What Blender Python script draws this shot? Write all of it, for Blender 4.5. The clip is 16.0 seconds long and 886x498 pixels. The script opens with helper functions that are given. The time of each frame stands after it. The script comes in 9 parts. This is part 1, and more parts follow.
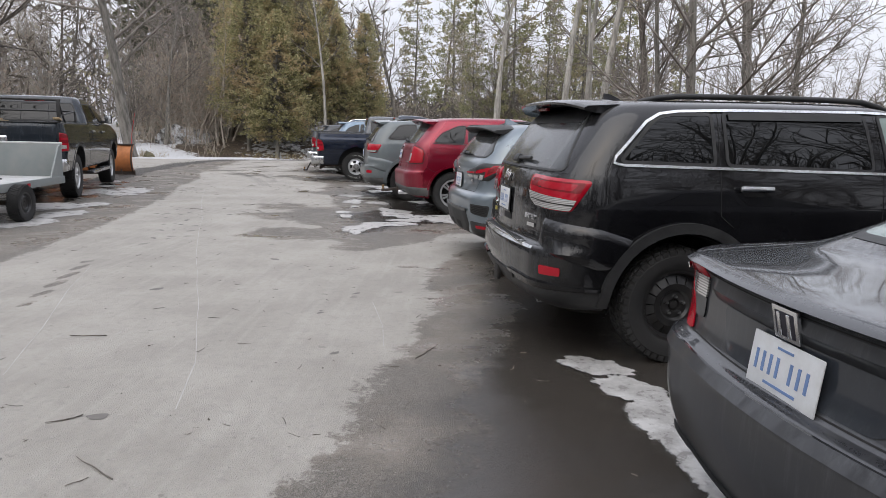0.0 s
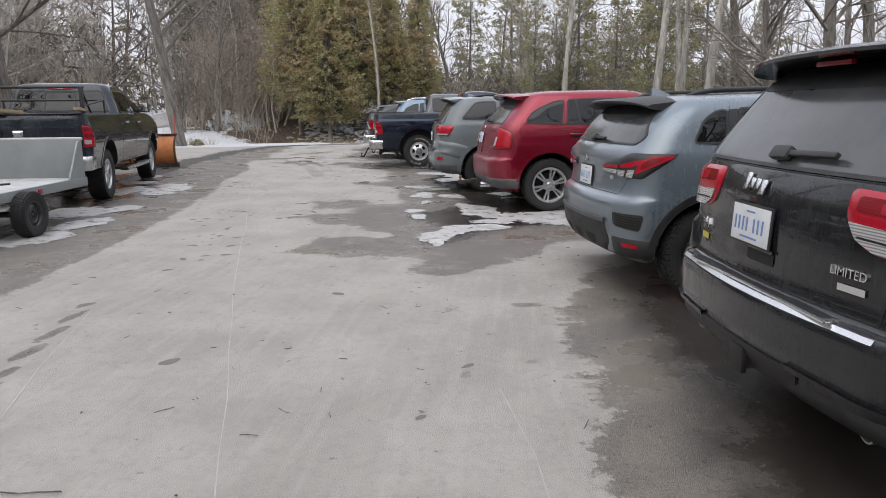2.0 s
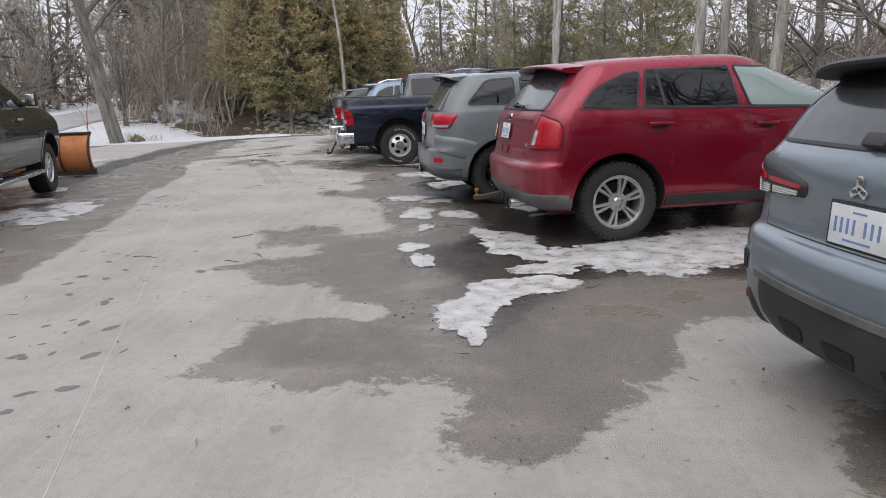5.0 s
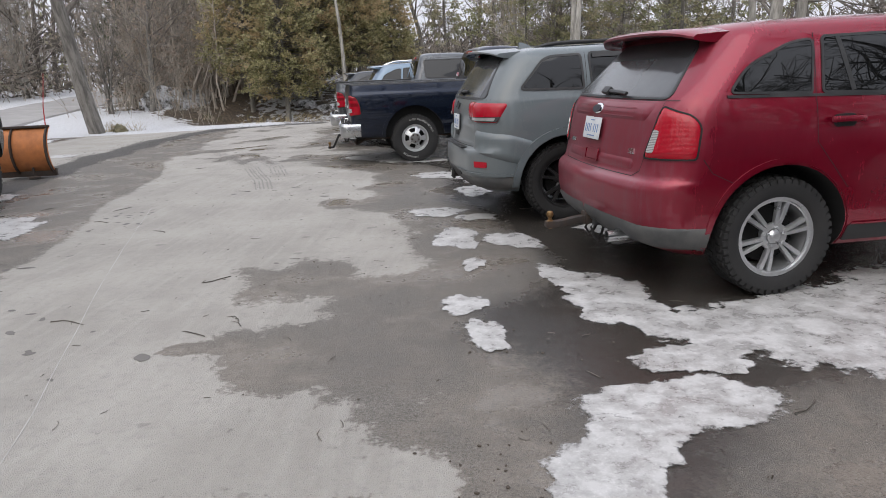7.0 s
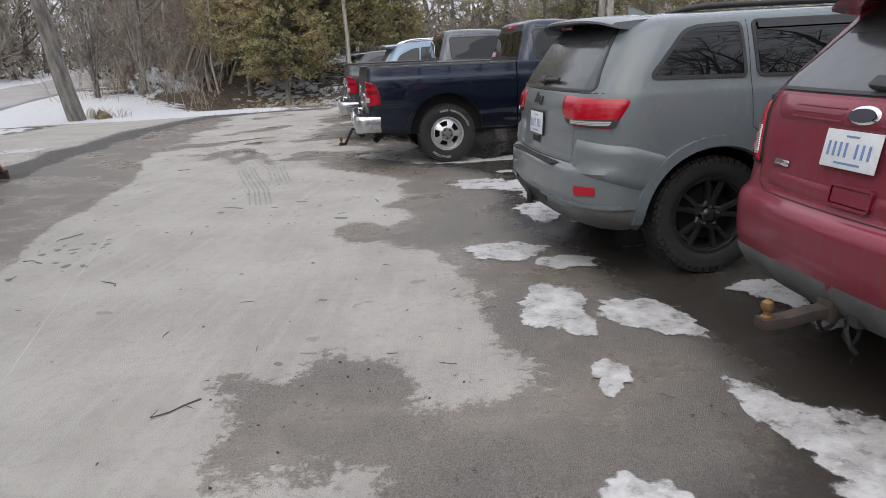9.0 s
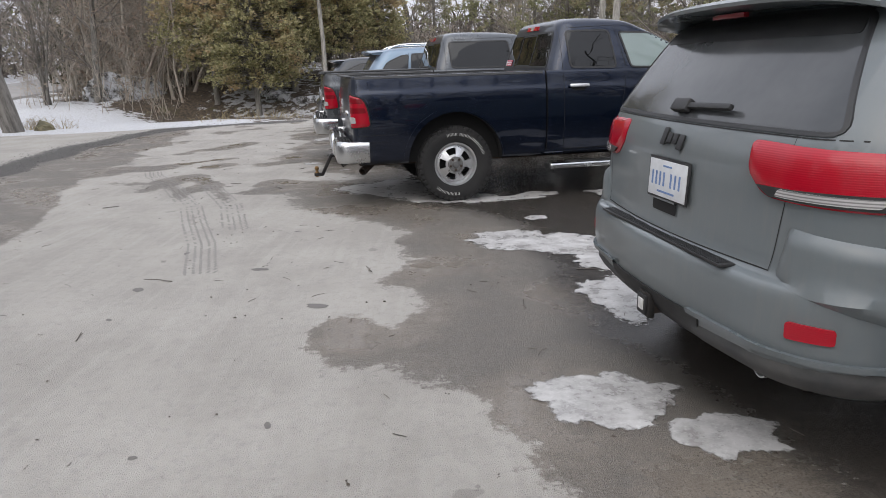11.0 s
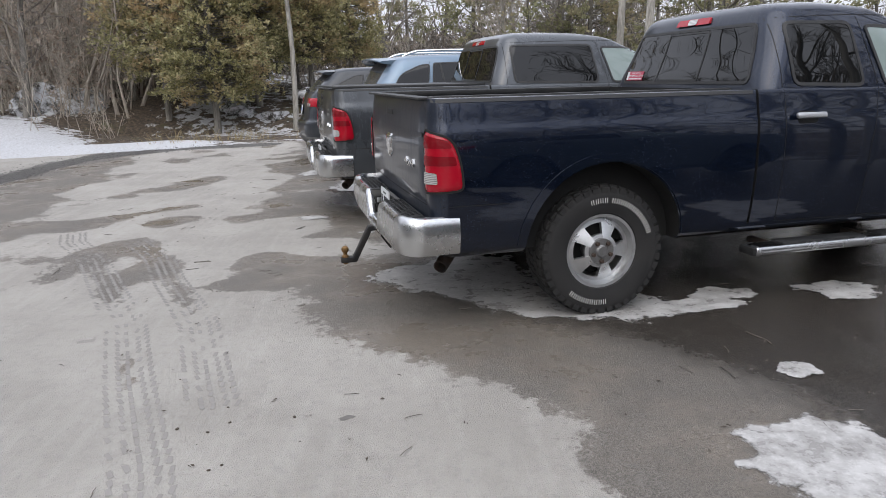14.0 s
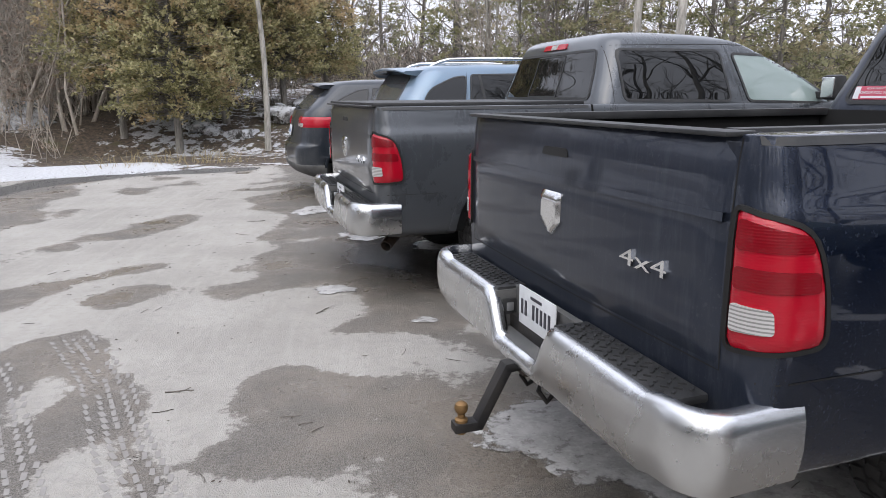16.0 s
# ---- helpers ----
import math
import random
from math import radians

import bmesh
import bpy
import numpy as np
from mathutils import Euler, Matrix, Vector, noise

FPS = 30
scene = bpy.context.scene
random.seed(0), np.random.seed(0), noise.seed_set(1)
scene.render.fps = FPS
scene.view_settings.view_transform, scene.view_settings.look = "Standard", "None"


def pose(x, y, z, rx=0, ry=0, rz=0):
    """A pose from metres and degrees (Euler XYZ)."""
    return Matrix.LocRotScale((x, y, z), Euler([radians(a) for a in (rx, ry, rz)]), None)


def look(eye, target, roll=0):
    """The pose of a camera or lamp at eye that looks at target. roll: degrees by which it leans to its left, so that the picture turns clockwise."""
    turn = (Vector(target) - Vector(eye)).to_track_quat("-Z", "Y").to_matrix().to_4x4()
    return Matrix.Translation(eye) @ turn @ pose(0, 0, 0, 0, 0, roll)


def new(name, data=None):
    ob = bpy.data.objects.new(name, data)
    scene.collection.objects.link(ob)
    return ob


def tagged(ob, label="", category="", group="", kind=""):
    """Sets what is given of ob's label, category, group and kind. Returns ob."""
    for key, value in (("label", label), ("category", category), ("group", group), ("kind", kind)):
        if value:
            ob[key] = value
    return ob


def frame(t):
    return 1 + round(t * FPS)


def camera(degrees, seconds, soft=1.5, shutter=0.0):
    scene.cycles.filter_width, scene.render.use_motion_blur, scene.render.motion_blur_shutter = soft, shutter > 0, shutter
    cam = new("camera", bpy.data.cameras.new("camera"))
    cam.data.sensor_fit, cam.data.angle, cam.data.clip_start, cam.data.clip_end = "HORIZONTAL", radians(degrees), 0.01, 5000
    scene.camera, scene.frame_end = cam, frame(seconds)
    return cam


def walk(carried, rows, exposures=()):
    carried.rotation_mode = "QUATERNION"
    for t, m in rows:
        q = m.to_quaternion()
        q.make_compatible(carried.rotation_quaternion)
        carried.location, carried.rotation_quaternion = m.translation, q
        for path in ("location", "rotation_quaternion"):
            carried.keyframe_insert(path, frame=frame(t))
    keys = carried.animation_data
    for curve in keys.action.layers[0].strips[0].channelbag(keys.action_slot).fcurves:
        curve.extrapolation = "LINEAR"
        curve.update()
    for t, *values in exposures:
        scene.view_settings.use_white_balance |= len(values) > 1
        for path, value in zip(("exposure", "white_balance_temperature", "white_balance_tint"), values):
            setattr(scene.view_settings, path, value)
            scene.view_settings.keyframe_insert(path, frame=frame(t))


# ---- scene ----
cam = camera(65.8, 16.0, 0.4)
PATH = [
    (0, (0.357, 1.364, 1.411), (0.311, 3.336, 1.077), 1.4),
    (0.5, (0.172, 1.963, 1.416), (0.069, 3.93, 1.065), 0.8),
    (1, (0.018, 2.483, 1.404), (-0.141, 4.443, 1.04), 0.4),
    (1.5, (-0.138, 3.017, 1.412), (-0.318, 4.973, 1.036), 0),
    (2, (-0.295, 3.534, 1.432), (-0.492, 5.485, 1.033), -0.6),
    (2.5, (-0.454, 4.093, 1.45), (-0.65, 6.039, 1.033), -1.1),
    (3, (-0.605, 4.621, 1.443), (-0.746, 6.572, 1.023), -1.4),
    (3.2, (-0.647, 4.84, 1.453), (-0.758, 6.791, 1.028), -1.2),
    (5.3, (-1.121, 7.235, 1.424), (-1.241, 9.178, 0.968), -2.4),
    (5.5, (-1.179, 7.421, 1.449), (-1.315, 9.362, 0.985), -2.5),
    (6, (-1.315, 7.998, 1.445), (-1.482, 9.935, 0.972), -2.9),
    (6.5, (-1.466, 8.536, 1.435), (-1.619, 10.471, 0.955), -2.8),
    (7, (-1.572, 9.101, 1.429), (-1.682, 11.036, 0.937), -2.6),
    (7.5, (-1.685, 9.666, 1.425), (-1.742, 11.601, 0.922), -2.3),
    (8, (-1.853, 10.195, 1.441), (-1.925, 12.127, 0.928), -2.4),
    (8.5, (-2.033, 10.755, 1.453), (-2.141, 12.68, 0.922), -2.5),
    (9, (-2.21, 11.315, 1.45), (-2.321, 13.236, 0.907), -2.6),
    (9.2, (-2.264, 11.527, 1.438), (-2.371, 13.449, 0.896), -2.5),
    (11.3, (-2.733, 13.908, 1.448), (-2.758, 15.839, 0.927), -1.7),
    (11.5, (-2.785, 14.118, 1.455), (-2.804, 16.049, 0.933), -1.6),
    (12, (-2.93, 14.698, 1.464), (-2.943, 16.627, 0.937), -1.1),
    (12.5, (-3.152, 15.252, 1.462), (-3.163, 17.183, 0.94), -0.9),
    (13, (-3.358, 15.813, 1.453), (-3.366, 17.745, 0.934), -1.0),
    (13.5, (-3.593, 16.349, 1.456), (-3.551, 18.282, 0.944), -1.1),
    (14, (-3.789, 16.902, 1.46), (-3.697, 18.839, 0.971), -1.2),
    (14.5, (-3.984, 17.46, 1.469), (-3.86, 19.401, 1.001), -1.2),
    (15, (-4.218, 18.029, 1.472), (-4.113, 19.971, 1.007), -1.3),
    (15.5, (-4.402, 18.632, 1.449), (-4.288, 20.575, 0.987), -0.9),
    (16, (-4.556, 19.205, 1.44), (-4.348, 21.145, 0.998), -0.4),
]
walk(cam, [(t, look(eye, aim, roll)) for t, eye, aim, roll in PATH], [(0.0, 0.20, 6450, 8), (9.0, 0.18, 6420, 8), (12.5, 0.20, 6380, 8), (14.0, 0.29, 6320, 8), (14.5, 0.43, 6300, 9), (15.5, 0.55, 6280, 9), (16.0, 0.55, 6280, 9)])

# ---- light: even overcast sky ----
world = bpy.data.worlds.new("overcast_sky")
scene.world = world
world.use_nodes = True
wt = world.node_tree
wt.nodes.clear()
w_out = wt.nodes.new("ShaderNodeOutputWorld")
w_bg = wt.nodes.new("ShaderNodeBackground")
w_sky = wt.nodes.new("ShaderNodeTexSky")
w_sky.sky_type, w_sky.sun_disc = "NISHITA", False
w_sky.sun_elevation, w_sky.sun_rotation = radians(47), radians(204)
w_sky.dust_density, w_sky.air_density = 6.0, 1.6
w_mix = wt.nodes.new("ShaderNodeMix")
w_mix.data_type = "RGBA"
w_mix.inputs[0].default_value = 0.86
w_cloud = wt.nodes.new("ShaderNodeTexNoise")
w_cloud.inputs["Scale"].default_value, w_cloud.inputs["Detail"].default_value = 2.2, 4.0
w_ramp = wt.nodes.new("ShaderNodeValToRGB")
w_ramp.color_ramp.elements[0].position, w_ramp.color_ramp.elements[0].color = 0.3, (7.5, 7.55, 8.5, 1)
w_ramp.color_ramp.elements[1].position, w_ramp.color_ramp.elements[1].color = 0.7, (9.4, 9.4, 10.35, 1)
w_co = wt.nodes.new("ShaderNodeTexCoord")
wt.links.new(w_co.outputs["Generated"], w_cloud.inputs["Vector"])
wt.links.new(w_cloud.outputs["Fac"], w_ramp.inputs[0])
wt.links.new(w_sky.outputs[0], w_mix.inputs[6])
wt.links.new(w_ramp.outputs[0], w_mix.inputs[7])
# an overcast sky is dimmer towards the horizon
w_dir = wt.nodes.new("ShaderNodeSeparateXYZ")
w_rise = wt.nodes.new("ShaderNodeMapRange")
w_rise.inputs[3].default_value, w_rise.inputs[4].default_value = 0.52, 1.0
w_fade = wt.nodes.new("ShaderNodeVectorMath")
w_fade.operation = "SCALE"
wt.links.new(w_co.outputs["Generated"], w_dir.inputs[0])
wt.links.new(w_dir.outputs[2], w_rise.inputs[0])
wt.links.new(w_mix.outputs[2], w_fade.inputs[0])
wt.links.new(w_rise.outputs[0], w_fade.inputs["Scale"])
wt.links.new(w_fade.outputs[0], w_bg.inputs[0])
w_bg.inputs[1].default_value = 0.18
wt.links.new(w_bg.outputs[0], w_out.inputs[0])

sun = new("sun", bpy.data.lights.new("sun", "SUN"))
sun.data.energy, sun.data.angle, sun.data.color = 1.25, radians(75), (1.0, 0.955, 0.92)
sun.matrix_world = look((0, 0, 24), (9, 20, 0))

# ---- materials ----
def mat(name, color, rough=0.5, metal=0.0, coat=0.0, coat_rough=0.03, spec=0.5):
    m = bpy.data.materials.new(name)
    m.use_nodes = True
    p = m.node_tree.nodes["Principled BSDF"]
    p.inputs["Base Color"].default_value = (*color, 1)
    p.inputs["Roughness"].default_value = rough
    p.inputs["Metallic"].default_value = metal
    p.inputs["Coat Weight"].default_value = coat
    p.inputs["Coat Roughness"].default_value = coat_rough
    p.inputs["Specular IOR Level"].default_value = spec
    return m


def nd(m, kind, **values):
    n = m.node_tree.nodes.new(kind)
    for key, value in values.items():
        n.inputs[key.replace("_", " ")].default_value = value
    return n


def wire(m, a, b):
    m.node_tree.links.new(a, b)


def bsdf(m):
    return m.node_tree.nodes["Principled BSDF"]


def coords(m, scale=(1, 1, 1)):
    co = m.node_tree.nodes.new("ShaderNodeTexCoord")
    mp = m.node_tree.nodes.new("ShaderNodeMapping")
    mp.inputs["Scale"].default_value = scale
    wire(m, co.outputs["Object"], mp.inputs[0])
    return mp.outputs[0]


def noise_fac(m, vec, scale, detail=4.0, rough=0.6, lo=0.4, hi=0.6):
    n = nd(m, "ShaderNodeTexNoise", Scale=scale, Detail=detail, Roughness=rough)
    wire(m, vec, n.inputs["Vector"])
    r = m.node_tree.nodes.new("ShaderNodeMapRange")
    r.inputs[1].default_value, r.inputs[2].default_value = lo, hi
    wire(m, n.outputs["Fac"], r.inputs[0])
    return r.outputs[0]


def ramp01(m, value, lo, hi):
    r = m.node_tree.nodes.new("ShaderNodeMapRange")
    r.interpolation_type = "SMOOTHSTEP"
    r.inputs[1].default_value, r.inputs[2].default_value = lo, hi
    wire(m, value, r.inputs[0])
    return r.outputs[0]


def blend(m, fac, a, b):
    n = m.node_tree.nodes.new("ShaderNodeMix")
    n.data_type = "RGBA"
    for sock, v in ((n.inputs[0], fac), (n.inputs[6], a), (n.inputs[7], b)):
        if isinstance(v, (int, float)):
            sock.default_value = v
        elif isinstance(v, tuple):
            sock.default_value = (*v, 1)
        else:
            wire(m, v, sock)
    return n.outputs[2]


def calc(m, op, a, b=0.0, clamp=False):
    n = m.node_tree.nodes.new("ShaderNodeMath")
    n.operation, n.use_clamp = op, clamp
    for sock, v in ((n.inputs[0], a), (n.inputs[1], b)):
        if isinstance(v, (int, float)):
            sock.default_value = v
        else:
            wire(m, v, sock)
    return n.outputs[0]


def bump(m, height, strength=0.3, distance=0.01):
    b = nd(m, "ShaderNodeBump", Strength=strength, Distance=distance)
    wire(m, height, b.inputs["Height"])
    wire(m, b.outputs[0], bsdf(m).inputs["Normal"])


def paint(name, color, metal=0.35, dirt=(0.20, 0.185, 0.17), amount=0.5, rough=0.3, rear=0.15, salt=0.0):
    """Clear-coated car paint with dried road spray and fine streaks."""
    m = mat(name, color, rough, metal, 1.0, 0.04, 0.12)
    v = coords(m)
    film = noise_fac(m, v, 2.3, 6, 0.65, 0.42, 0.75)
    vs = coords(m, (9, 9, 1.2))
    streak = noise_fac(m, vs, 3.0, 5, 0.7, 0.5, 0.8)
    fine = noise_fac(m, v, 60, 3, 0.7, 0.52, 0.7)
    film = calc(m, "ADD", calc(m, "MULTIPLY", film, 0.6), calc(m, "MULTIPLY", streak, 0.35))
    film = calc(m, "ADD", film, calc(m, "MULTIPLY", fine, 0.12))
    # road spray settles on faces turned to the rear
    face = m.node_tree.nodes.new("ShaderNodeSeparateXYZ")
    wire(m, v.node.inputs[0].links[0].from_node.outputs["Normal"], face.inputs[0])
    aft = calc(m, "MULTIPLY", calc(m, "MULTIPLY", face.outputs[0], -1.0), rear, True)
    film = calc(m, "MULTIPLY", film, amount, True)
    film = calc(m, "ADD", film, calc(m, "MULTIPLY", aft, calc(m, "ADD", 0.55, calc(m, "MULTIPLY", streak, 0.6))), True)
    if salt:
        # dried salt drops in drifting patches
        drops = calc(m, "MULTIPLY", noise_fac(m, v, 95, 3, 0.6, 0.60, 0.68), noise_fac(m, v, 3.1, 4, 0.65, 0.42, 0.62))
        film = calc(m, "ADD", film, calc(m, "MULTIPLY", drops, salt), True)
    wire(m, blend(m, film, color, dirt), bsdf(m).inputs["Base Color"])
    wire(m, calc(m, "SUBTRACT", 1.0, calc(m, "MULTIPLY", film, 1.2), True), bsdf(m).inputs["Coat Weight"])
    wire(m, calc(m, "MULTIPLY", calc(m, "SUBTRACT", 1.0, film, True), metal), bsdf(m).inputs["Metallic"])
    wire(m, calc(m, "ADD", rough, calc(m, "MULTIPLY", film, 0.4)), bsdf(m).inputs["Roughness"])
    return m


def dusty(name, color, rough, dirt=(0.16, 0.15, 0.14), amount=0.5, scale=6.0, metal=0.0, relief=0.0):
    m = mat(name, color, rough, metal)
    v = coords(m)
    f = calc(m, "MULTIPLY", noise_fac(m, v, scale, 6, 0.65, 0.35, 0.75), amount)
    wire(m, blend(m, f, color, dirt), bsdf(m).inputs["Base Color"])
    wire(m, calc(m, "ADD", rough, calc(m, "MULTIPLY", f, 0.5), True), bsdf(m).inputs["Roughness"])
    if relief:
        n = nd(m, "ShaderNodeTexNoise", Scale=90.0, Detail=3.0)
        wire(m, v, n.inputs["Vector"])
        bump(m, n.outputs["Fac"], relief, 0.004)
    return m


PAINT_SEDAN = paint("graphite_paint", (0.030, 0.032, 0.037), 0.45, (0.125, 0.128, 0.135), 0.16, 0.22, 0.5)
PAINT_BLACK = paint("black_paint", (0.004, 0.004, 0.005), 0.0, (0.080, 0.084, 0.090), 0.10, 0.22, 0.16, 0.15)
PAINT_BLUEGREY = paint("blue_grey_paint", (0.16, 0.195, 0.225), 0.45, (0.17, 0.172, 0.175), 0.22, 0.26)
PAINT_RED = paint("candy_red_paint", (0.235, 0.006, 0.024), 0.6, (0.155, 0.066, 0.080), 0.16, 0.24, 0.75)
PAINT_GREY = paint("flat_grey_paint", (0.125, 0.148, 0.158), 0.0, (0.17, 0.168, 0.162), 0.3, 0.25, 0.35)
PAINT_NAVY = paint("navy_paint", (0.0065, 0.0125, 0.030), 0.7, (0.062, 0.068, 0.080), 0.16, 0.2, 0.6, 0.5)
PAINT_STEEL = paint("steel_grey_paint", (0.072, 0.079, 0.088), 0.45, (0.105, 0.11, 0.118), 0.3, 0.26)
PAINT_SKY = paint("slate_blue_paint", (0.14, 0.20, 0.27), 0.5, amount=0.3)
PAINT_CHAR = paint("charcoal_paint", (0.016, 0.020, 0.027), 0.1, (0.15, 0.158, 0.17), 0.14)
PAINT_SLATE = paint("slate_black_paint", (0.010, 0.0145, 0.021), 0.35, (0.085, 0.10, 0.122), 0.14, 0.2, 0.2)
GLASS = mat("tinted_glass", (0.004, 0.0045, 0.005), 0.01, 0.0, 0.0, 0.01, 0.5)
# the grey is dust and a sky reflection put into the colour
GLASS_REAR = dusty("dusty_sky_grey_glass", (0.045, 0.049, 0.053), 0.08, (0.21, 0.21, 0.21), 0.4, 0.8)
# opaque pale colour stands in for sky light seen in clear windows
GLASS_FRONT = mat("sky_pale_glass", (0.22, 0.275, 0.265), 0.015, 0.0, 0.0, 0.01, 0.8)
PLASTIC = dusty("black_plastic", (0.011, 0.0115, 0.0125), 0.45, (0.07, 0.07, 0.07), 0.4, relief=0.15)
CLAD = dusty("grey_cladding", (0.05, 0.052, 0.054), 0.6, (0.17, 0.165, 0.155), 0.6, relief=0.1)
LINER = mat("wheel_well", (0.008, 0.008, 0.008), 0.9)
SEAM = mat("panel_gap", (0.004, 0.004, 0.004), 0.7)
CHROME = dusty("chrome", (0.62, 0.63, 0.64), 0.19, (0.38, 0.37, 0.35), 0.4, 2.5, 1.0)
BRIGHT = dusty("bright_trim", (0.80, 0.81, 0.82), 0.12, (0.6, 0.6, 0.6), 0.2, 4.0, 1.0)
ALLOY = dusty("silver_alloy", (0.62, 0.63, 0.64), 0.26, (0.24, 0.23, 0.22), 0.45, 7.0, 0.85)
BLACK_RIM = dusty("black_rim", (0.010, 0.010, 0.011), 0.30, (0.07, 0.065, 0.06), 0.35, 8.0)
RUBBER = dusty("tyre_rubber", (0.010, 0.010, 0.0105), 0.74, (0.052, 0.050, 0.048), 0.5, 5.0, relief=0.25)
RED_LENS = mat("red_lens", (0.34, 0.004, 0.016), 0.10, 0.0, 0.25, 0.02, 0.35)
DARK_RED = mat("dark_red_lens", (0.17, 0.003, 0.008), 0.10, 0.0, 0.25, 0.02, 0.35)
CLEAR_LENS = mat("clear_lens", (0.46, 0.45, 0.44), 0.15, 0.3, 1.0, 0.02)
PLATE = dusty("plate_white", (0.62, 0.64, 0.66), 0.45, (0.36, 0.35, 0.33), 0.4, 12.0)
PLATE_BLUE = mat("plate_blue", (0.13, 0.21, 0.40), 0.5)
PLATE_BLACK = mat("plate_black", (0.02, 0.02, 0.03), 0.5)
WHITE_MARK = dusty("white_lettering", (0.62, 0.62, 0.60), 0.6, (0.25, 0.24, 0.23), 0.6, 20.0)
BRASS = dusty("corroded_brass", (0.26, 0.16, 0.07), 0.45, (0.22, 0.13, 0.06), 0.6, 30.0, 0.8)
BLACK_STEEL = dusty("black_steel", (0.014, 0.014, 0.015), 0.5, (0.06, 0.05, 0.042), 0.5, 14.0, 0.3, 0.2)
HUB_GREY = dusty("hub_grey", (0.30, 0.30, 0.30), 0.35, (0.12, 0.11, 0.10), 0.5, 20.0, 0.8)
IRON = dusty("rusty_iron", (0.045, 0.04, 0.038), 0.65, (0.13, 0.075, 0.045), 0.55, 14.0, 0.4, 0.3)
STICKER_RED = mat("sticker_red", (0.42, 0.06, 0.10), 0.5)
YELLOW = mat("yellow_sticker", (0.42, 0.36, 0.06), 0.5)
for lens, count in ((RED_LENS, 220.0), (CLEAR_LENS, 160.0), (DARK_RED, 220.0)):
    wv = nd(lens, "ShaderNodeTexWave", Scale=count / 5)
    wv.bands_direction = "Z"
    wire(lens, coords(lens), wv.inputs["Vector"])
    bump(lens, wv.outputs["Fac"], 0.12, 0.002)
    if lens is CLEAR_LENS:
        wire(lens, blend(lens, ramp01(lens, wv.outputs["Fac"], 0.2, 0.6), (0.26, 0.255, 0.25), (0.55, 0.54, 0.53)), bsdf(lens).inputs["Base Color"])

# ---- building helpers ----
def part(name, bm, material, parent=None, label="", smooth=40):
    """Links a bmesh as one mesh object under a thing or under a part."""
    me = bpy.data.meshes.new(name)
    bm.to_mesh(me)
    bm.free()
    for one in material if isinstance(material, (list, tuple)) else [material]:
        me.materials.append(one)
    if smooth:
        me.polygons.foreach_set("use_smooth", [True] * len(me.polygons))
        me.set_sharp_from_angle(angle=radians(smooth))
    ob = new(name, me)
    ob.parent = parent
    if label:
        ob["label"] = label
    return ob


def thing(name, m, label, category, group=""):
    ob = new(name)
    ob.empty_display_size = 0.2
    ob.matrix_basis = m
    return tagged(ob, label, category, group)


def add_box(bm, x0, x1, y0, y1, z0, z1, bevel=0.0, m=None, seg=2):
    r = bmesh.ops.create_cube(bm, size=1)
    for v in r["verts"]:
        v.co = Vector(((x0 + x1) / 2 + v.co.x * (x1 - x0), (y0 + y1) / 2 + v.co.y * (y1 - y0), (z0 + z1) / 2 + v.co.z * (z1 - z0)))
    if bevel:
        edges = list({e for v in r["verts"] for e in v.link_edges})
        out = bmesh.ops.bevel(bm, geom=edges, offset=bevel, segments=seg, affect="EDGES", profile=0.6)
        verts = list({v for f in out["faces"] for v in f.verts})
        verts += [v for v in r["verts"] if v.is_valid and v not in verts]
    else:
        verts = r["verts"]
    if m is not None:
        seen = set()
        for v in verts:
            for w in [v] + [q for f in v.link_faces for q in f.verts]:
                if w not in seen:
                    seen.add(w)
                    w.co = m @ w.co
    return bm


def boxed(*a, **k):
    return add_box(bmesh.new(), *a, **k)


def add_tube(bm, pts, radii, n=8, caps=True):
    """A tube of changing radius along a line of points."""
    rings = []
    pts = [Vector(p) for p in pts]
    if isinstance(radii, (int, float)):
        radii = [radii] * len(pts)
    up = Vector((0, 0, 1))
    for i, p in enumerate(pts):
        d = (pts[min(i + 1, len(pts) - 1)] - pts[max(i - 1, 0)]).normalized()
        a = d.cross(up if abs(d.z) < 0.95 else Vector((1, 0, 0))).normalized()
        b = d.cross(a)
        rings.append([bm.verts.new(p + (a * math.cos(2 * math.pi * k / n) + b * math.sin(2 * math.pi * k / n)) * radii[i]) for k in range(n)])
    for r0, r1 in zip(rings, rings[1:]):
        for k in range(n):
            bm.faces.new((r0[k], r0[(k + 1) % n], r1[(k + 1) % n], r1[k]))
    if caps:
        bm.faces.new(rings[0])
        bm.faces.new(rings[-1][::-1])
    return bm


def tube(pts, radii, n=8):
    bm = add_tube(bmesh.new(), pts, radii, n)
    bmesh.ops.recalc_face_normals(bm, faces=bm.faces)
    return bm


def lathe(profile, n=48, closed=True):
    """Turns (radius, y) points round the y axis."""
    bm = bmesh.new()
    rings = []
    for k in range(n):
        a = 2 * math.pi * k / n
        rings.append([bm.verts.new((r * math.cos(a), y, r * math.sin(a))) for r, y in profile])
    m = len(profile)
    for k in range(n):
        r0, r1 = rings[k], rings[(k + 1) % n]
        for i in range(m if closed else m - 1):
            bm.faces.new((r0[i], r0[(i + 1) % m], r1[(i + 1) % m], r1[i]))
    bmesh.ops.recalc_face_normals(bm, faces=bm.faces)
    return bm


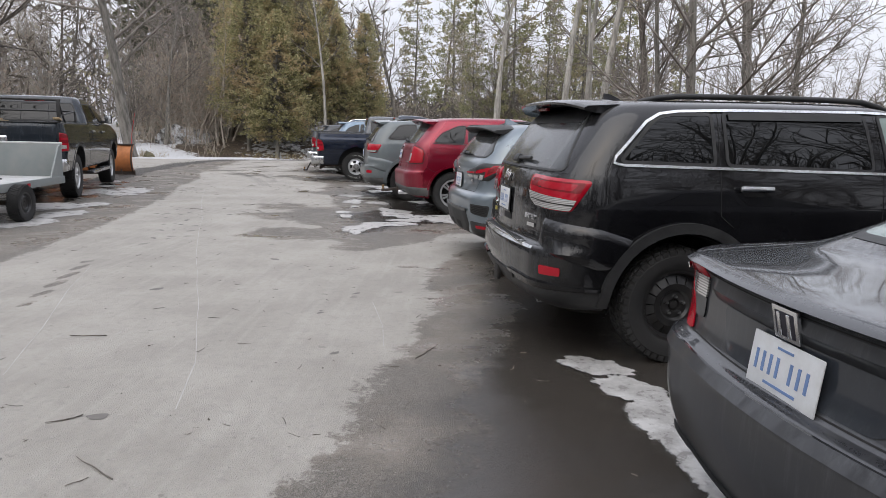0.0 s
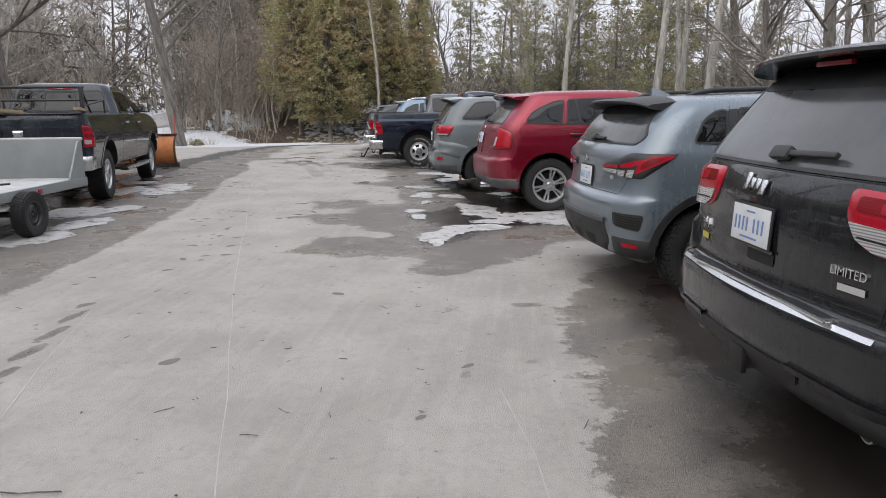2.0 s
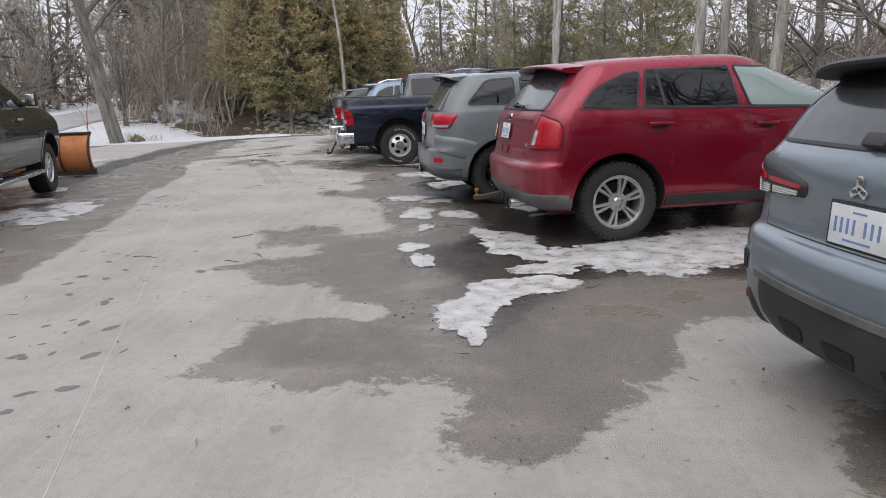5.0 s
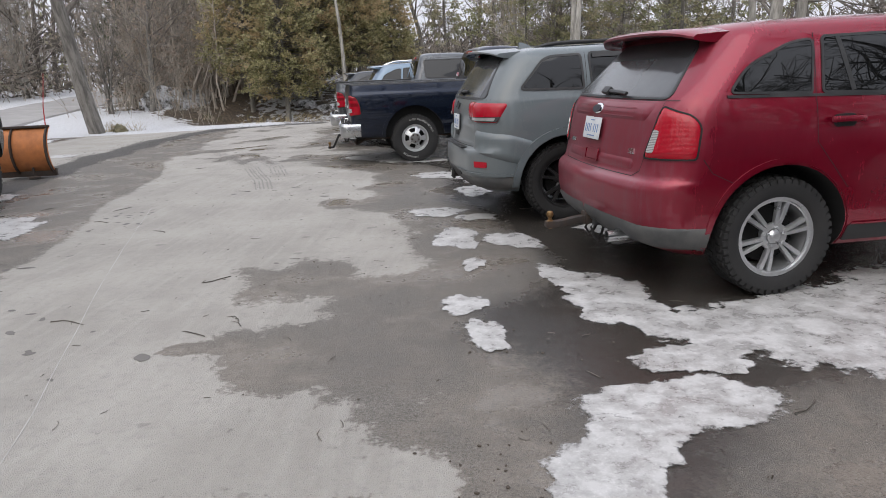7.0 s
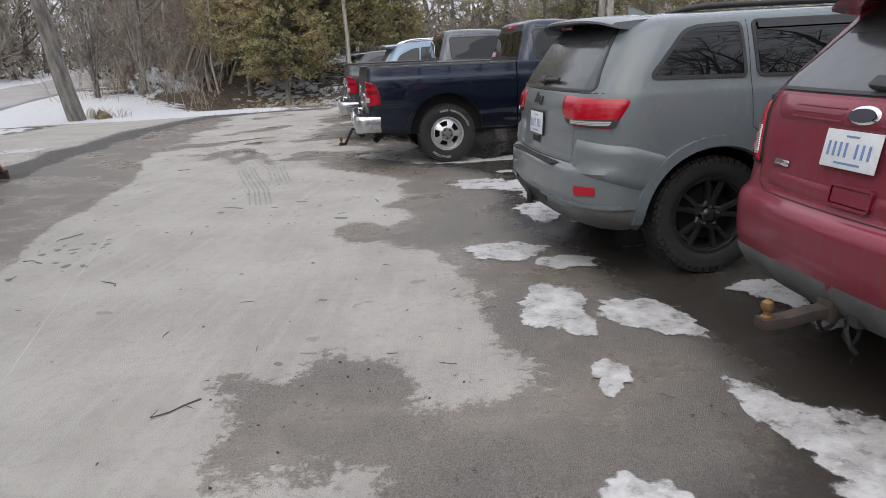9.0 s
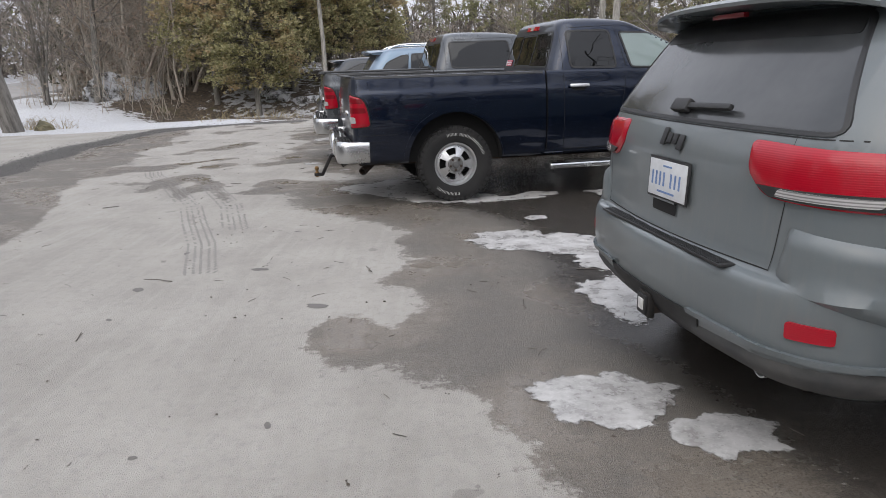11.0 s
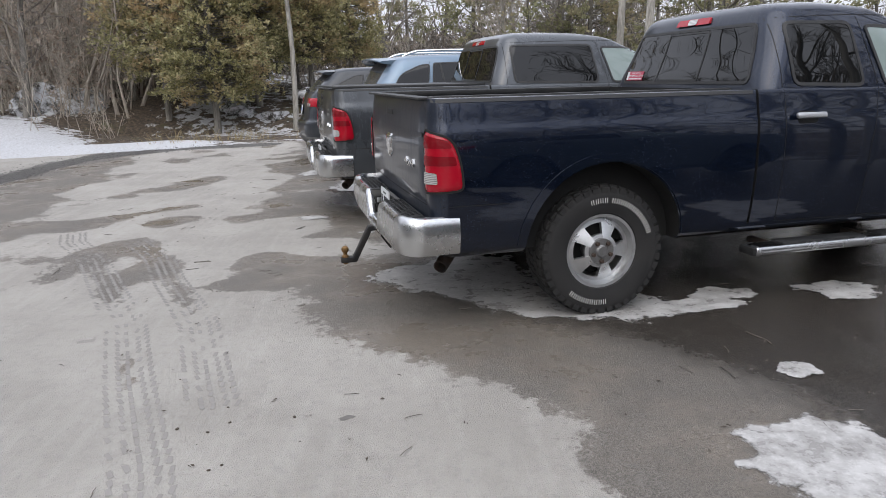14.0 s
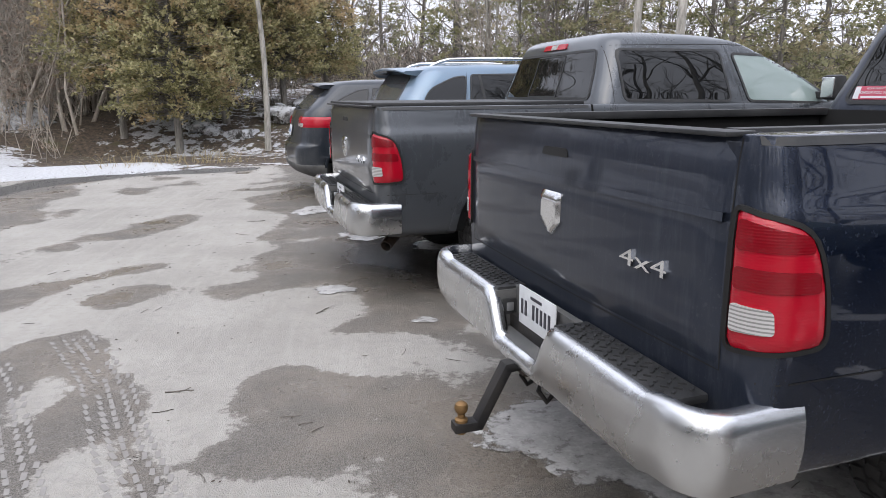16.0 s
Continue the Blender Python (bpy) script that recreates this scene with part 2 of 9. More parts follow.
def rounded(points, radius, n=4):
    """A convex polygon with rounded corners; radius may be one for each corner."""
    out = []
    k = len(points)
    for i, p in enumerate(points):
        r = radius[i] if isinstance(radius, (list, tuple)) else radius
        p, a, b = Vector(p), Vector(points[i - 1]), Vector(points[(i + 1) % k])
        da, db = (a - p), (b - p)
        r = min(r, da.length * 0.48, db.length * 0.48)
        if r < 1e-4:
            out.append(tuple(p))
            continue
        p0, p1 = p + da.normalized() * r, p + db.normalized() * r
        for j in range(n + 1):
            t = j / n
            out.append(tuple(p0 * (1 - t) ** 2 + p * 2 * t * (1 - t) + p1 * t * t))
    return out


def word(text, size, material, m, parent, label="", depth=0.004, name="lettering"):
    cu = bpy.data.curves.new(name, "FONT")
    cu.body, cu.size, cu.extrude, cu.align_x, cu.align_y = text, size, depth, "CENTER", "CENTER"
    tmp = new("tmp", cu)
    me = bpy.data.meshes.new_from_object(tmp.evaluated_get(bpy.context.evaluated_depsgraph_get()))
    bpy.data.objects.remove(tmp)
    bpy.data.curves.remove(cu)
    me.transform(m)
    me.materials.clear()
    me.materials.append(material)
    ob = new(name, me)
    ob.parent = parent
    if label:
        ob["label"] = label
    return ob


from mathutils.bvhtree import BVHTree


def smooth_rows(rows, sub):
    """Fills in between rows of numbers with monotone cubic steps."""
    a = np.array(rows, float)
    n = len(a)
    d = np.diff(a, axis=0)
    tang = np.zeros_like(a)
    for i in range(1, n - 1):
        same = d[i - 1] * d[i] > 0
        tang[i] = np.where(same, 2 * d[i - 1] * d[i] / np.where(same, d[i - 1] + d[i], 1), 0)
    tang[0], tang[-1] = d[0], d[-1]
    out = []
    for i in range(n - 1):
        for j in range(sub):
            t = j / sub
            out.append(a[i] * (2 * t ** 3 - 3 * t ** 2 + 1) + tang[i] * (t ** 3 - 2 * t ** 2 + t)
                       + a[i + 1] * (-2 * t ** 3 + 3 * t ** 2) + tang[i + 1] * (t ** 3 - t ** 2))
    out.append(a[-1])
    return out


def half_ring(row, dz=None):
    """Half a plan outline: rear middle, rear corner, flank, front corner, front middle.
    row: height, rear end, front end, half width, rear corner, front corner, rear bow, front bow."""
    z, xr, xf, w, rr, rf, br, bf = row
    pts = []
    nr, nc, nf = 12, 9, 46
    s1 = (w - rr) / w
    for i in range(nr):
        s = i / nr * s1
        pts.append((xr + br * s * s, w * s))
    x0 = xr + br * s1 * s1
    for i in range(nc):
        a = i / nc * math.pi / 2
        pts.append((x0 + rr * (1 - math.cos(a)), w - rr + rr * math.sin(a)))
    s2 = (w - rf) / w
    xe = xf - bf * s2 * s2
    xa, xb = x0 + rr, xe - rf
    for i in range(nf):
        u = i / nf
        pts.append((xa + (xb - xa) * u, w * (1 + 0.012 * (1 - (2 * u - 1) ** 2))))
    for i in range(nc):
        a = i / nc * math.pi / 2
        pts.append((xb + rf * math.sin(a), w - rf + rf * math.cos(a)))
    for i in range(nr + 1):
        s = s2 * (1 - i / nr)
        pts.append((xf - bf * s * s, w * s))
    return [(x, y, z + (dz(x, z) if dz else 0)) for x, y in pts]


def shell(rows, sub=4, dz=None):
    """A closed body lofted through plan outlines from sill to roof."""
    bm = bmesh.new()
    rings = []
    for row in smooth_rows(rows, sub):
        h = half_ring(row, dz)
        right = [(x, -y, z) for x, y, z in h]
        left = [(x, y, z) for x, y, z in h[-2:0:-1]]
        rings.append([bm.verts.new(p) for p in right + left])
    n = len(rings[0])
    for r0, r1 in zip(rings, rings[1:]):
        for k in range(n):
            bm.faces.new((r0[k], r0[(k + 1) % n], r1[(k + 1) % n], r1[k]))
    bm.faces.new(rings[0][::-1])
    # roof and floor close with strips from the right side to the left
    top = rings[-1]
    half = n // 2
    for k in range(half):
        a, b, c, d = top[k], top[k + 1], top[(n - k - 1) % n], top[(n - k) % n]
        face = [v for i, v in enumerate((a, b, c, d)) if v not in (a, b, c, d)[:i]]
        if len(face) > 2:
            bm.faces.new(face)
    bmesh.ops.recalc_face_normals(bm, faces=bm.faces)
    return bm


def cut(ob, cutters):
    """Takes the cutters' solids out of ob for good."""
    for c in cutters:
        b = ob.modifiers.new("cut", "BOOLEAN")
        b.operation, b.solver, b.object = "DIFFERENCE", "EXACT", c
    me = bpy.data.meshes.new_from_object(ob.evaluated_get(bpy.context.evaluated_depsgraph_get()))
    ob.modifiers.clear()
    ob.data = me
    for c in cutters:
        bpy.data.objects.remove(c)
    me.polygons.foreach_set("use_smooth", [True] * len(me.polygons))
    me.set_sharp_from_angle(angle=radians(38))


class Skin:
    """Lays shapes on a body: windows, lamps, gaps and trim follow its curves."""

    def __init__(self, ob, rear=0.0, half=0.97, corner=0.25):
        me = ob.data
        self.tree = BVHTree.FromPolygons([v.co.copy() for v in me.vertices], [tuple(p.vertices) for p in me.polygons])
        self.rear, self.half, self.corner = rear, half, corner

    def ray(self, a, z, view):
        if view == "right":
            o, d = Vector((a, -3, z)), Vector((0, 1, 0))
        elif view == "left":
            o, d = Vector((a, 3, z)), Vector((0, -1, 0))
        elif view == "rear":
            o, d = Vector((self.rear - 2, -a, z)), Vector((1, 0, 0))
        elif view == "top":
            o, d = Vector((a, z, 4)), Vector((0, 0, -1))
        else:  # wrapped round the rear corner: a runs from the rear's middle
            side = 1 if a >= 0 else -1
            s, r = abs(a), self.corner
            flat = self.half - r
            if s < flat:
                p, n = Vector((self.rear, -s)), Vector((-1, 0))
            elif s < flat + r * math.pi / 2:
                t = (s - flat) / r
                n = Vector((-math.cos(t), -math.sin(t)))
                p = Vector((self.rear + r, -flat)) + n * r
            else:
                p, n = Vector((self.rear + r + s - flat - r * math.pi / 2, -self.half)), Vector((0, -1))
            o = Vector((p.x + n.x, (p.y + n.y) * side, z))
            d = Vector((-n.x, -n.y * side, 0))
        return o, d

    def at(self, a, z, view, off=0.0):
        o, d = self.ray(a, z, view)
        hit, normal, _, dist = self.tree.ray_cast(o, d)
        if hit is None:
            hit, normal, _, dist = self.tree.find_nearest(o + d * 1.0)
        return hit - d * off, d, normal

    def patch(self, poly, view, off=0.005, skirt=0.02, step=0.03, edge=0.0, inner=0.0):
        """A plate over a convex outline; edge: width over which it rises from inner to off."""
        poly = [Vector(p) for p in poly]
        area = sum(p.x * q.y - q.x * p.y for p, q in zip(poly, poly[1:] + poly[:1]))
        if area < 0:
            poly.reverse()
        lo = Vector((min(p.x for p in poly), min(p.y for p in poly)))
        hi = Vector((max(p.x for p in poly), max(p.y for p in poly)))
        nx, ny = max(2, int((hi.x - lo.x) / step) + 1), max(2, int((hi.y - lo.y) / step) + 1)
        bm = bmesh.new()
        grid = [[bm.verts.new((lo.x + (hi.x - lo.x) * i / nx, lo.y + (hi.y - lo.y) * j / ny, 0)) for j in range(ny + 1)] for i in range(nx + 1)]
        for i in range(nx):
            for j in range(ny):
                bm.faces.new((grid[i][j], grid[i + 1][j], grid[i + 1][j + 1], grid[i][j + 1]))
        edges = list(zip(poly, poly[1:] + poly[:1]))
        for p, q in edges:
            t = q - p
            if t.length < 1e-5:
                continue
            no = Vector((t.y, -t.x, 0)).normalized()
            bmesh.ops.bisect_plane(bm, geom=bm.verts[:] + bm.edges[:] + bm.faces[:], plane_co=(p.x, p.y, 0), plane_no=no, clear_outer=True, dist=1e-5)
        place = {}
        for v in bm.verts:
            h = off
            if edge:
                near = 1.0
                for p, q in edges:
                    t = q - p
                    if t.length > 1e-5:
                        near = min(near, abs(t.x * (v.co.y - p.y) - t.y * (v.co.x - p.x)) / t.length)
                u = min(1.0, near / edge)
                h = inner + (off - inner) * math.sin(u * math.pi / 2)
            place[v] = self.at(v.co.x, v.co.y, view, h)[:2]
        rim = [e for e in bm.edges if e.is_boundary]
        for v in bm.verts:
            v.co = place[v][0]
        if skirt:
            ext = bmesh.ops.extrude_edge_only(bm, edges=rim)
            fresh = [g for g in ext["geom"] if isinstance(g, bmesh.types.BMVert)]
            base = {}
            for v in fresh:
                for e in v.link_edges:
                    o = e.other_vert(v)
                    if o in place:
                        base[v] = place[o][1]
            for v in fresh:
                if v in base:
                    v.co = v.co + base[v] * skirt
        bmesh.ops.recalc_face_normals(bm, faces=bm.faces)
        return bm

    def strip(self, line, view, width=0.006, off=0.0015, skirt=0.0, closed=False, step=0.04, bm=None):
        """A band that follows a line on the body: a gap, a moulding, a flare."""
        pts = [Vector(p) for p in line]
        if closed:
            pts.append(pts[0])
        fine = []
        for p, q in zip(pts, pts[1:]):
            n = max(1, int((q - p).length / step))
            fine += [p + (q - p) * (i / n) for i in range(n)]
        fine.append(pts[-1])
        bm = bm or bmesh.new()
        prev = None
        for i, p in enumerate(fine):
            a = fine[i - 1] if i else (fine[-2] if closed else p)
            b = fine[i + 1] if i + 1 < len(fine) else (fine[1] if closed else p)
            t = (b - a).normalized()
            no = Vector((-t.y, t.x)) * width / 2
            cols = []
            for s in (1, -1):
                q = p + no * s
                hit, d, _ = self.at(q.x, q.y, view, off)
                cols.append((hit, d))
            ring = [cols[0][0] + cols[0][1] * skirt, cols[0][0], cols[1][0], cols[1][0] + cols[1][1] * skirt] if skirt else [cols[0][0], cols[1][0]]
            ring = [bm.verts.new(v) for v in ring]
            if prev:
                for k in range(len(ring) - 1):
                    bm.faces.new((prev[k], prev[k + 1], ring[k + 1], ring[k]))
            prev = ring
        bmesh.ops.recalc_face_normals(bm, faces=bm.faces)
        # open bands are turned to face outward
        return bm

# ---- ground ----
def wave(x, y, s, seed=0.0):
    return noise.noise(Vector((x * s + seed, y * s - seed * 0.7, seed * 1.3)))


def interp(y, pairs):
    ys = [p[0] for p in pairs]
    xs = [p[1] for p in pairs]
    return float(np.interp(y, ys, xs))


def smooth01(t):
    t = max(0.0, min(1.0, t))
    return t * t * (3 - 2 * t)


# rim of the wet strip under the cars, from near to far: (across, along); and the wet verge's edge: (along, across)
WET_NEAR = [(-0.35, -8), (-0.35, 3.8), (-0.23, 4.1), (-0.14, 4.5), (-0.23, 4.85), (-0.2, 5.05), (-0.05, 5.44), (0.03, 5.93), (0.14, 6.54), (0.25, 6.8), (0.18, 7.24), (0.07, 8.0), (0.03, 8.42), (0.16, 8.87), (0.44, 9.58), (0.95, 10.2), (0.9, 10.9), (0.32, 11.15), (0.05, 10.64), (-0.37, 9.75), (-0.78, 9.29), (-1.11, 9.45), (-1.29, 9.89), (-2.03, 10.13), (-2.56, 10.32), (-2.58, 10.62), (-2.52, 11.2), (-2.23, 11.23), (-2.03, 11.29), (-2.13, 11.74), (-2.37, 12.0), (-2.8, 12.08)]
WET_MIDDLE = [(-3.15, 12.64), (-3.05, 12.85), (-2.61, 13.04), (-2.62, 13.45), (-2.99, 13.49), (-3.19, 13.41), (-3.34, 13.96), (-3.43, 14.28), (-3.14, 14.22), (-2.98, 14.6), (-2.59, 14.38), (-2.53, 14.13), (-2.3, 13.91), (-2.02, 14.11), (-2.04, 14.34), (-2.22, 14.83), (-2.38, 15.72), (-2.59, 16.24), (-2.83, 16.6), (-3.3, 16.72), (-3.4, 17.07), (-3.25, 17.59), (-3.17, 17.15), (-3.02, 17.21), (-2.9, 17.46), (-2.96, 17.83), (-3.13, 18.12), (-2.96, 18.4), (-3.03, 18.95), (-3.16, 19.33), (-2.99, 19.42), (-3.34, 19.85), (-3.69, 20.21)]
WET_FAR = [(-4.06, 20.43), (-4.3, 20.84), (-4.51, 21.22), (-4.59, 21.48), (-4.85, 21.8), (-4.94, 22.01), (-4.77, 22.15), (-4.67, 22.48), (-4.33, 22.55), (-4.32, 22.98), (-4.63, 23.33), (-5.0, 23.58), (-5.12, 24.08), (-5.69, 24.43), (-5.74, 25.2), (-5.7, 26.3), (-5.81, 27.55), (-6.17, 28.32), (-6.5, 34), (-6.5, 60)]
WET_RIM = WET_NEAR + WET_MIDDLE + WET_FAR
WET_EDGE = [(3, -0.3), (9, 0.0), (10, -2.0), (13, -3.0), (20, -3.4), (24, -5.1), (28, -6.2)]
VERGE_EDGE = [(-5, -2.6), (5, -3.75), (9, -4.4), (12, -4.9), (16.2, -5.88), (17.3, -6.34), (18.7, -6.57), (19.9, -6.75), (21.1, -7.15), (22.9, -7.95), (24.9, -8.1), (26.6, -8.25), (31, -9.2)]
# (x, y, half length across, half length along, strength): above 0 wetter, below 0 drier
WET_SPOTS = [(-3.2, 15.35, 0.08, 0.07, 0.7), (-3.3, 17.15, 0.2, 0.2, 0.4), (-0.62, 4.3, 0.12, 0.10, 0.5), (-0.6, 5.15, 0.18, 0.18, 0.4), (-0.74, 8.33, 0.26, 0.22, 0.5), (-0.22, 8.5, 0.14, 0.12, 0.5),
             (-0.45, 9.0, 0.13, 0.1, 0.5), (-2.1, 7.85, 0.13, 0.07, 0.5), (-2.3, 8.15, 0.06, 0.06, 0.5), (-3.3, 12.6, 0.16, 0.08, 0.4), (-1.93, 7.88, 0.05, 0.08, 0.5), (-1.6, 12.1, 0.3, 0.25, -0.5), (-1.75, 11.3, 0.22, 0.2, -0.45), (-1.3, 10.2, 0.3, 0.3, -0.3)]
WET_SPOTS_FAR = [(-8.18, 26.89, 0.35, 0.45, -1.1), (-6.78, 26.18, 0.3, 0.6, -1.0), (-6.09, 26.09, 0.25, 0.6, -1.0), (-5.3, 23.75, 0.4, 0.35, -1.0), (-4.75, 22.95, 0.3, 0.22, -1.1), (-6.85, 23.65, 0.2, 0.3, -0.9), (-7.3, 28.4, 0.6, 0.5, -0.9),
                 (-6.34, 23.08, 0.3, 0.35, 1.0), (-5.93, 22.26, 0.2, 0.45, 0.8), (-5.7, 23.47, 0.13, 0.11, 0.9), (-6.39, 24.23, 0.16, 0.35, 0.9), (-5.14, 21.78, 0.14, 0.1, 0.7), (-4.98, 22.5, 0.28, 0.4, 0.7), (-6.32, 25.82, 0.15, 0.4, 0.8), (-7.4, 24.2, 0.6, 0.35, 0.8)]
TRACK_A = [(18.43, -4.56), (19.29, -4.85), (20.23, -5.26), (21.0, -5.57), (21.9, -6.07), (22.67, -6.48), (23.4, -7.0), (23.83, -7.19)]
TRACK_B = [(19.85, -4.73), (20.98, -5.12), (21.44, -5.35), (21.94, -5.61), (22.71, -5.96), (23.4, -6.4)]


def rim_distance(xs, ys):
    """How far points lie inside (above 0) or outside the wet strip's rim."""
    rim = np.array(WET_RIM, float)
    p, q = rim[:-1], rim[1:]
    best = np.full(xs.shape, 9.0)
    inside = np.zeros(xs.shape, bool)
    for (ax, ay), (bx, by) in zip(p, q):
        dx, dy = bx - ax, by - ay
        t = np.clip(((xs - ax) * dx + (ys - ay) * dy) / (dx * dx + dy * dy), 0, 1)
        best = np.minimum(best, np.hypot(xs - ax - dx * t, ys - ay - dy * t))
        if dy:
            hit = ((ys >= ay) != (ys >= by)) & (xs > ax + dx * (ys - ay) / dy)
            inside ^= hit
    return np.where(inside, best, -best)


def wetness(x, y, d):
    v = interp(y, VERGE_EDGE) - x
    w = max(min(d, 1.2), min(v * 1.7, 1.0))
    late = smooth01((y - 20.5) / 3.0)
    w = max(w, -0.45 + 0.37 * late)
    w += (0.04 + 0.5 * late) * wave(x, y * 0.7, 0.95, 3.1) + (0.10 + 0.45 * late) * wave(x, y, 2.1, 8.2) + 0.14 * wave(x, y, 5.0, 1.7)
    w -= 0.10 * late
    for sx, sy, rx, ry, k in WET_SPOTS + WET_SPOTS_FAR:
        q = ((x - sx) / rx) ** 2 + ((y - sy) / ry) ** 2
        if q < 5:
            w += k * math.exp(-q * 0.9)
    # an arc of wheel tracks across the lane
    for track in (TRACK_A, TRACK_B):
        if track[0][0] < y < 23.6:
            w += 0.55 * math.exp(-((x - interp(y, track)) / 0.09) ** 2) * min(1, (y - track[0][0]) * 1.2) * (0.75 + 0.5 * wave(x, y, 1.4, 5.5))
    # a drip line left by a vehicle
    t = (y - 6.4) / 1.9
    if 0 < t < 1:
        w += 0.9 * math.exp(-((x + 3.02 + 0.48 * t) / 0.05) ** 2)
    if x < interp(y, VERGE_EDGE) + 0.6:
        w = min(w, 0.17 + 0.45 * smooth01((v - 0.8) / 1.2) * smooth01((20.5 - y) / 3.0) + 0.12 * wave(x, y, 0.7, 4.4))
        # past the gravel ribbon the asphalt has half dried
        if y > 19:
            w -= 0.30 * smooth01((interp(y, [(19, -8.9), (22, -9.7), (24.6, -10.05), (27, -10.35), (31, -10.3)]) - x) / 0.5)
    elif y > 9.2:
        # tone deepens inside the rim, with shade under the cars painted in
        w = min(w, 0.30 + 0.7 * smooth01((d - 0.7) / 0.8))
    return w


def ground_z(x, y):
    """The lot is flat; past its far edge lies a dip with a snowy bank behind, and to one side a rising field."""
    far = y - (34.2 + 0.25 * math.sin(x * 0.6))
    field = smooth01((-13.0 - x) / 5.0)
    z = 0.006 * wave(x, y, 0.5, 2.0) if far < 0 else 0.0
    if far > 0:
        dip = smooth01(far / 5.0)
        low = -0.42 * dip + 1.45 * smooth01((far - 8.6) / 3.2) + 0.8 * smooth01((far - 13) / 16)
        high = 0.040 * min(far, 45)
        z += low * (1 - field) + high * field
        z += 0.12 * min(1.0, far / 3) * (wave(x, y, 0.45, 4.0) + 0.6 * wave(x, y, 1.3, 9.0)) * (1 - 0.6 * field)
    out = max(x - 5.5, 0.0)
    if out:
        z += -0.35 * min(1.0, out / 3) + 0.1 * wave(x, y, 0.5, 7.0) * min(1.0, out)
    return z


def lines(lo, hi, inner, outer, step):
    mid = list(np.arange(lo, hi + 1e-6, step))
    out = []
    d, p = step, hi
    while p < outer:
        d *= 1.22
        p += d
        out.append(p)
    d, p = step, lo
    back = []
    while p > inner:
        d *= 1.22
        p -= d
        back.append(p)
    return back[::-1] + mid + out


GX, GY = lines(-9.5, 2.6, -420, 420, 0.095), lines(2.5, 32.5, -160, 700, 0.095)
verts, wets, snows, faces = [], [], [], []


def snow_edge(x):
    """Where the lot ends and the snow begins."""
    return float(np.interp(x, [-30, -15.8, -14.5, -12.0, -10.6, -9.0, -7.8, -6.6, -3.0, 3.0], [28.0, 30.3, 30.9, 31.3, 31.8, 32.5, 33.3, 33.6, 34.0, 34.2]))


def snow_amount(x, y):
    """Lying snow past the lot's edge, and broken snow over litter in the woods."""
    s = 0.0
    past = y - snow_edge(x) - 0.2 * wave(x, y, 0.5, 1.0)
    if past > 0:
        beyond = smooth01((-27.0 - x) / 2.0)
        deep = max(0.5, 1.6 - 1.15 * (x + 8.5)) + 0.9 * wave(x, y, 0.4, 3.0)
        s = smooth01(past / 0.4) * (1.0 - 0.80 * smooth01((past - deep) / 1.4) * (1 - beyond)) * (1.0 - 0.45 * smooth01((x + 9.5) / 1.5))
    if y > 40 and x > -13.6:
        s = max(s, 0.48 + 0.34 * wave(x, y, 0.6, 2.6))
    if x > 5.5:
        s = max(s, 0.30 + 0.45 * wave(x, y, 0.3, 3.3))
    if x < -13.5 and y <= 30.3:
        s = max(s, smooth01((-13.5 - x) / 1.0) * (0.62 + 0.4 * wave(x, y, 0.35, 5.1)))
    return s


def soil_amount(x, y):
    """Where asphalt gives way to soil and litter."""
    g = max(smooth01((y - snow_edge(x) - 0.1) / 0.4), smooth01((x - 5.0) / 0.6), smooth01((-13.8 - x) / 1.0) if y < 30.5 else 0, smooth01((-9.9 - x) / 0.7) * smooth01((11.8 - y) / 0.8))
    return g


# a ribbon of loose gravel that sweeps along the lot's edge
GRAVEL_WAY = [(-8.3, 16.5), (-9.0, 19.5), (-9.7, 22.2), (-10.05, 24.6), (-10.35, 27.0), (-10.4, 28.6), (-10.35, 30.5), (-10.0, 31.7), (-9.1, 32.6), (-7.0, 33.3)]


def gravel_amount(x, y):
    best = 9.0
    for (ax, ay), (bx, by) in zip(GRAVEL_WAY, GRAVEL_WAY[1:]):
        dx, dy = bx - ax, by - ay
        t = max(0.0, min(1.0, ((x - ax) * dx + (y - ay) * dy) / (dx * dx + dy * dy)))
        best = min(best, math.hypot(x - ax - dx * t, y - ay - dy * t))
    return smooth01((0.62 + 0.22 * wave(x, y, 0.9, 2.0) - best) / 0.45) * smooth01((y - 16.8) / 3.0)


soils, gravels = [], []
RIMS = rim_distance(*np.meshgrid(np.array(GX), np.array(GY), indexing="ij"))
for gi, gx in enumerate(GX):
    for gj, gy in enumerate(GY):
        verts.append((gx, gy, ground_z(gx, gy)))
        inside = -14 < gx < 7 and -6 < gy < 36
        wets.append(wetness(gx, gy, float(RIMS[gi, gj])) if inside else 0.25)
        snows.append(snow_amount(gx, gy))
        soils.append(soil_amount(gx, gy))
        gravels.append(gravel_amount(gx, gy) if -13 < gx < -5 and 16 < gy < 35 else 0.0)
ny = len(GY)
for i in range(len(GX) - 1):
    for j in range(ny - 1):
        a = i * ny + j
        faces.append((a, a + ny, a + ny + 1, a + 1))
me = bpy.data.meshes.new("ground")
me.from_pydata(verts, [], faces)
for key, values in (("wet", wets), ("snow", snows), ("soil", soils), ("gravel", gravels)):
    at = me.attributes.new(key, "FLOAT", "POINT")
    at.data.foreach_set("value", values)
me.polygons.foreach_set("use_smooth", [True] * len(me.polygons))


def attr(m, name):
    n = m.node_tree.nodes.new("ShaderNodeAttribute")
    n.attribute_name = name
    return n.outputs["Fac"]


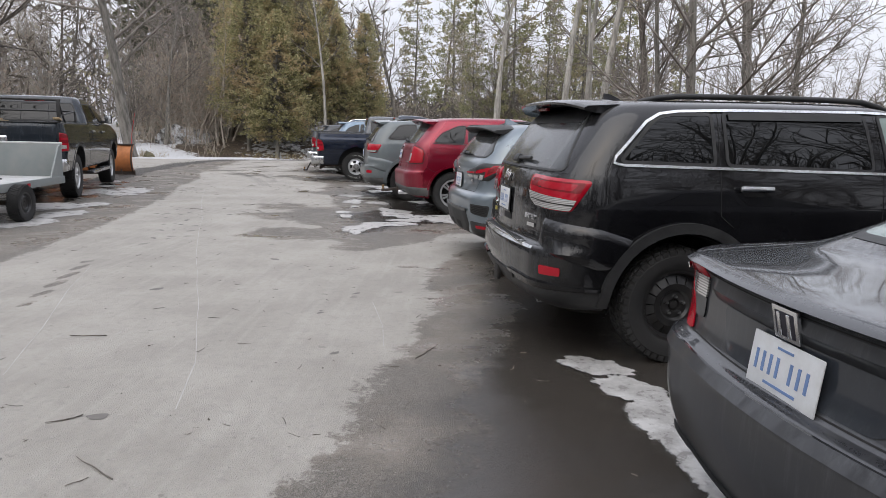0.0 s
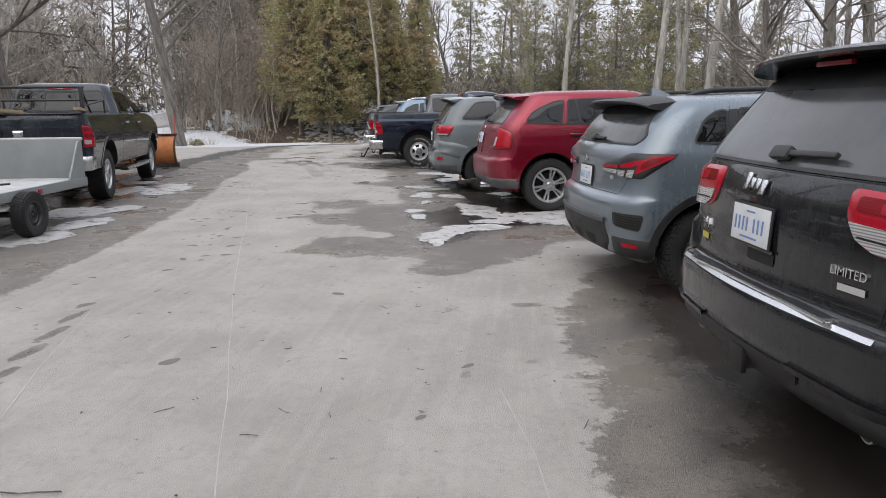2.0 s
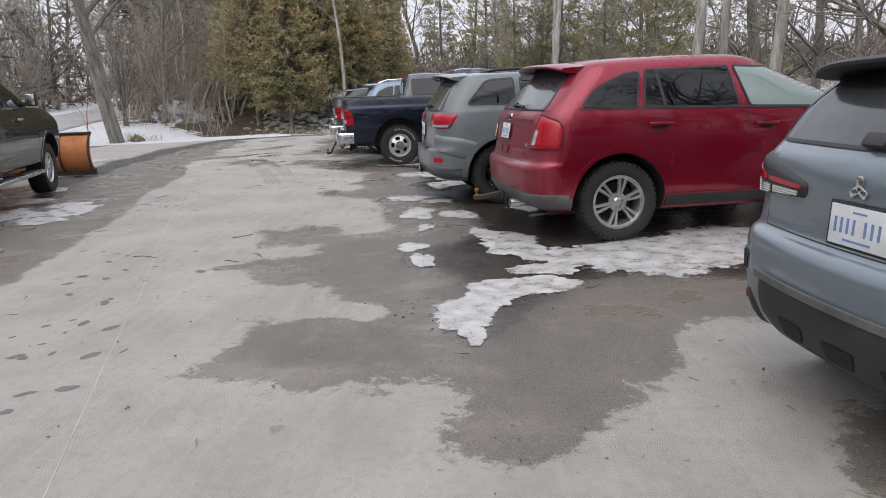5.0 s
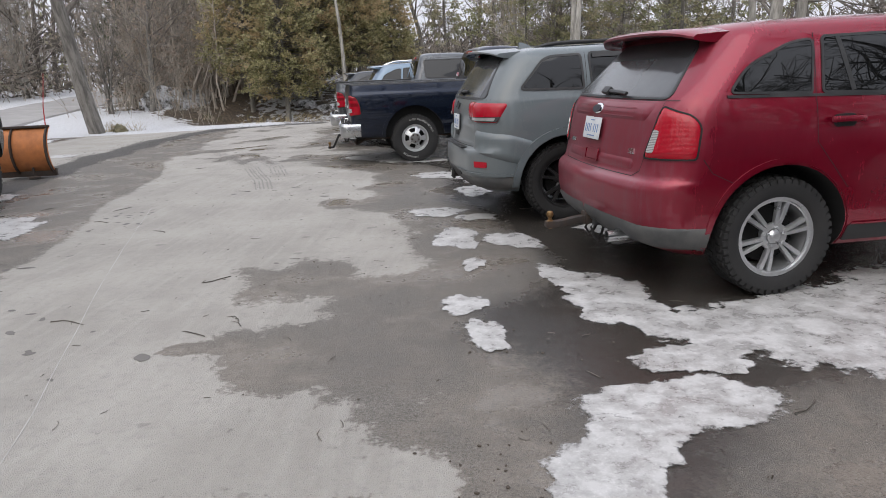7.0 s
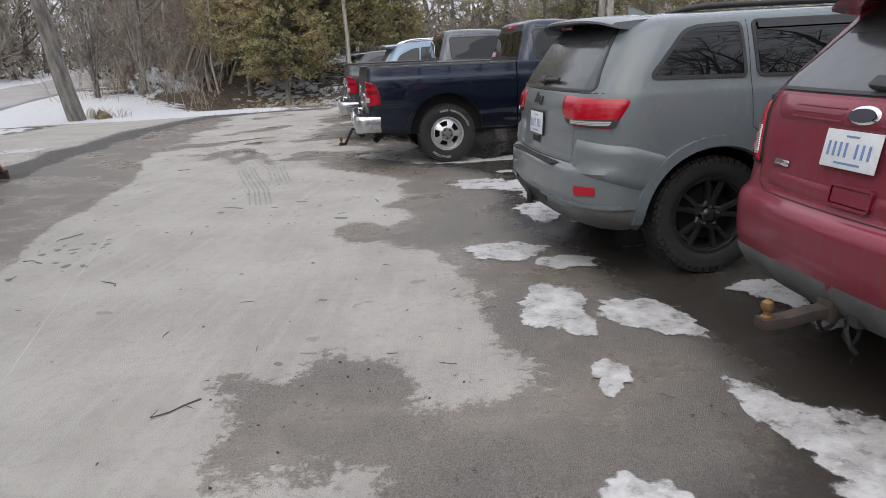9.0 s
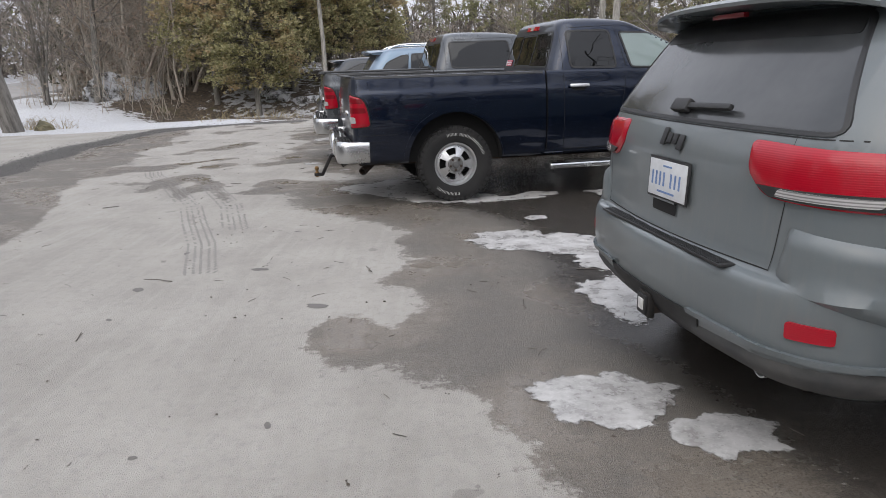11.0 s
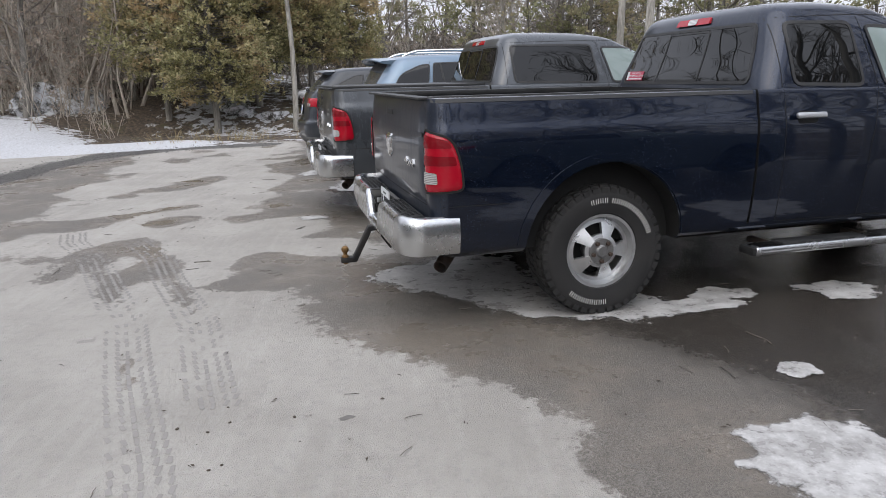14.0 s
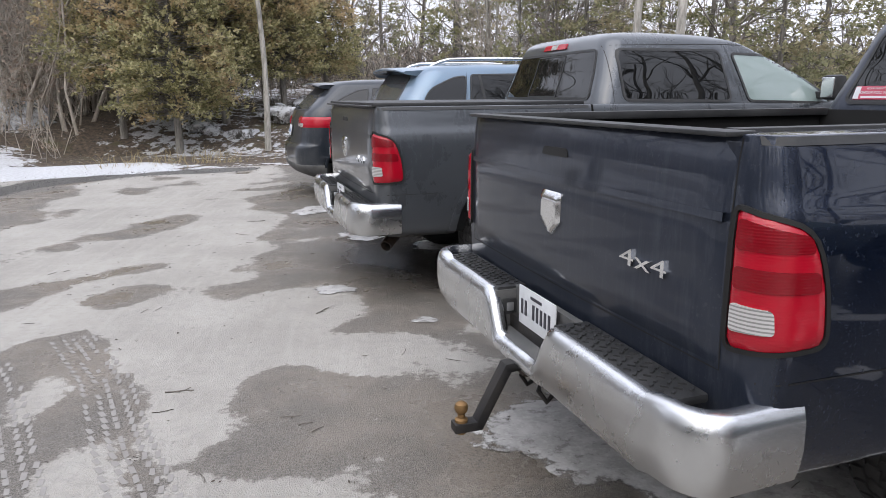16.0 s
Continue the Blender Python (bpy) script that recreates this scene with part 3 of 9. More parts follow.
def tex(m, vec, scale, detail=5.0, rough=0.6):
    n = nd(m, "ShaderNodeTexNoise", Scale=scale, Detail=detail, Roughness=rough)
    wire(m, vec, n.inputs["Vector"])
    return n.outputs["Fac"]


GROUND = mat("asphalt_and_verge", (0.3, 0.3, 0.3), 0.8, spec=0.45)
v = coords(GROUND)
fine, mid, broad = tex(GROUND, v, 140, 3, 0.7), tex(GROUND, v, 16, 6, 0.65), tex(GROUND, v, 1.1, 5, 0.6)
stretch = tex(GROUND, coords(GROUND, (5, 0.45, 1)), 2.2, 5, 0.6)
chips = nd(GROUND, "ShaderNodeTexVoronoi", Scale=190.0)
wire(GROUND, v, chips.inputs["Vector"])
# dusty dry asphalt, salt-bleached
dry = blend(GROUND, ramp01(GROUND, broad, 0.32, 0.68), (0.292, 0.276, 0.248), (0.362, 0.345, 0.312))
dry = blend(GROUND, calc(GROUND, "MULTIPLY", ramp01(GROUND, stretch, 0.45, 0.7), 0.35), dry, (0.402, 0.388, 0.355))
dry = blend(GROUND, calc(GROUND, "MULTIPLY", ramp01(GROUND, mid, 0.48, 0.75), 0.40), dry, (0.225, 0.213, 0.203))
spots = calc(GROUND, "MULTIPLY", ramp01(GROUND, tex(GROUND, v, 4.3, 3, 0.5), 0.70, 0.735), 0.45)
dry = blend(GROUND, spots, dry, (0.14, 0.13, 0.122))
dry = blend(GROUND, calc(GROUND, "MULTIPLY", ramp01(GROUND, tex(GROUND, v, 11, 4, 0.6), 0.69, 0.72), 0.5), dry, (0.13, 0.12, 0.112))
dry = blend(GROUND, calc(GROUND, "MULTIPLY", ramp01(GROUND, fine, 0.58, 0.74), 0.55), dry, (0.17, 0.16, 0.15))
dry = blend(GROUND, calc(GROUND, "MULTIPLY", ramp01(GROUND, tex(GROUND, v, 70, 4, 0.75), 0.55, 0.75), 0.5), dry, (0.44, 0.425, 0.41))
cracks = tex(GROUND, coords(GROUND, (1.0, 0.8, 1)), 3.3, 9, 0.72)
thin = calc(GROUND, "ABSOLUTE", calc(GROUND, "SUBTRACT", cracks, 0.5))
dry = blend(GROUND, calc(GROUND, "MULTIPLY", ramp01(GROUND, thin, 0.010, 0.0), 0.28), dry, (0.17, 0.16, 0.15))
# damp and wet asphalt with its stones showing
stone = ramp01(GROUND, chips.outputs["Color"], 0.1, 0.9)
damp = blend(GROUND, stone, (0.102, 0.092, 0.078), (0.195, 0.178, 0.155))
damp = blend(GROUND, calc(GROUND, "MULTIPLY", ramp01(GROUND, broad, 0.40, 0.62), 0.7), damp, (0.20, 0.172, 0.14))
damp = blend(GROUND, calc(GROUND, "MULTIPLY", ramp01(GROUND, mid, 0.52, 0.7), 0.45), damp, (0.225, 0.21, 0.19))
grain = ramp01(GROUND, tex(GROUND, v, 85, 3, 0.75), 0.50, 0.64)
damp = blend(GROUND, calc(GROUND, "MULTIPLY", grain, 0.55), damp, (0.040, 0.037, 0.034))
damp = blend(GROUND, calc(GROUND, "MULTIPLY", ramp01(GROUND, tex(GROUND, v, 120, 2, 0.6), 0.62, 0.70), 0.5), damp, (0.30, 0.285, 0.265))
edge = calc(GROUND, "ADD", attr(GROUND, "wet"), calc(GROUND, "MULTIPLY", calc(GROUND, "SUBTRACT", mid, 0.5), 0.42))
edge = calc(GROUND, "ADD", edge, calc(GROUND, "MULTIPLY", calc(GROUND, "SUBTRACT", tex(GROUND, v, 5.5, 5, 0.65), 0.5), 0.32))
edge = calc(GROUND, "ADD", edge, calc(GROUND, "MULTIPLY", calc(GROUND, "SUBTRACT", tex(GROUND, v, 55, 3), 0.5), 0.16))
wet = ramp01(GROUND, edge, -0.03, 0.05)
# darkest tone: soaked asphalt plus the cars' shade, both put into colour
soak_shade = calc(GROUND, "MULTIPLY", ramp01(GROUND, edge, 0.20, 0.72), 0.92)
damp = blend(GROUND, soak_shade, damp, (0.034, 0.030, 0.026))
col = blend(GROUND, wet, dry, damp)
# verge: gravel, mud, litter, then snow
pebbles = blend(GROUND, ramp01(GROUND, tex(GROUND, v, 38, 4, 0.7), 0.38, 0.66), (0.034, 0.033, 0.032), (0.13, 0.125, 0.118))
loose = ramp01(GROUND, calc(GROUND, "ADD", attr(GROUND, "gravel"), calc(GROUND, "MULTIPLY", calc(GROUND, "SUBTRACT", mid, 0.5), 1.6)), 0.35, 0.62)
col = blend(GROUND, calc(GROUND, "MULTIPLY", loose, 0.85), col, pebbles)
litter = blend(GROUND, ramp01(GROUND, tex(GROUND, v, 9, 6, 0.7), 0.35, 0.65), (0.035, 0.030, 0.025), (0.135, 0.100, 0.066))
litter = blend(GROUND, ramp01(GROUND, tex(GROUND, v, 0.9, 4), 0.56, 0.70), litter, (0.085, 0.080, 0.035))
soil = ramp01(GROUND, calc(GROUND, "ADD", attr(GROUND, "soil"), calc(GROUND, "MULTIPLY", calc(GROUND, "SUBTRACT", mid, 0.5), 1.3)), 0.42, 0.60)
col = blend(GROUND, soil, col, litter)
snow = calc(GROUND, "ADD", attr(GROUND, "snow"), calc(GROUND, "MULTIPLY", calc(GROUND, "SUBTRACT", tex(GROUND, v, 2.6, 7, 0.68), 0.5), 2.1))
snow = ramp01(GROUND, snow, 0.46, 0.60)
white = blend(GROUND, ramp01(GROUND, mid, 0.35, 0.7), (0.60, 0.61, 0.63), (0.40, 0.40, 0.40))
col = blend(GROUND, snow, col, white)
wire(GROUND, col, bsdf(GROUND).inputs["Base Color"])
film = calc(GROUND, "MULTIPLY", wet, calc(GROUND, "SUBTRACT", 1.0, soil, True))
film = calc(GROUND, "MULTIPLY", film, calc(GROUND, "SUBTRACT", 1.0, calc(GROUND, "MAXIMUM", snow, loose), True))
pool = calc(GROUND, "MULTIPLY", film, ramp01(GROUND, calc(GROUND, "ADD", broad, calc(GROUND, "MULTIPLY", attr(GROUND, "wet"), 0.10)), 0.50, 0.66))
rough = calc(GROUND, "SUBTRACT", 0.86, calc(GROUND, "MULTIPLY", film, 0.30))
rough = calc(GROUND, "SUBTRACT", rough, calc(GROUND, "MULTIPLY", pool, 0.34))
rough = calc(GROUND, "SUBTRACT", rough, calc(GROUND, "MULTIPLY", calc(GROUND, "MULTIPLY", soak_shade, film), 0.36))
rough = calc(GROUND, "MAXIMUM", rough, 0.10)
wire(GROUND, rough, bsdf(GROUND).inputs["Roughness"])
rel = calc(GROUND, "ADD", calc(GROUND, "MULTIPLY", chips.outputs["Distance"], 0.6), calc(GROUND, "MULTIPLY", fine, 0.8))
rel = calc(GROUND, "MULTIPLY", rel, calc(GROUND, "SUBTRACT", 1.0, calc(GROUND, "MULTIPLY", calc(GROUND, "MAXIMUM", pool, soak_shade), 0.85)))
rel = calc(GROUND, "ADD", rel, calc(GROUND, "MULTIPLY", calc(GROUND, "MAXIMUM", snow, soil), calc(GROUND, "MULTIPLY", mid, 7.0)))
rel = calc(GROUND, "ADD", rel, calc(GROUND, "MULTIPLY", loose, calc(GROUND, "MULTIPLY", tex(GROUND, v, 38, 4, 0.7), 4.0)))
bump(GROUND, rel, 0.85, 0.007)
me.materials.append(GROUND)
tagged(new("ground", me), "salt-bleached asphalt lot with wet patches, snowy verges beyond", "ground", kind="structure")

# side road past the snow, climbing away into the trees
ROAD = dusty("slushy_road", (0.24, 0.232, 0.225), 0.8, (0.42, 0.41, 0.40), 0.6, 0.7)
bm = bmesh.new()
prev = None
way = [(-19.5, 18), (-20.8, 26), (-22.6, 34), (-25, 43.8), (-26.4, 51.9), (-28.2, 60), (-31.2, 70), (-38, 95)]
for i in range(71):
    t = i / 70 * (len(way) - 1)
    k = min(int(t), len(way) - 2)
    u = t - k
    p0, p1, p2, p3 = (Vector(way[max(0, min(len(way) - 1, k + o))]) for o in (-1, 0, 1, 2))
    p = 0.5 * (2 * p1 + (p2 - p0) * u + (2 * p0 - 5 * p1 + 4 * p2 - p3) * u * u + (3 * p1 - p0 - 3 * p2 + p3) * u ** 3)
    d = (p2 - p0).lerp(p3 - p1, u).normalized()
    n = Vector((-d.y, d.x))
    z = ground_z(p.x, p.y) + 0.10
    ring = [bm.verts.new((p.x + n.x * s, p.y + n.y * s, z + h)) for s, h in ((-3.1, -0.5), (-2.6, 0.0), (0, 0.05), (2.6, 0.0), (3.1, -0.5))]
    if prev:
        for j in range(4):
            bm.faces.new((prev[j], prev[j + 1], ring[j + 1], ring[j]))
    prev = ring
bmesh.ops.recalc_face_normals(bm, faces=bm.faces)
tagged(part("road", bm, ROAD), "grey slushy side road past a snowbank", "road", kind="structure")

# ---- ice and old snow on the lot ----
ICE = mat("old_ice", (0.6, 0.61, 0.62), 0.42)
v = coords(ICE)
a1, a2, a3 = tex(ICE, v, 6.0, 7, 0.7), tex(ICE, v, 42, 4, 0.7), tex(ICE, v, 15, 6, 0.75)
c = blend(ICE, ramp01(ICE, a1, 0.40, 0.62), (0.30, 0.291, 0.280), (0.47, 0.463, 0.452))
c = blend(ICE, calc(ICE, "MULTIPLY", ramp01(ICE, a2, 0.5, 0.72), 0.5), c, (0.60, 0.595, 0.582))
c = blend(ICE, calc(ICE, "MULTIPLY", ramp01(ICE, a3, 0.55, 0.68), 0.65), c, (0.145, 0.137, 0.128))
wire(ICE, c, bsdf(ICE).inputs["Base Color"])
wire(ICE, calc(ICE, "SUBTRACT", 0.62, calc(ICE, "MULTIPLY", ramp01(ICE, a1, 0.6, 0.4), 0.36)), bsdf(ICE).inputs["Roughness"])
bump(ICE, calc(ICE, "ADD", calc(ICE, "MULTIPLY", a3, 0.9), calc(ICE, "MULTIPLY", a2, 0.6)), 0.18, 0.004)
# the melting rim thins out to clear ice
melt = calc(ICE, "ADD", attr(ICE, "rim"), calc(ICE, "MULTIPLY", calc(ICE, "SUBTRACT", tex(ICE, v, 10, 7, 0.7), 0.5), 0.7))
melt = calc(ICE, "ADD", melt, calc(ICE, "MULTIPLY", calc(ICE, "SUBTRACT", tex(ICE, v, 3.2, 3, 0.6), 0.5), 0.7))
solid = ramp01(ICE, melt, 0.96, 0.83)
clear = ICE.node_tree.nodes.new("ShaderNodeBsdfTransparent")
both = ICE.node_tree.nodes.new("ShaderNodeMixShader")
wire(ICE, solid, both.inputs[0])
wire(ICE, clear.outputs[0], both.inputs[1])
wire(ICE, bsdf(ICE).outputs[0], both.inputs[2])
wire(ICE, both.outputs[0], ICE.node_tree.nodes["Material Output"].inputs[0])


def ice_patch(x, y, rx, ry, turn=0.0, ragged=1.0):
    """A thin tongue of melting ice with a ragged rim."""
    n, rings = 80, 8
    seed = x * 3.7 + y * 1.9
    bm = bmesh.new()
    rim = bm.verts.layers.float.new("rim")
    mid_v = bm.verts.new((x, y, 0.010))
    prev = None
    ca, sa = math.cos(radians(turn)), math.sin(radians(turn))
    for j in range(1, rings + 1):
        f = (j / rings) ** 0.8
        ring = []
        for k in range(n):
            a = 2 * math.pi * k / n
            c, s = math.cos(a), math.sin(a)
            lump = 1.10 + ragged * (0.46 * noise.noise(Vector((c * 1.1 + seed, s * 1.1, 1.0))) + 0.21 * noise.noise(Vector((c * 2.7 + seed, s * 2.7, 4.0))) + 0.11 * noise.noise(Vector((c * 7 + seed, s * 7, 7.0))))
            px, py = c * rx * lump * f, s * ry * lump * f
            wx, wy = x + px * ca - py * sa, y + px * sa + py * ca
            h = 0.005 * (1 - f ** 8) + 0.0012 * wave(wx, wy, 6.0, seed) * (1 - f ** 6)
            vert = bm.verts.new((wx, wy, 0.0035 + ground_z(wx, wy) + max(0.0, h)))
            vert[rim] = f
            ring.append(vert)
        for k in range(n):
            if prev:
                bm.faces.new((prev[k], ring[k], ring[(k + 1) % n], prev[(k + 1) % n]))
            else:
                bm.faces.new((mid_v, ring[k], ring[(k + 1) % n]))
        prev = ring
    ob = part("ice_patch", bm, ICE, None, smooth=60)
    return tagged(ob, "thin patch of dirty melting ice on wet asphalt", "ice patch", "ice patches on the lot")


NEAR_ICE = [(1.22, 5.46, 0.24, 0.16, -40), (1.36, 5.08, 0.28, 0.16, -60), (1.42, 4.62, 0.17, 0.36, 5), (1.52, 4.1, 0.17, 0.4, 5), (-0.78, 13.25, 0.30, 0.72, 22), (-0.5, 12.35, 0.26, 0.20, 0), (0.35, 12.75, 0.85, 0.62, 20), (1.3, 13.1, 0.9, 0.75, 10), (-0.72, 11.86, 0.42, 0.24, 15), (-0.95, 11.6, 0.22, 0.26, 0),
            (-1.15, 11.25, 0.20, 0.34, 0), (-1.1, 10.85, 0.09, 0.2, 5)]
MID_ICE = [(-1.80, 15.1, 0.20, 0.40, 12), (-1.27, 14.93, 0.19, 0.33, 35), (-1.68, 13.25, 0.15, 0.19, 0), (-1.55, 12.72, 0.12, 0.24, 15), (-1.63, 14.23, 0.09, 0.18, 0), (-2.0, 16.32, 0.30, 0.24, 0), (-1.6, 16.0, 0.18, 0.17, 10), (-2.1, 19.15, 0.34, 0.34, 0), (-1.57, 17.7, 0.26, 0.38, 0),
           (-0.45, 15.3, 0.22, 0.22, 0), (0.15, 14.95, 0.6, 0.2, 15), (1.6, 15.2, 0.8, 0.3, 12)]
FAR_ICE = [(-3.42, 21.9, 0.58, 0.62, -20), (-2.75, 21.15, 0.62, 0.34, -18), (-2.0, 20.98, 0.3, 0.14, 10), (-1.7, 21.2, 0.22, 0.13, 0), (-0.9, 21.2, 0.30, 0.2, 0), (-2.22, 19.2, 0.28, 0.26, -30), (-1.75, 19.0, 0.45, 0.34, -35), (-1.36, 18.6, 0.34, 0.45, 0),
           (-1.40, 18.05, 0.24, 0.42, 10), (-0.45, 20.1, 0.55, 0.42, -15), (-0.5, 19.15, 0.2, 0.2, 0), (-1.08, 19.88, 0.16, 0.13, 0), (-1.88, 19.98, 0.11, 0.09, 0), (0.5, 21.3, 0.5, 0.26, 10), (-0.7, 18.6, 0.5, 0.35, 0)]
END_ICE = [(-5.15, 28.0, 0.36, 0.32, 0), (-4.4, 26.6, 0.42, 0.5, 10), (-3.7, 25.7, 0.4, 0.35, 0), (-4.83, 24.25, 0.14, 0.12, 0), (-4.22, 23.45, 0.08, 0.06, 0)]
VERGE_ICE = [(-5.85, 10.9, 0.40, 0.50, 0), (-6.7, 12.9, 0.62, 0.60, 20), (-6.2, 13.35, 0.28, 0.40, 0), (-6.72, 16.05, 0.36, 0.62, 0), (-5.9, 11.95, 0.30, 0.5, 0), (-6.7, 15.3, 0.33, 0.30, 0), (-7.0, 16.6, 0.33, 0.34, 0), (-7.3, 12.0, 0.6, 0.9, 0), (-7.6, 15.4, 0.5, 0.9, 0), (-8.6, 13.0, 0.8, 1.0, 0), (-9.3, 16.5, 0.7, 1.2, 0), (-8.55, 18.2, 0.42, 0.55, 15), (-8.05, 17.05, 0.40, 0.36, 0), (-7.3, 15.75, 0.34, 0.26, 0), (-11.15, 24.4, 0.45, 0.42, 0)]
for rowset in (NEAR_ICE, MID_ICE, FAR_ICE, END_ICE, VERGE_ICE):
    for spot in rowset:
        ice_patch(*spot)

# ---- trees ----
def bark(name, a, b, scale=9.0):
    m = mat(name, a, 0.9)
    v = coords(m, (1, 1, 0.18))
    wire(m, blend(m, ramp01(m, tex(m, v, scale, 6, 0.7), 0.35, 0.65), a, b), bsdf(m).inputs["Base Color"])
    bump(m, tex(m, v, scale * 2, 5, 0.7), 0.8, 0.02)
    return m


BARK_GREY = bark("grey_bark", (0.10, 0.092, 0.082), (0.24, 0.225, 0.20))
BARK_PALE = bark("pale_bark", (0.20, 0.19, 0.168), (0.42, 0.40, 0.36))
BARK_DARK = bark("dark_bark", (0.065, 0.056, 0.048), (0.17, 0.15, 0.13))
TWIG = bark("twig_bark", (0.135, 0.12, 0.105), (0.28, 0.25, 0.22), 3.0)
TWIG_TAN = bark("tan_twig_bark", (0.25, 0.22, 0.185), (0.46, 0.41, 0.35), 3.0)


def leafy(name, a, b, c):
    m = mat(name, a, 0.75)
    g = m.node_tree.nodes.new("ShaderNodeNewGeometry")
    f = g.outputs["Random Per Island"]
    big = tex(m, coords(m), 0.55, 4, 0.6)
    k = blend(m, f, a, b)
    k = blend(m, calc(m, "MULTIPLY", ramp01(m, big, 0.46, 0.62), 0.8), k, c)
    wire(m, k, bsdf(m).inputs["Base Color"])
    thin = m.node_tree.nodes.new("ShaderNodeBsdfTranslucent")
    wire(m, k, thin.inputs["Color"])
    both = m.node_tree.nodes.new("ShaderNodeMixShader")
    both.inputs[0].default_value = 0.5
    wire(m, bsdf(m).outputs[0], both.inputs[1])
    wire(m, thin.outputs[0], both.inputs[2])
    wire(m, both.outputs[0], m.node_tree.nodes["Material Output"].inputs[0])
    return m


CEDAR_GREEN = leafy("cedar_foliage", (0.20, 0.20, 0.095), (0.55, 0.51, 0.29), (0.55, 0.41, 0.25))
CEDAR_DARK = leafy("dark_conifer_foliage", (0.17, 0.18, 0.10), (0.40, 0.39, 0.23), (0.44, 0.37, 0.25))
# the wood's deep shade is put into this darker green
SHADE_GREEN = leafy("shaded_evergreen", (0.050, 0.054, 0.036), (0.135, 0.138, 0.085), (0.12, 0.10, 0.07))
# kept dark so the unseen near thicket dims reflections
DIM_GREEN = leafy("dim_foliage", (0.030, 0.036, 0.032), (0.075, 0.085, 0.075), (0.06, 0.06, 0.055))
DEAD_LEAF = leafy("dead_leaves", (0.25, 0.19, 0.145), (0.47, 0.39, 0.32), (0.35, 0.29, 0.235))


class Sticks:
    """Gathers tapered sticks and small leaves, and makes one mesh of them."""

    def __init__(self):
        self.a, self.b, self.r = [], [], []
        self.leaf = []

    def add(self, p, q, r0, r1):
        self.a.append(p)
        self.b.append(q)
        self.r.append((r0, r1))

    def arrays(self, n):
        a, b, r = np.array(self.a, float), np.array(self.b, float), np.array(self.r, float)
        d = b - a
        d /= np.maximum(np.linalg.norm(d, axis=1, keepdims=True), 1e-6)
        ref = np.where(np.abs(d[:, 2:3]) < 0.9, np.array([[0, 0, 1.0]]), np.array([[1.0, 0, 0]]))
        u = np.cross(d, ref)
        u /= np.linalg.norm(u, axis=1, keepdims=True)
        w = np.cross(d, u)
        rings = []
        for p, rad in ((a, r[:, :1]), (b, r[:, 1:])):
            for k in range(n):
                t = 2 * math.pi * k / n
                rings.append(p + (u * math.cos(t) + w * math.sin(t)) * rad)
        v = np.stack(rings, 1).reshape(-1, 3)
        base = (np.arange(len(a)) * 2 * n)[:, None]
        f = np.concatenate([base + np.array([[k, (k + 1) % n, n + (k + 1) % n, n + k]]) for k in range(n)], 0)
        return v, f


def mesh_np(name, v, f, materials, index=None):
    me = bpy.data.meshes.new(name)
    me.vertices.add(len(v))
    me.vertices.foreach_set("co", np.asarray(v, np.float32).ravel())
    k = f.shape[1]
    me.loops.add(f.size)
    me.loops.foreach_set("vertex_index", f.astype(np.int32).ravel())
    me.polygons.add(len(f))
    me.polygons.foreach_set("loop_start", np.arange(0, f.size, k, dtype=np.int32))
    me.polygons.foreach_set("use_smooth", [True] * len(f))
    for m in materials:
        me.materials.append(m)
    if index is not None:
        me.polygons.foreach_set("material_index", np.asarray(index, np.int32))
    me.update(calc_edges=True)
    return me


def unit(v):
    return v / max(1e-6, float(np.linalg.norm(v)))


def grow(st, rng, p, d, length, r, level, deep, spread, up, segs=4, trunk=None, bare=0):
    """One branch: bends as it goes and bears smaller branches."""
    step = length / segs
    pos = np.array(p, float)
    for i in range(segs):
        d = unit(d + rng.normal(0, 0.13 if level else 0.04, 3) + np.array([0, 0, up * (0.5 if level else 0.2)]))
        q = pos + d * step
        r1 = r * (1 - 0.78 * (i + 1) / segs) + 0.0035
        r0 = r * (1 - 0.78 * i / segs) + 0.0035
        (trunk if trunk is not None and level == 0 else st).add(pos, q, r0, r1)
        if level < deep:
            many = rng.poisson((1.5, 2.0, 1.9, 1.5, 1.0)[min(level, 4)]) + (1 if level else 1)
            if level == 0 and i <= bare:
                many = 0
            for _ in range(many):
                side = unit(np.cross(d, rng.normal(0, 1, 3)))
                nd_ = unit(d * (0.55 if level else 0.45) + side * spread + np.array([0, 0, 0.15]))
                t = rng.uniform(0.1, 0.95)
                k = (1 - 0.5 * (i + t) / segs)
                grow(st, rng, pos + d * step * t, nd_, length * rng.uniform(0.34, 0.58) * k, r0 * rng.uniform(0.32, 0.5), level + 1, deep, spread, up, 3)
        pos = q


def bare_tree_mesh(seed, height, radius, deep=4, spread=0.8, up=0.1, forks=1, twig=None, trunk_mat=None, bare=0):
    rng = np.random.RandomState(seed)
    st, tr = Sticks(), Sticks()
    for k in range(forks):
        d = unit(np.array([0, 0, 1.0]) + (rng.normal(0, 0.12, 3) * np.array([1, 1, 0]) if forks > 1 else rng.normal(0, 0.03, 3)))
        grow(st, rng, (rng.normal(0, 0.12) if forks > 1 else 0, rng.normal(0, 0.12) if forks > 1 else 0, -0.3), d, height * rng.uniform(0.75, 1.0), radius * (1 if forks == 1 else rng.uniform(0.5, 0.9)), 0, deep, spread, up, 7, tr, bare)
    v, f = tr.arrays(9)
    v2, f2 = st.arrays(3)
    return mesh_np("trunk", v, f, [trunk_mat or BARK_GREY]), mesh_np("crown", v2, f2, [twig or TWIG])


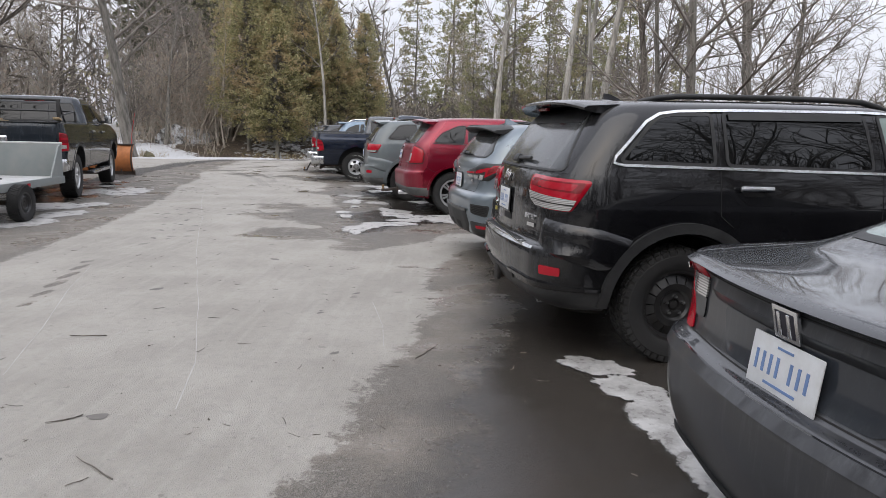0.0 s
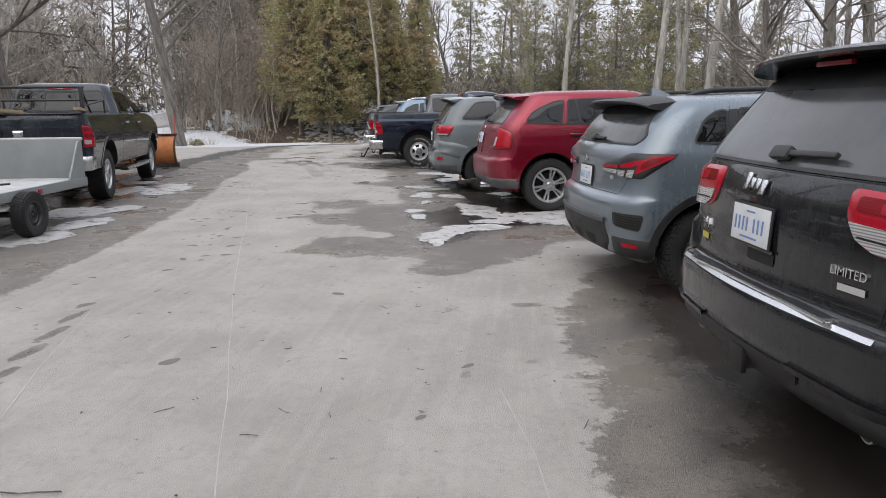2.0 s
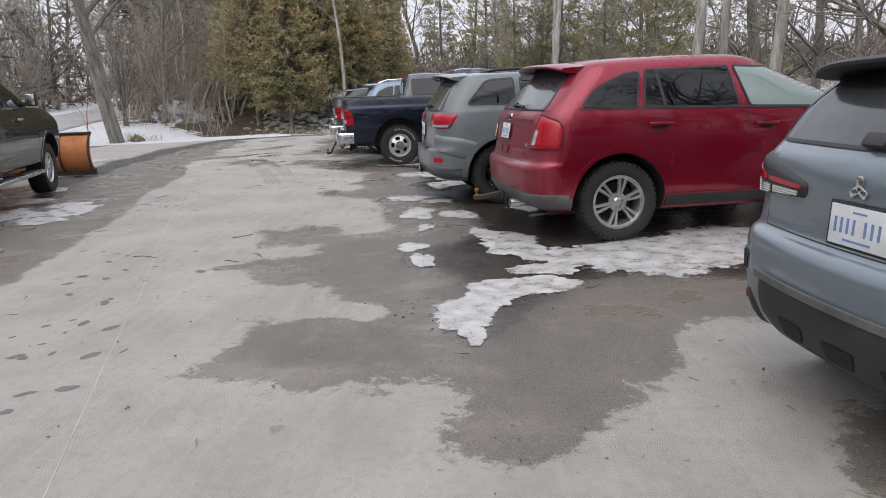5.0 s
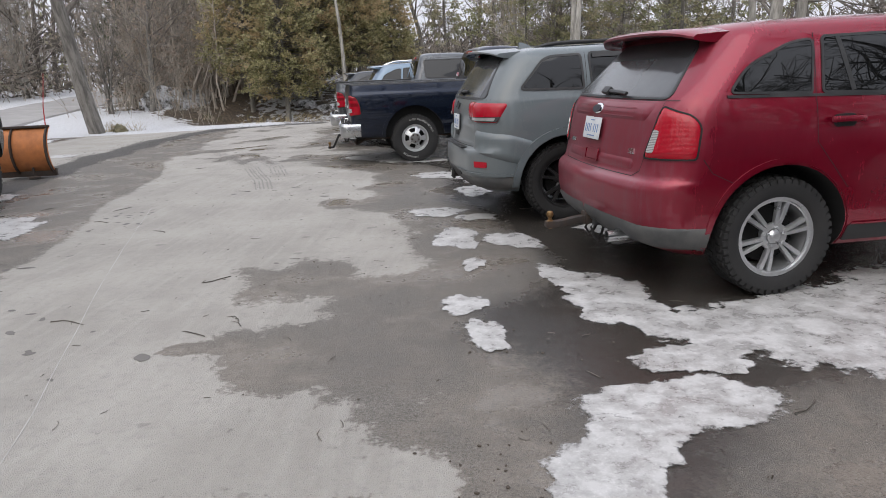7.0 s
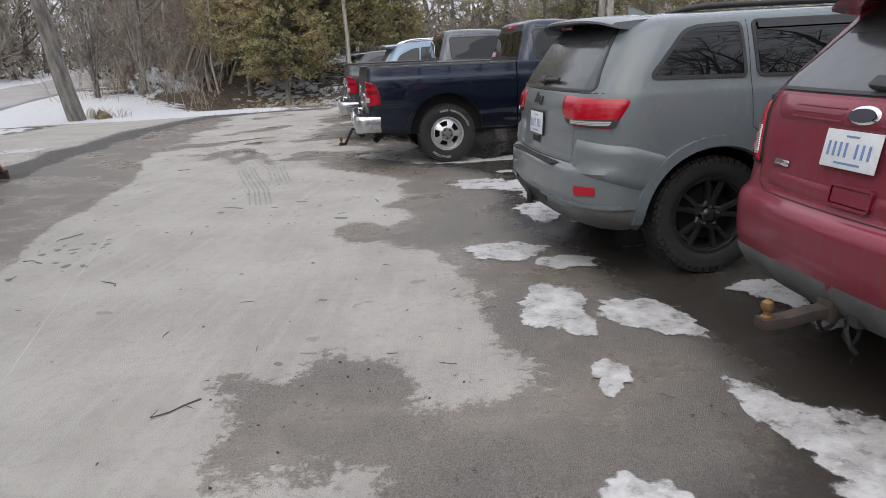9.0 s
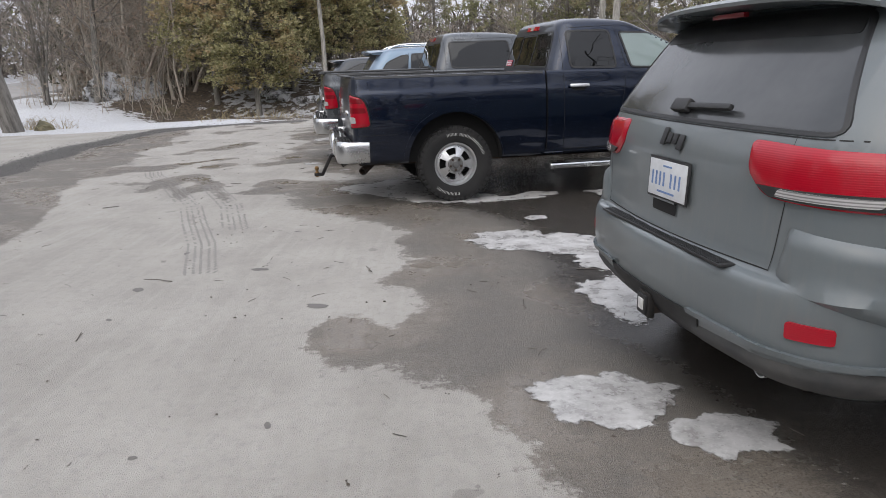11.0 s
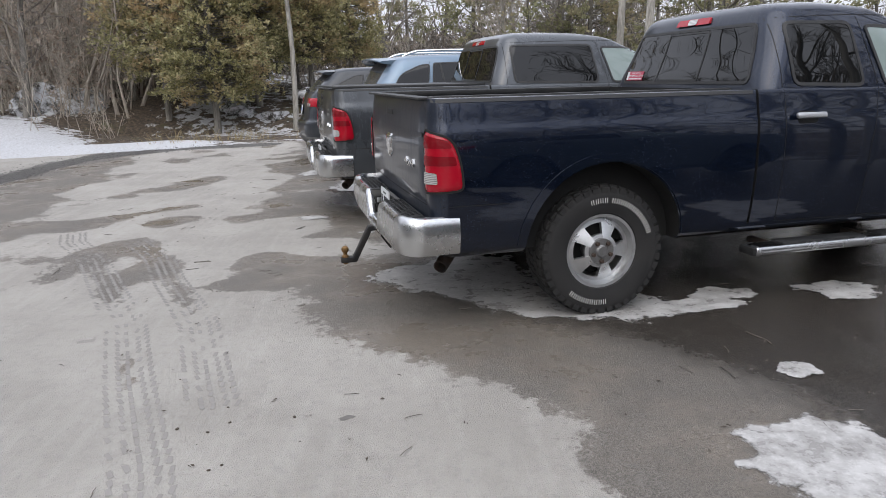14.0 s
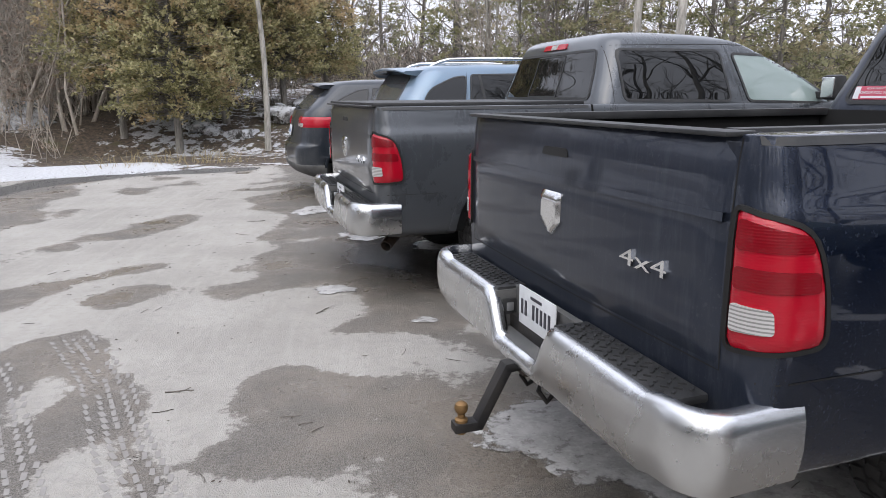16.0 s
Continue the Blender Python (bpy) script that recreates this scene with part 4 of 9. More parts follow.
def leaf_fans(rng, at, way, size, droop, count, spreadv=0.5, narrow=1.0):
    """Flat sprays of narrow leaves at given points, as quads."""
    n = len(at)
    out_v = []
    for _ in range(count):
        d = way + rng.normal(0, spreadv, (n, 3))
        d[:, 2] -= droop
        d /= np.linalg.norm(d, axis=1, keepdims=True)
        s = np.cross(d, rng.normal(0, 1, (n, 3)))
        s /= np.linalg.norm(s, axis=1, keepdims=True)
        ln = size * rng.uniform(0.6, 1.3, (n, 1))
        w = ln * rng.uniform(0.16, 0.30, (n, 1)) * narrow
        p = at + rng.normal(0, size * 0.35, (n, 3))
        out_v.append(np.stack([p, p + d * ln * 0.45 + s * w, p + d * ln, p + d * ln * 0.5 - s * w], 1))
    v = np.concatenate(out_v, 0).reshape(-1, 3)
    f = np.arange(len(v)).reshape(-1, 4)
    return v, f


def conifer_mesh(seed, height, base, low, count, foliage, ragged=0.3, size=0.27):
    """A conifer with tiers of drooping boughs, gaps and an uneven outline."""
    rng = np.random.RandomState(seed)
    st, tr = Sticks(), Sticks()
    pos = np.array([0, 0, -0.4])
    for i in range(8):
        q = np.array([rng.normal(0, 0.03), rng.normal(0, 0.03), -0.4 + (height + 0.3) * (i + 1) / 8])
        tr.add(pos, q, base * 0.055 * (1 - i / 8.2) + 0.01, base * 0.055 * (1 - (i + 1) / 8.2) + 0.01)
        pos = q
    pts, ways = [], []
    lobes = rng.uniform(0, 6.28, 4)
    for k in range(count):
        t = rng.uniform(0, 1) ** 1.15
        z = low + (height - low) * t
        a = rng.uniform(0, 6.28)
        reach = base * min(1.0, 0.62 + t * 3.0) * (1 - t) ** 0.62 * (0.80 + ragged * 0.7 * math.sin(2 * a + lobes[0] + z * 0.5) + 0.14 * math.sin(5 * a + lobes[1] - z * 1.1)) * rng.uniform(0.72, 1.12) + 0.12
        rise = rng.uniform(-0.25, 0.35) * reach
        end = np.array([math.cos(a) * reach, math.sin(a) * reach, z + rise])
        st.add(np.array([0, 0, z]), end, 0.016, 0.004)
        m = max(2, int(reach * 3.2))
        for u in np.linspace(0.55, 1.0, m):
            pts.append(np.array([0, 0, z]) * (1 - u) + end * u + rng.normal(0, 0.06, 3))
            ways.append(np.array([math.cos(a), math.sin(a), 0.35]))
    v, f = leaf_fans(rng, np.array(pts), np.array(ways), size * 0.62, 0.1, 9, 0.75, 1.15)
    v2, f2 = tr.arrays(8)
    v3, f3 = st.arrays(3)
    tv = np.concatenate([v2, v3], 0)
    tf = np.concatenate([f2, f3 + len(v2)], 0)
    return mesh_np("trunk", tv, tf, [BARK_GREY]), mesh_np("crown", v, f, [foliage])


def plant(meshes, x, y, scale, turn, label, category, name, group="", lean=(0, 0), z=None):
    zz = ground_z(x, y) if z is None else z
    m = Matrix.Translation((x, y, zz)) @ Euler((radians(lean[0]), radians(lean[1]), radians(turn))).to_matrix().to_4x4() @ Matrix.Scale(scale, 4)
    t = thing(name, m, label, category, group)
    for key, me in zip(("trunk", "crown"), meshes):
        o = new(key, me)
        o.parent = t
    return t


CEDARS = [conifer_mesh(11, 10.0, 2.5, 1.6, 900, CEDAR_GREEN, 0.2, 0.21), conifer_mesh(12, 11.5, 2.3, 1.8, 900, CEDAR_GREEN, 0.2, 0.21), conifer_mesh(13, 9.0, 2.6, 1.4, 900, CEDAR_GREEN, 0.24, 0.21)]
SPRUCE = [conifer_mesh(21, 13.0, 2.2, 2.0, 260, CEDAR_DARK, 0.4, 0.28), conifer_mesh(22, 10.5, 1.5, 1.6, 190, CEDAR_DARK, 0.4, 0.26)]
BARE = [bare_tree_mesh(31, 13.0, 0.17, 3, 0.75, 0.10), bare_tree_mesh(32, 11.0, 0.14, 3, 0.85, 0.06), bare_tree_mesh(33, 14.0, 0.19, 3, 0.7, 0.12), bare_tree_mesh(34, 12.0, 0.25, 3, 0.95, 0.02, trunk_mat=BARK_DARK)]
POLES = [bare_tree_mesh(41, 16.0, 0.13, 2, 0.7, 0.1, trunk_mat=BARK_PALE, bare=2), bare_tree_mesh(42, 15.0, 0.12, 2, 0.75, 0.08, trunk_mat=BARK_PALE, bare=2)]
BARE_LOW = [bare_tree_mesh(61, 14.0, 0.19, 2, 0.8, 0.08, trunk_mat=BARK_DARK, twig=BARK_DARK), bare_tree_mesh(62, 13.0, 0.17, 2, 0.85, 0.05, trunk_mat=BARK_DARK, twig=BARK_DARK)]
CLUMP = [bare_tree_mesh(51, 7.5, 0.085, 2, 0.7, 0.1, forks=6, twig=TWIG_TAN, trunk_mat=BARK_PALE), bare_tree_mesh(52, 6.5, 0.075, 2, 0.8, 0.06, forks=7, twig=TWIG_TAN, trunk_mat=BARK_PALE), bare_tree_mesh(53, 8.5, 0.10, 2, 0.65, 0.12, forks=5)]

rng = np.random.RandomState(7)
CEDAR_SPOTS = [(-13.6, 46.4, 1.1), (-12.7, 43.6, 0.98), (-10.7, 42.6, 0.95), (-9.6, 45.0, 1.05), (-11.8, 47.5, 1.15), (-7.7, 46.6, 0.85), (-6.2, 48.5, 0.8), (-14.8, 50.0, 1.2), (-9.0, 51.0, 1.05)]
for i, (x, y, s) in enumerate(CEDAR_SPOTS):
    plant(CEDARS[i % 3], x, y, s, rng.uniform(0, 360), "dense olive-green cedar with browned winter foliage behind a snowy ditch", "tree", "cedar_tree", "cedars behind the lot", (rng.normal(0, 1.5), rng.normal(0, 1.5)))
for i, (x, y, s) in enumerate([(-3.6, 60, 0.95), (6.5, 49, 0.9), (7.5, 43, 0.95), (10.0, 47, 1.0), (9.0, 39, 0.85), (-25.5, 76, 1.1), (-17.5, 62, 1.0), (-38, 84, 1.1), (6.4, 37.0, 0.75), (12.5, 41, 0.9), (-18.5, 57, 0.9), (1.0, 44.5, 0.9), (3.4, 44.5, 0.95), (5.2, 42.0, 0.9), (-0.4, 52, 1.0), (-18, 5, 1.0), (-17.5, 10.5, 0.95), (-19.5, 14.5, 1.05), (-18, 18.5, 0.95), (-25, 11, 1.1), (-24, 4, 1.1), (-16.0, 53, 0.9), (-18.8, 55, 0.95), (-14.6, 55.5, 0.9), (-21.5, 57, 0.9)]):
    plant(SPRUCE[i % 2], x, y, s, rng.uniform(0, 360), "dark thin-crowned conifer among bare trees", "tree", "conifer_tree", "conifers in the wood")
# slim pale trunks right behind the parked cars
for i, (x, y, s) in enumerate([(2.93, 20.5, 0.8), (3.75, 21.4, 0.8), (3.62, 18.5, 0.8), (4.85, 26.0, 0.8), (1.75, 33.2, 0.9), (2.1, 36.3, 1.0)]):
    plant(POLES[i % 2], x, y, s, rng.uniform(0, 360), "slim pale-barked bare tree behind the parked vehicles", "tree", "bare_tree", "slim trees behind the cars", (rng.normal(0, 1), rng.normal(0, 1)))
# leaning tree at the snowbank
plant(bare_tree_mesh(71, 13.0, 0.27, 3, 0.95, 0.03, trunk_mat=BARK_GREY, bare=1), -14.6, 32.3, 1.0, 60, "old bare tree with a thick leaning trunk at the snowbank", "tree", "bare_tree", "", (0, -11))
plant(POLES[0], -7.85, 42.6, 0.85, 30, "slim pale bare tree before the cedars", "tree", "bare_tree", "", (0, 5))
BARE_SPOTS = [(-17.6, 43.0, 0.85), (-19, 51.0, 0.95), (-18.6, 48.5, 0.9), (-16.4, 52.0, 1.0), (-18.5, 60.0, 1.0), (-35.0, 62.0, 1.1), (-24.5, 70, 1.0), (-41, 58, 1.1), (-46, 50, 1.1), (-18, 66, 1.0), (-4.6, 54.0, 0.85), (-1.5, 62, 0.9), (0.5, 56.0, 0.85), (3.4, 50.0, 0.85), (-40, 72, 1.1), (-52, 64, 1.1)]
for i, (x, y, s) in enumerate(BARE_SPOTS):
    plant(BARE[i % 4] if y < 61 else BARE_LOW[i % 2], x, y, s, rng.uniform(0, 360), "tall bare winter tree in the wood's edge", "tree", "bare_tree", "bare trees at the wood's edge", (rng.normal(0, 2.5), rng.normal(0, 2.5)))
for i, (x, y, s) in enumerate([(6.1, 22.1, 0.8), (5.5, 16.8, 0.8), (8.0, 30.0, 0.95), (9.5, 24.0, 0.95), (13.0, 28.5, 1.0), (14.5, 20.0, 1.0), (10.5, 15.5, 0.95), (16.0, 12.0, 1.0), (18.0, 31.0, 1.0), (6.5, 39.5, 0.9), (21, 22, 1.1), (15, 38, 1.0)]):
    plant(BARE[(i * 3 + 1) % 4], x, y, s, rng.uniform(0, 360), "bare spreading tree beyond the parked vehicles", "tree", "bare_tree", "bare trees beyond the cars", (rng.normal(0, 2), rng.normal(0, 2)))
# trees on the near side and behind, which show in paint and glass
for i, (x, y, s) in enumerate([(-13.0, 3.0, 1.3), (-12.5, 10.0, 1.35), (-15.2, 16.0, 1.3), (-14.8, 22.5, 1.3), (-21.0, 9.0, 1.4), (-17.0, -3.0, 1.4), (-8.0, -9.0, 1.3), (1.0, -12.0, 1.3), (9.0, -8.0, 1.2), (-24, 17, 1.4), (-5, -20, 1.4), (15, 1, 1.2), (5.0, -7.0, 1.1), (-3.0, -6.5, 1.2), (-10.5, -1.5, 1.2), (-11.5, 6.5, 1.1), (9, -3, 1.1), (12, -5.5, 1.2), (9.5, 2.0, 1.1), (12.5, 6.0, 1.1), (7, -9, 1.2), (15, -9, 1.2), (17, -3, 1.3), (9.5, 8.5, 1.1), (12, 11, 1.2), (8.5, 5.5, 1.0), (15, 14, 1.2)]):
    plant(BARE[i % 3] if x > 8 and y < 7 else BARE_LOW[i % 2], x, y, s, rng.uniform(0, 360), "bare spreading tree beside the lot", "tree", "bare_tree", "bare trees beside the lot", (rng.normal(0, 2), rng.normal(0, 2)))
# many-stemmed clumps of saplings
for i in range(12):
    if i < 4:
        x, y = rng.uniform(-19.8, -14.8), rng.uniform(40.5, 52)
    elif i < 6:
        x, y = rng.uniform(-50, -37), rng.uniform(60, 80)
    else:
        x, y = rng.uniform(-6, 12), rng.uniform(44, 54)
    plant(CLUMP[i % 3], x, y, rng.uniform(0.7, 1.1), rng.uniform(0, 360), "clump of thin bare saplings and brush", "shrub", "sapling_clump", "sapling clumps")

for i in range(10):
    x, y = (rng.uniform(-46, -33), rng.uniform(48, 66)) if i % 4 else (rng.uniform(-19.5, -15), rng.uniform(52, 64))
    plant(CLUMP[i % 3], x, y, rng.uniform(1.4, 1.9), rng.uniform(0, 360), "tall clump of thin bare trunks in the wood", "tree", "bare_tree", "tall bare clumps")

# underbrush along the wood's edge: one tangle of thin stems
st = Sticks()
pts, ways = [], []
for k in range(680):
    zone = rng.uniform()
    if zone < 0.5:
        x, y = rng.uniform(-21, -13.5), rng.uniform(40, 58)
        if zone < 0.22:
            x, y = rng.uniform(-60, -22), rng.uniform(64, 84) - 0.3 * max(0, -36 - rng.uniform(22, 60))
            y = max(y, 66)
            x = x - 10 if -37 < x < -26 else x
    elif zone < 0.75:
        x, y = rng.uniform(-13, -2), rng.uniform(47, 60)
    else:
        x, y = rng.uniform(3.5, 22), rng.uniform(8, 48)
        if x < 6 and y < 20:
            x += 4
    z = ground_z(x, y) - 0.1
    h = rng.uniform(0.9, 3.6)
    p = np.array([x, y, z])
    d = unit(np.array([rng.normal(0, 0.35), rng.normal(0, 0.35), 1.0]))
    for i in range(3):
        d = unit(d + rng.normal(0, 0.16, 3))
        q = p + d * h / 3
        st.add(p, q, 0.016 * (1 - i / 3.5), 0.016 * (1 - (i + 1) / 3.5))
        for _ in range(3):
            e = unit(d + rng.normal(0, 0.6, 3))
            s = q + e * h * rng.uniform(0.12, 0.34)
            st.add(q, s, 0.006, 0.003)
            for _ in range(2):
                st.add(s, s + unit(e + rng.normal(0, 0.6, 3)) * h * 0.12, 0.003, 0.002)
            if rng.uniform() < 0.22:
                pts.append(s)
                ways.append(e)
        p = q
v, f = st.arrays(3)
tagged(new("underbrush", mesh_np("underbrush", v, f, [TWIG_TAN])), "tangle of brown bare underbrush at the wood's edge", "underbrush", kind="stuff")
v, f = leaf_fans(rng, np.array(pts), np.array(ways), 0.09, 0.4, 7, 0.8)
tagged(new("dead_leaves", mesh_np("dead_leaves", v, f, [DEAD_LEAF])), "withered tan leaves still hanging in the underbrush", "leaves", kind="stuff")

# deep wood behind: many far trunks with their fine crowns
st = Sticks()
for k in range(330):
    a = rng.uniform(-1.25, 1.05)
    dist = rng.uniform(66, 105)
    x, y = math.sin(a) * dist - 4, math.cos(a) * dist + 4
    if -8 < x < 6 and rng.uniform() < 0.72:
        continue
    if x > 5 and rng.uniform() < 0.55:
        continue
    h = rng.uniform(8, 15) * (0.72 if x > -6 else 1.0)
    z = ground_z(x, y) - 0.3
    p = np.array([x, y, z])
    d = np.array([rng.normal(0, 0.05), rng.normal(0, 0.05), 1.0])
    r = rng.uniform(0.05, 0.14)
    for i in range(5):
        d = unit(d + rng.normal(0, 0.05, 3))
        q = p + d * h / 5
        st.add(p, q, r * (1 - i / 5.5), r * (1 - (i + 1) / 5.5))
        for _ in range(0 if i == 0 else 5):
            e = unit(d * 0.7 + rng.normal(0, 0.6, 3))
            s0 = p + (q - p) * rng.uniform(0, 1)
            s = s0 + e * h * rng.uniform(0.08, 0.2)
            st.add(s0, s, r * 0.28, 0.012)
            for _ in range(4):
                w0 = s0 + (s - s0) * rng.uniform(0.3, 1)
                st.add(w0, w0 + unit(e + rng.normal(0, 0.7, 3)) * h * rng.uniform(0.04, 0.10), 0.012, 0.006)
        p = q
v, f = st.arrays(3)
tagged(new("far_wood", mesh_np("far_wood", v, f, [TWIG])), "grey-brown far wood of bare trees", "wood", kind="stuff")

# dense brown thicket closing the wood's foot, with some evergreen in it
BROWN_THICKET = leafy("brown_thicket", (0.075, 0.066, 0.056), (0.175, 0.155, 0.13), (0.13, 0.11, 0.088))
for count, material, label, size, narrow, lo in ((12000, BROWN_THICKET, "dense brown thicket of bare branches deep in the wood", 1.5, 0.28, 62), (1800, CEDAR_DARK, "dim evergreen thicket deep in the wood", 0.9, 1.0, 84)):
    pts = []
    for k in range(count):
        a = rng.uniform(-1.5, 1.3)
        dist = rng.uniform(lo, 100)
        x, y = math.sin(a) * dist - 4, math.cos(a) * dist + 4
        if -35 < x < -26 and y < 76:
            continue
        tall = 15.0 if x < -10 else 3.2
        pts.append((x, y, ground_z(x, y) + rng.uniform(0, 1) ** 1.4 * tall * min(1.0, 0.4 + (dist - lo) / 30)))
    pts = np.array(pts)
    v, f = leaf_fans(rng, pts, rng.normal(0, 0.6, pts.shape) + np.array([0, 0, 0.35]), size, 0.0, 5, 0.7, narrow)
    tagged(new("far_thicket", mesh_np("far_thicket", v, f, [material])), label, "wood", kind="stuff")

# evergreens behind the saplings, coloured dark for the shade they stand in
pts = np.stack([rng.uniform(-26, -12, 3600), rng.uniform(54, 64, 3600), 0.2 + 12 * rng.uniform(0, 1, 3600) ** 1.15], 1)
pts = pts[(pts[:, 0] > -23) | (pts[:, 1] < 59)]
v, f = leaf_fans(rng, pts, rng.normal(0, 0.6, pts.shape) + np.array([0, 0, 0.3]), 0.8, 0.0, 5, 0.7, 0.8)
tagged(new("evergreen_thicket", mesh_np("evergreen_thicket", v, f, [SHADE_GREEN])), "evergreen growth behind the bare saplings, deep shade in its colour", "wood", kind="stuff")

# tan thicket with withered leaves on both sides of the side road
st = Sticks()
pts, ways = [], []
for k in range(480):
    if k % 3:
        x, y = rng.uniform(-62, -33), rng.uniform(50, 66)
        y = max(y, 48 + (-33 - x) * -0.25)
        if y < 46 + max(0, (-36 - x)) * -0.3:
            continue
    else:
        x, y = rng.uniform(-19.8, -15.5), rng.uniform(43, 57)
    z = ground_z(x, y) - 0.1
    h = rng.uniform(2.0, 6.5)
    p = np.array([x, y, z])
    d = unit(np.array([rng.normal(0, 0.22), rng.normal(0, 0.22), 1.0]))
    for i in range(4):
        d = unit(d + rng.normal(0, 0.12, 3))
        q = p + d * h / 4
        st.add(p, q, 0.03 * (1 - i / 4.5), 0.03 * (1 - (i + 1) / 4.5))
        for _ in range(4):
            e = unit(d * 0.8 + rng.normal(0, 0.5, 3))
            s = q + e * h * rng.uniform(0.08, 0.25)
            st.add(q, s, 0.010, 0.005)
            for _ in range(2):
                st.add(s, s + unit(e + rng.normal(0, 0.6, 3)) * h * 0.09, 0.005, 0.003)
            if rng.uniform() < 0.42:
                pts.append(s)
                ways.append(e)
        p = q
for k in range(150):
    x, y = rng.uniform(-24.0, -14.0), rng.uniform(43.5, 58)
    if x < -19.5 and y < 50:
        continue
    p = np.array([x, y, ground_z(x, y) - 0.1])
    h = rng.uniform(4.0, 10.0)
    d = unit(np.array([rng.normal(0, 0.16), rng.normal(0, 0.16), 1.0]))
    r = rng.uniform(0.03, 0.07) if k % 4 else rng.uniform(0.09, 0.13)
    for i in range(5):
        d = unit(d + rng.normal(0, 0.17, 3) * np.array([1, 1, 0.4]))
        q = p + d * h / 5
        st.add(p, q, r * (1 - i / 5.5), r * (1 - (i + 1) / 5.5))
        for _ in range(4):
            e = unit(d * 0.8 + rng.normal(0, 0.5, 3))
            s = q + e * h * rng.uniform(0.07, 0.2)
            st.add(q, s, 0.012, 0.006)
            st.add(s, s + unit(e + rng.normal(0, 0.6, 3)) * h * 0.08, 0.006, 0.003)
            if rng.uniform() < 0.55:
                pts.append(s)
                ways.append(e)
        p = q
v, f = st.arrays(3)
tagged(new("tan_thicket", mesh_np("tan_thicket", v, f, [TWIG_TAN])), "dense tan thicket of thin bare stems", "underbrush", kind="stuff")
v, f = leaf_fans(rng, np.array(pts), np.array(ways), 0.16, 0.4, 8, 0.8)
tagged(new("dead_leaves", mesh_np("dead_leaves", v, f, [DEAD_LEAF])), "withered tan leaves hanging in the thicket", "leaves", kind="stuff")

# unseen wood behind and beside the lot's near end, added to darken what paint and glass reflect
st = Sticks()
pts = []
for k in range(170):
    if k % 3:
        x, y = rng.uniform(-32, 42), rng.uniform(-34, -9)
    else:
        x, y = rng.uniform(-46, -25), rng.uniform(-14, 30)
    p = np.array([x, y, ground_z(x, y) - 0.3])
    h, r = rng.uniform(9, 17), rng.uniform(0.07, 0.2)
    d = np.array([rng.normal(0, 0.06), rng.normal(0, 0.06), 1.0])
    for i in range(5):
        d = unit(d + rng.normal(0, 0.06, 3))
        q = p + d * h / 5
        st.add(p, q, r * (1 - i / 5.5), r * (1 - (i + 1) / 5.5))
        for _ in range(1 if i == 0 else 5):
            e = unit(d * 0.6 + rng.normal(0, 0.6, 3))
            s0 = p + (q - p) * rng.uniform(0, 1)
            s = s0 + e * h * rng.uniform(0.1, 0.26)
            st.add(s0, s, r * 0.34, 0.02)
            for _ in range(3):
                w0 = s0 + (s - s0) * rng.uniform(0.3, 1)
                st.add(w0, w0 + unit(e + rng.normal(0, 0.7, 3)) * h * rng.uniform(0.05, 0.13), 0.02, 0.008)
        p = q
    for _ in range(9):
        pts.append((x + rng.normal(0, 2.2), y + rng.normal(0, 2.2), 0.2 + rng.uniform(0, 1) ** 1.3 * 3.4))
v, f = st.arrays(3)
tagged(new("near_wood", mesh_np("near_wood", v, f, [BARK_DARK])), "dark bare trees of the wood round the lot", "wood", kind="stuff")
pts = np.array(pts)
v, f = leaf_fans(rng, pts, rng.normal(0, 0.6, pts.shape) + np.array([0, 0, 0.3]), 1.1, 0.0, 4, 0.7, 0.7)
tagged(new("near_thicket", mesh_np("near_thicket", v, f, [DIM_GREEN])), "unseen evergreen thicket round the lot, dim to darken reflections", "wood", kind="stuff")

# ---- wheels ----
def tyre_bm(r, rim, w, blocks, rows, white=False):
    hw = w / 2
    mid = (r + rim) / 2
    prof = [(rim - 0.01, -hw * 0.72), (rim + 0.012, -hw * 0.92), (mid - 0.02, -hw * 1.03), (mid + 0.025, -hw * 1.04), (r - 0.04, -hw * 0.99), (r - 0.014, -hw * 0.86),
            (r - 0.008, -hw * 0.5), (r - 0.007, 0)]
    prof += [(a, -b) for a, b in prof[-2::-1]]
    bm = lathe(prof, 56)
    pitch = 2 * math.pi / blocks
    for k in range(blocks):
        for j in range(rows):
            y = (-1 + 2 * (j + 0.5) / rows) * hw * 0.84
            a = k * pitch + (0.5 * pitch if j % 2 else 0) + 0.012 * math.sin(7 * k + j)
            m = Matrix.Rotation(-a, 4, "Y") @ Matrix.Translation((r - 0.004, y, 0)) @ Matrix.Rotation(0.25 if j % 2 else -0.2, 4, "X")
            add_box(bm, -0.010, 0.004, -hw * 0.70 / rows, hw * 0.70 / rows, -r * pitch * 0.36, r * pitch * 0.36, m=m)
        for s in (-1, 1):
            m = Matrix.Rotation(-(k + 0.25) * pitch, 4, "Y") @ Matrix.Translation((r - 0.024, s * hw * 0.93, 0))
            add_box(bm, -0.020, 0.012, -0.010, 0.010, -r * pitch * 0.3, r * pitch * 0.3, m=m)
    bmesh.ops.recalc_face_normals(bm, faces=bm.faces)
    return bm


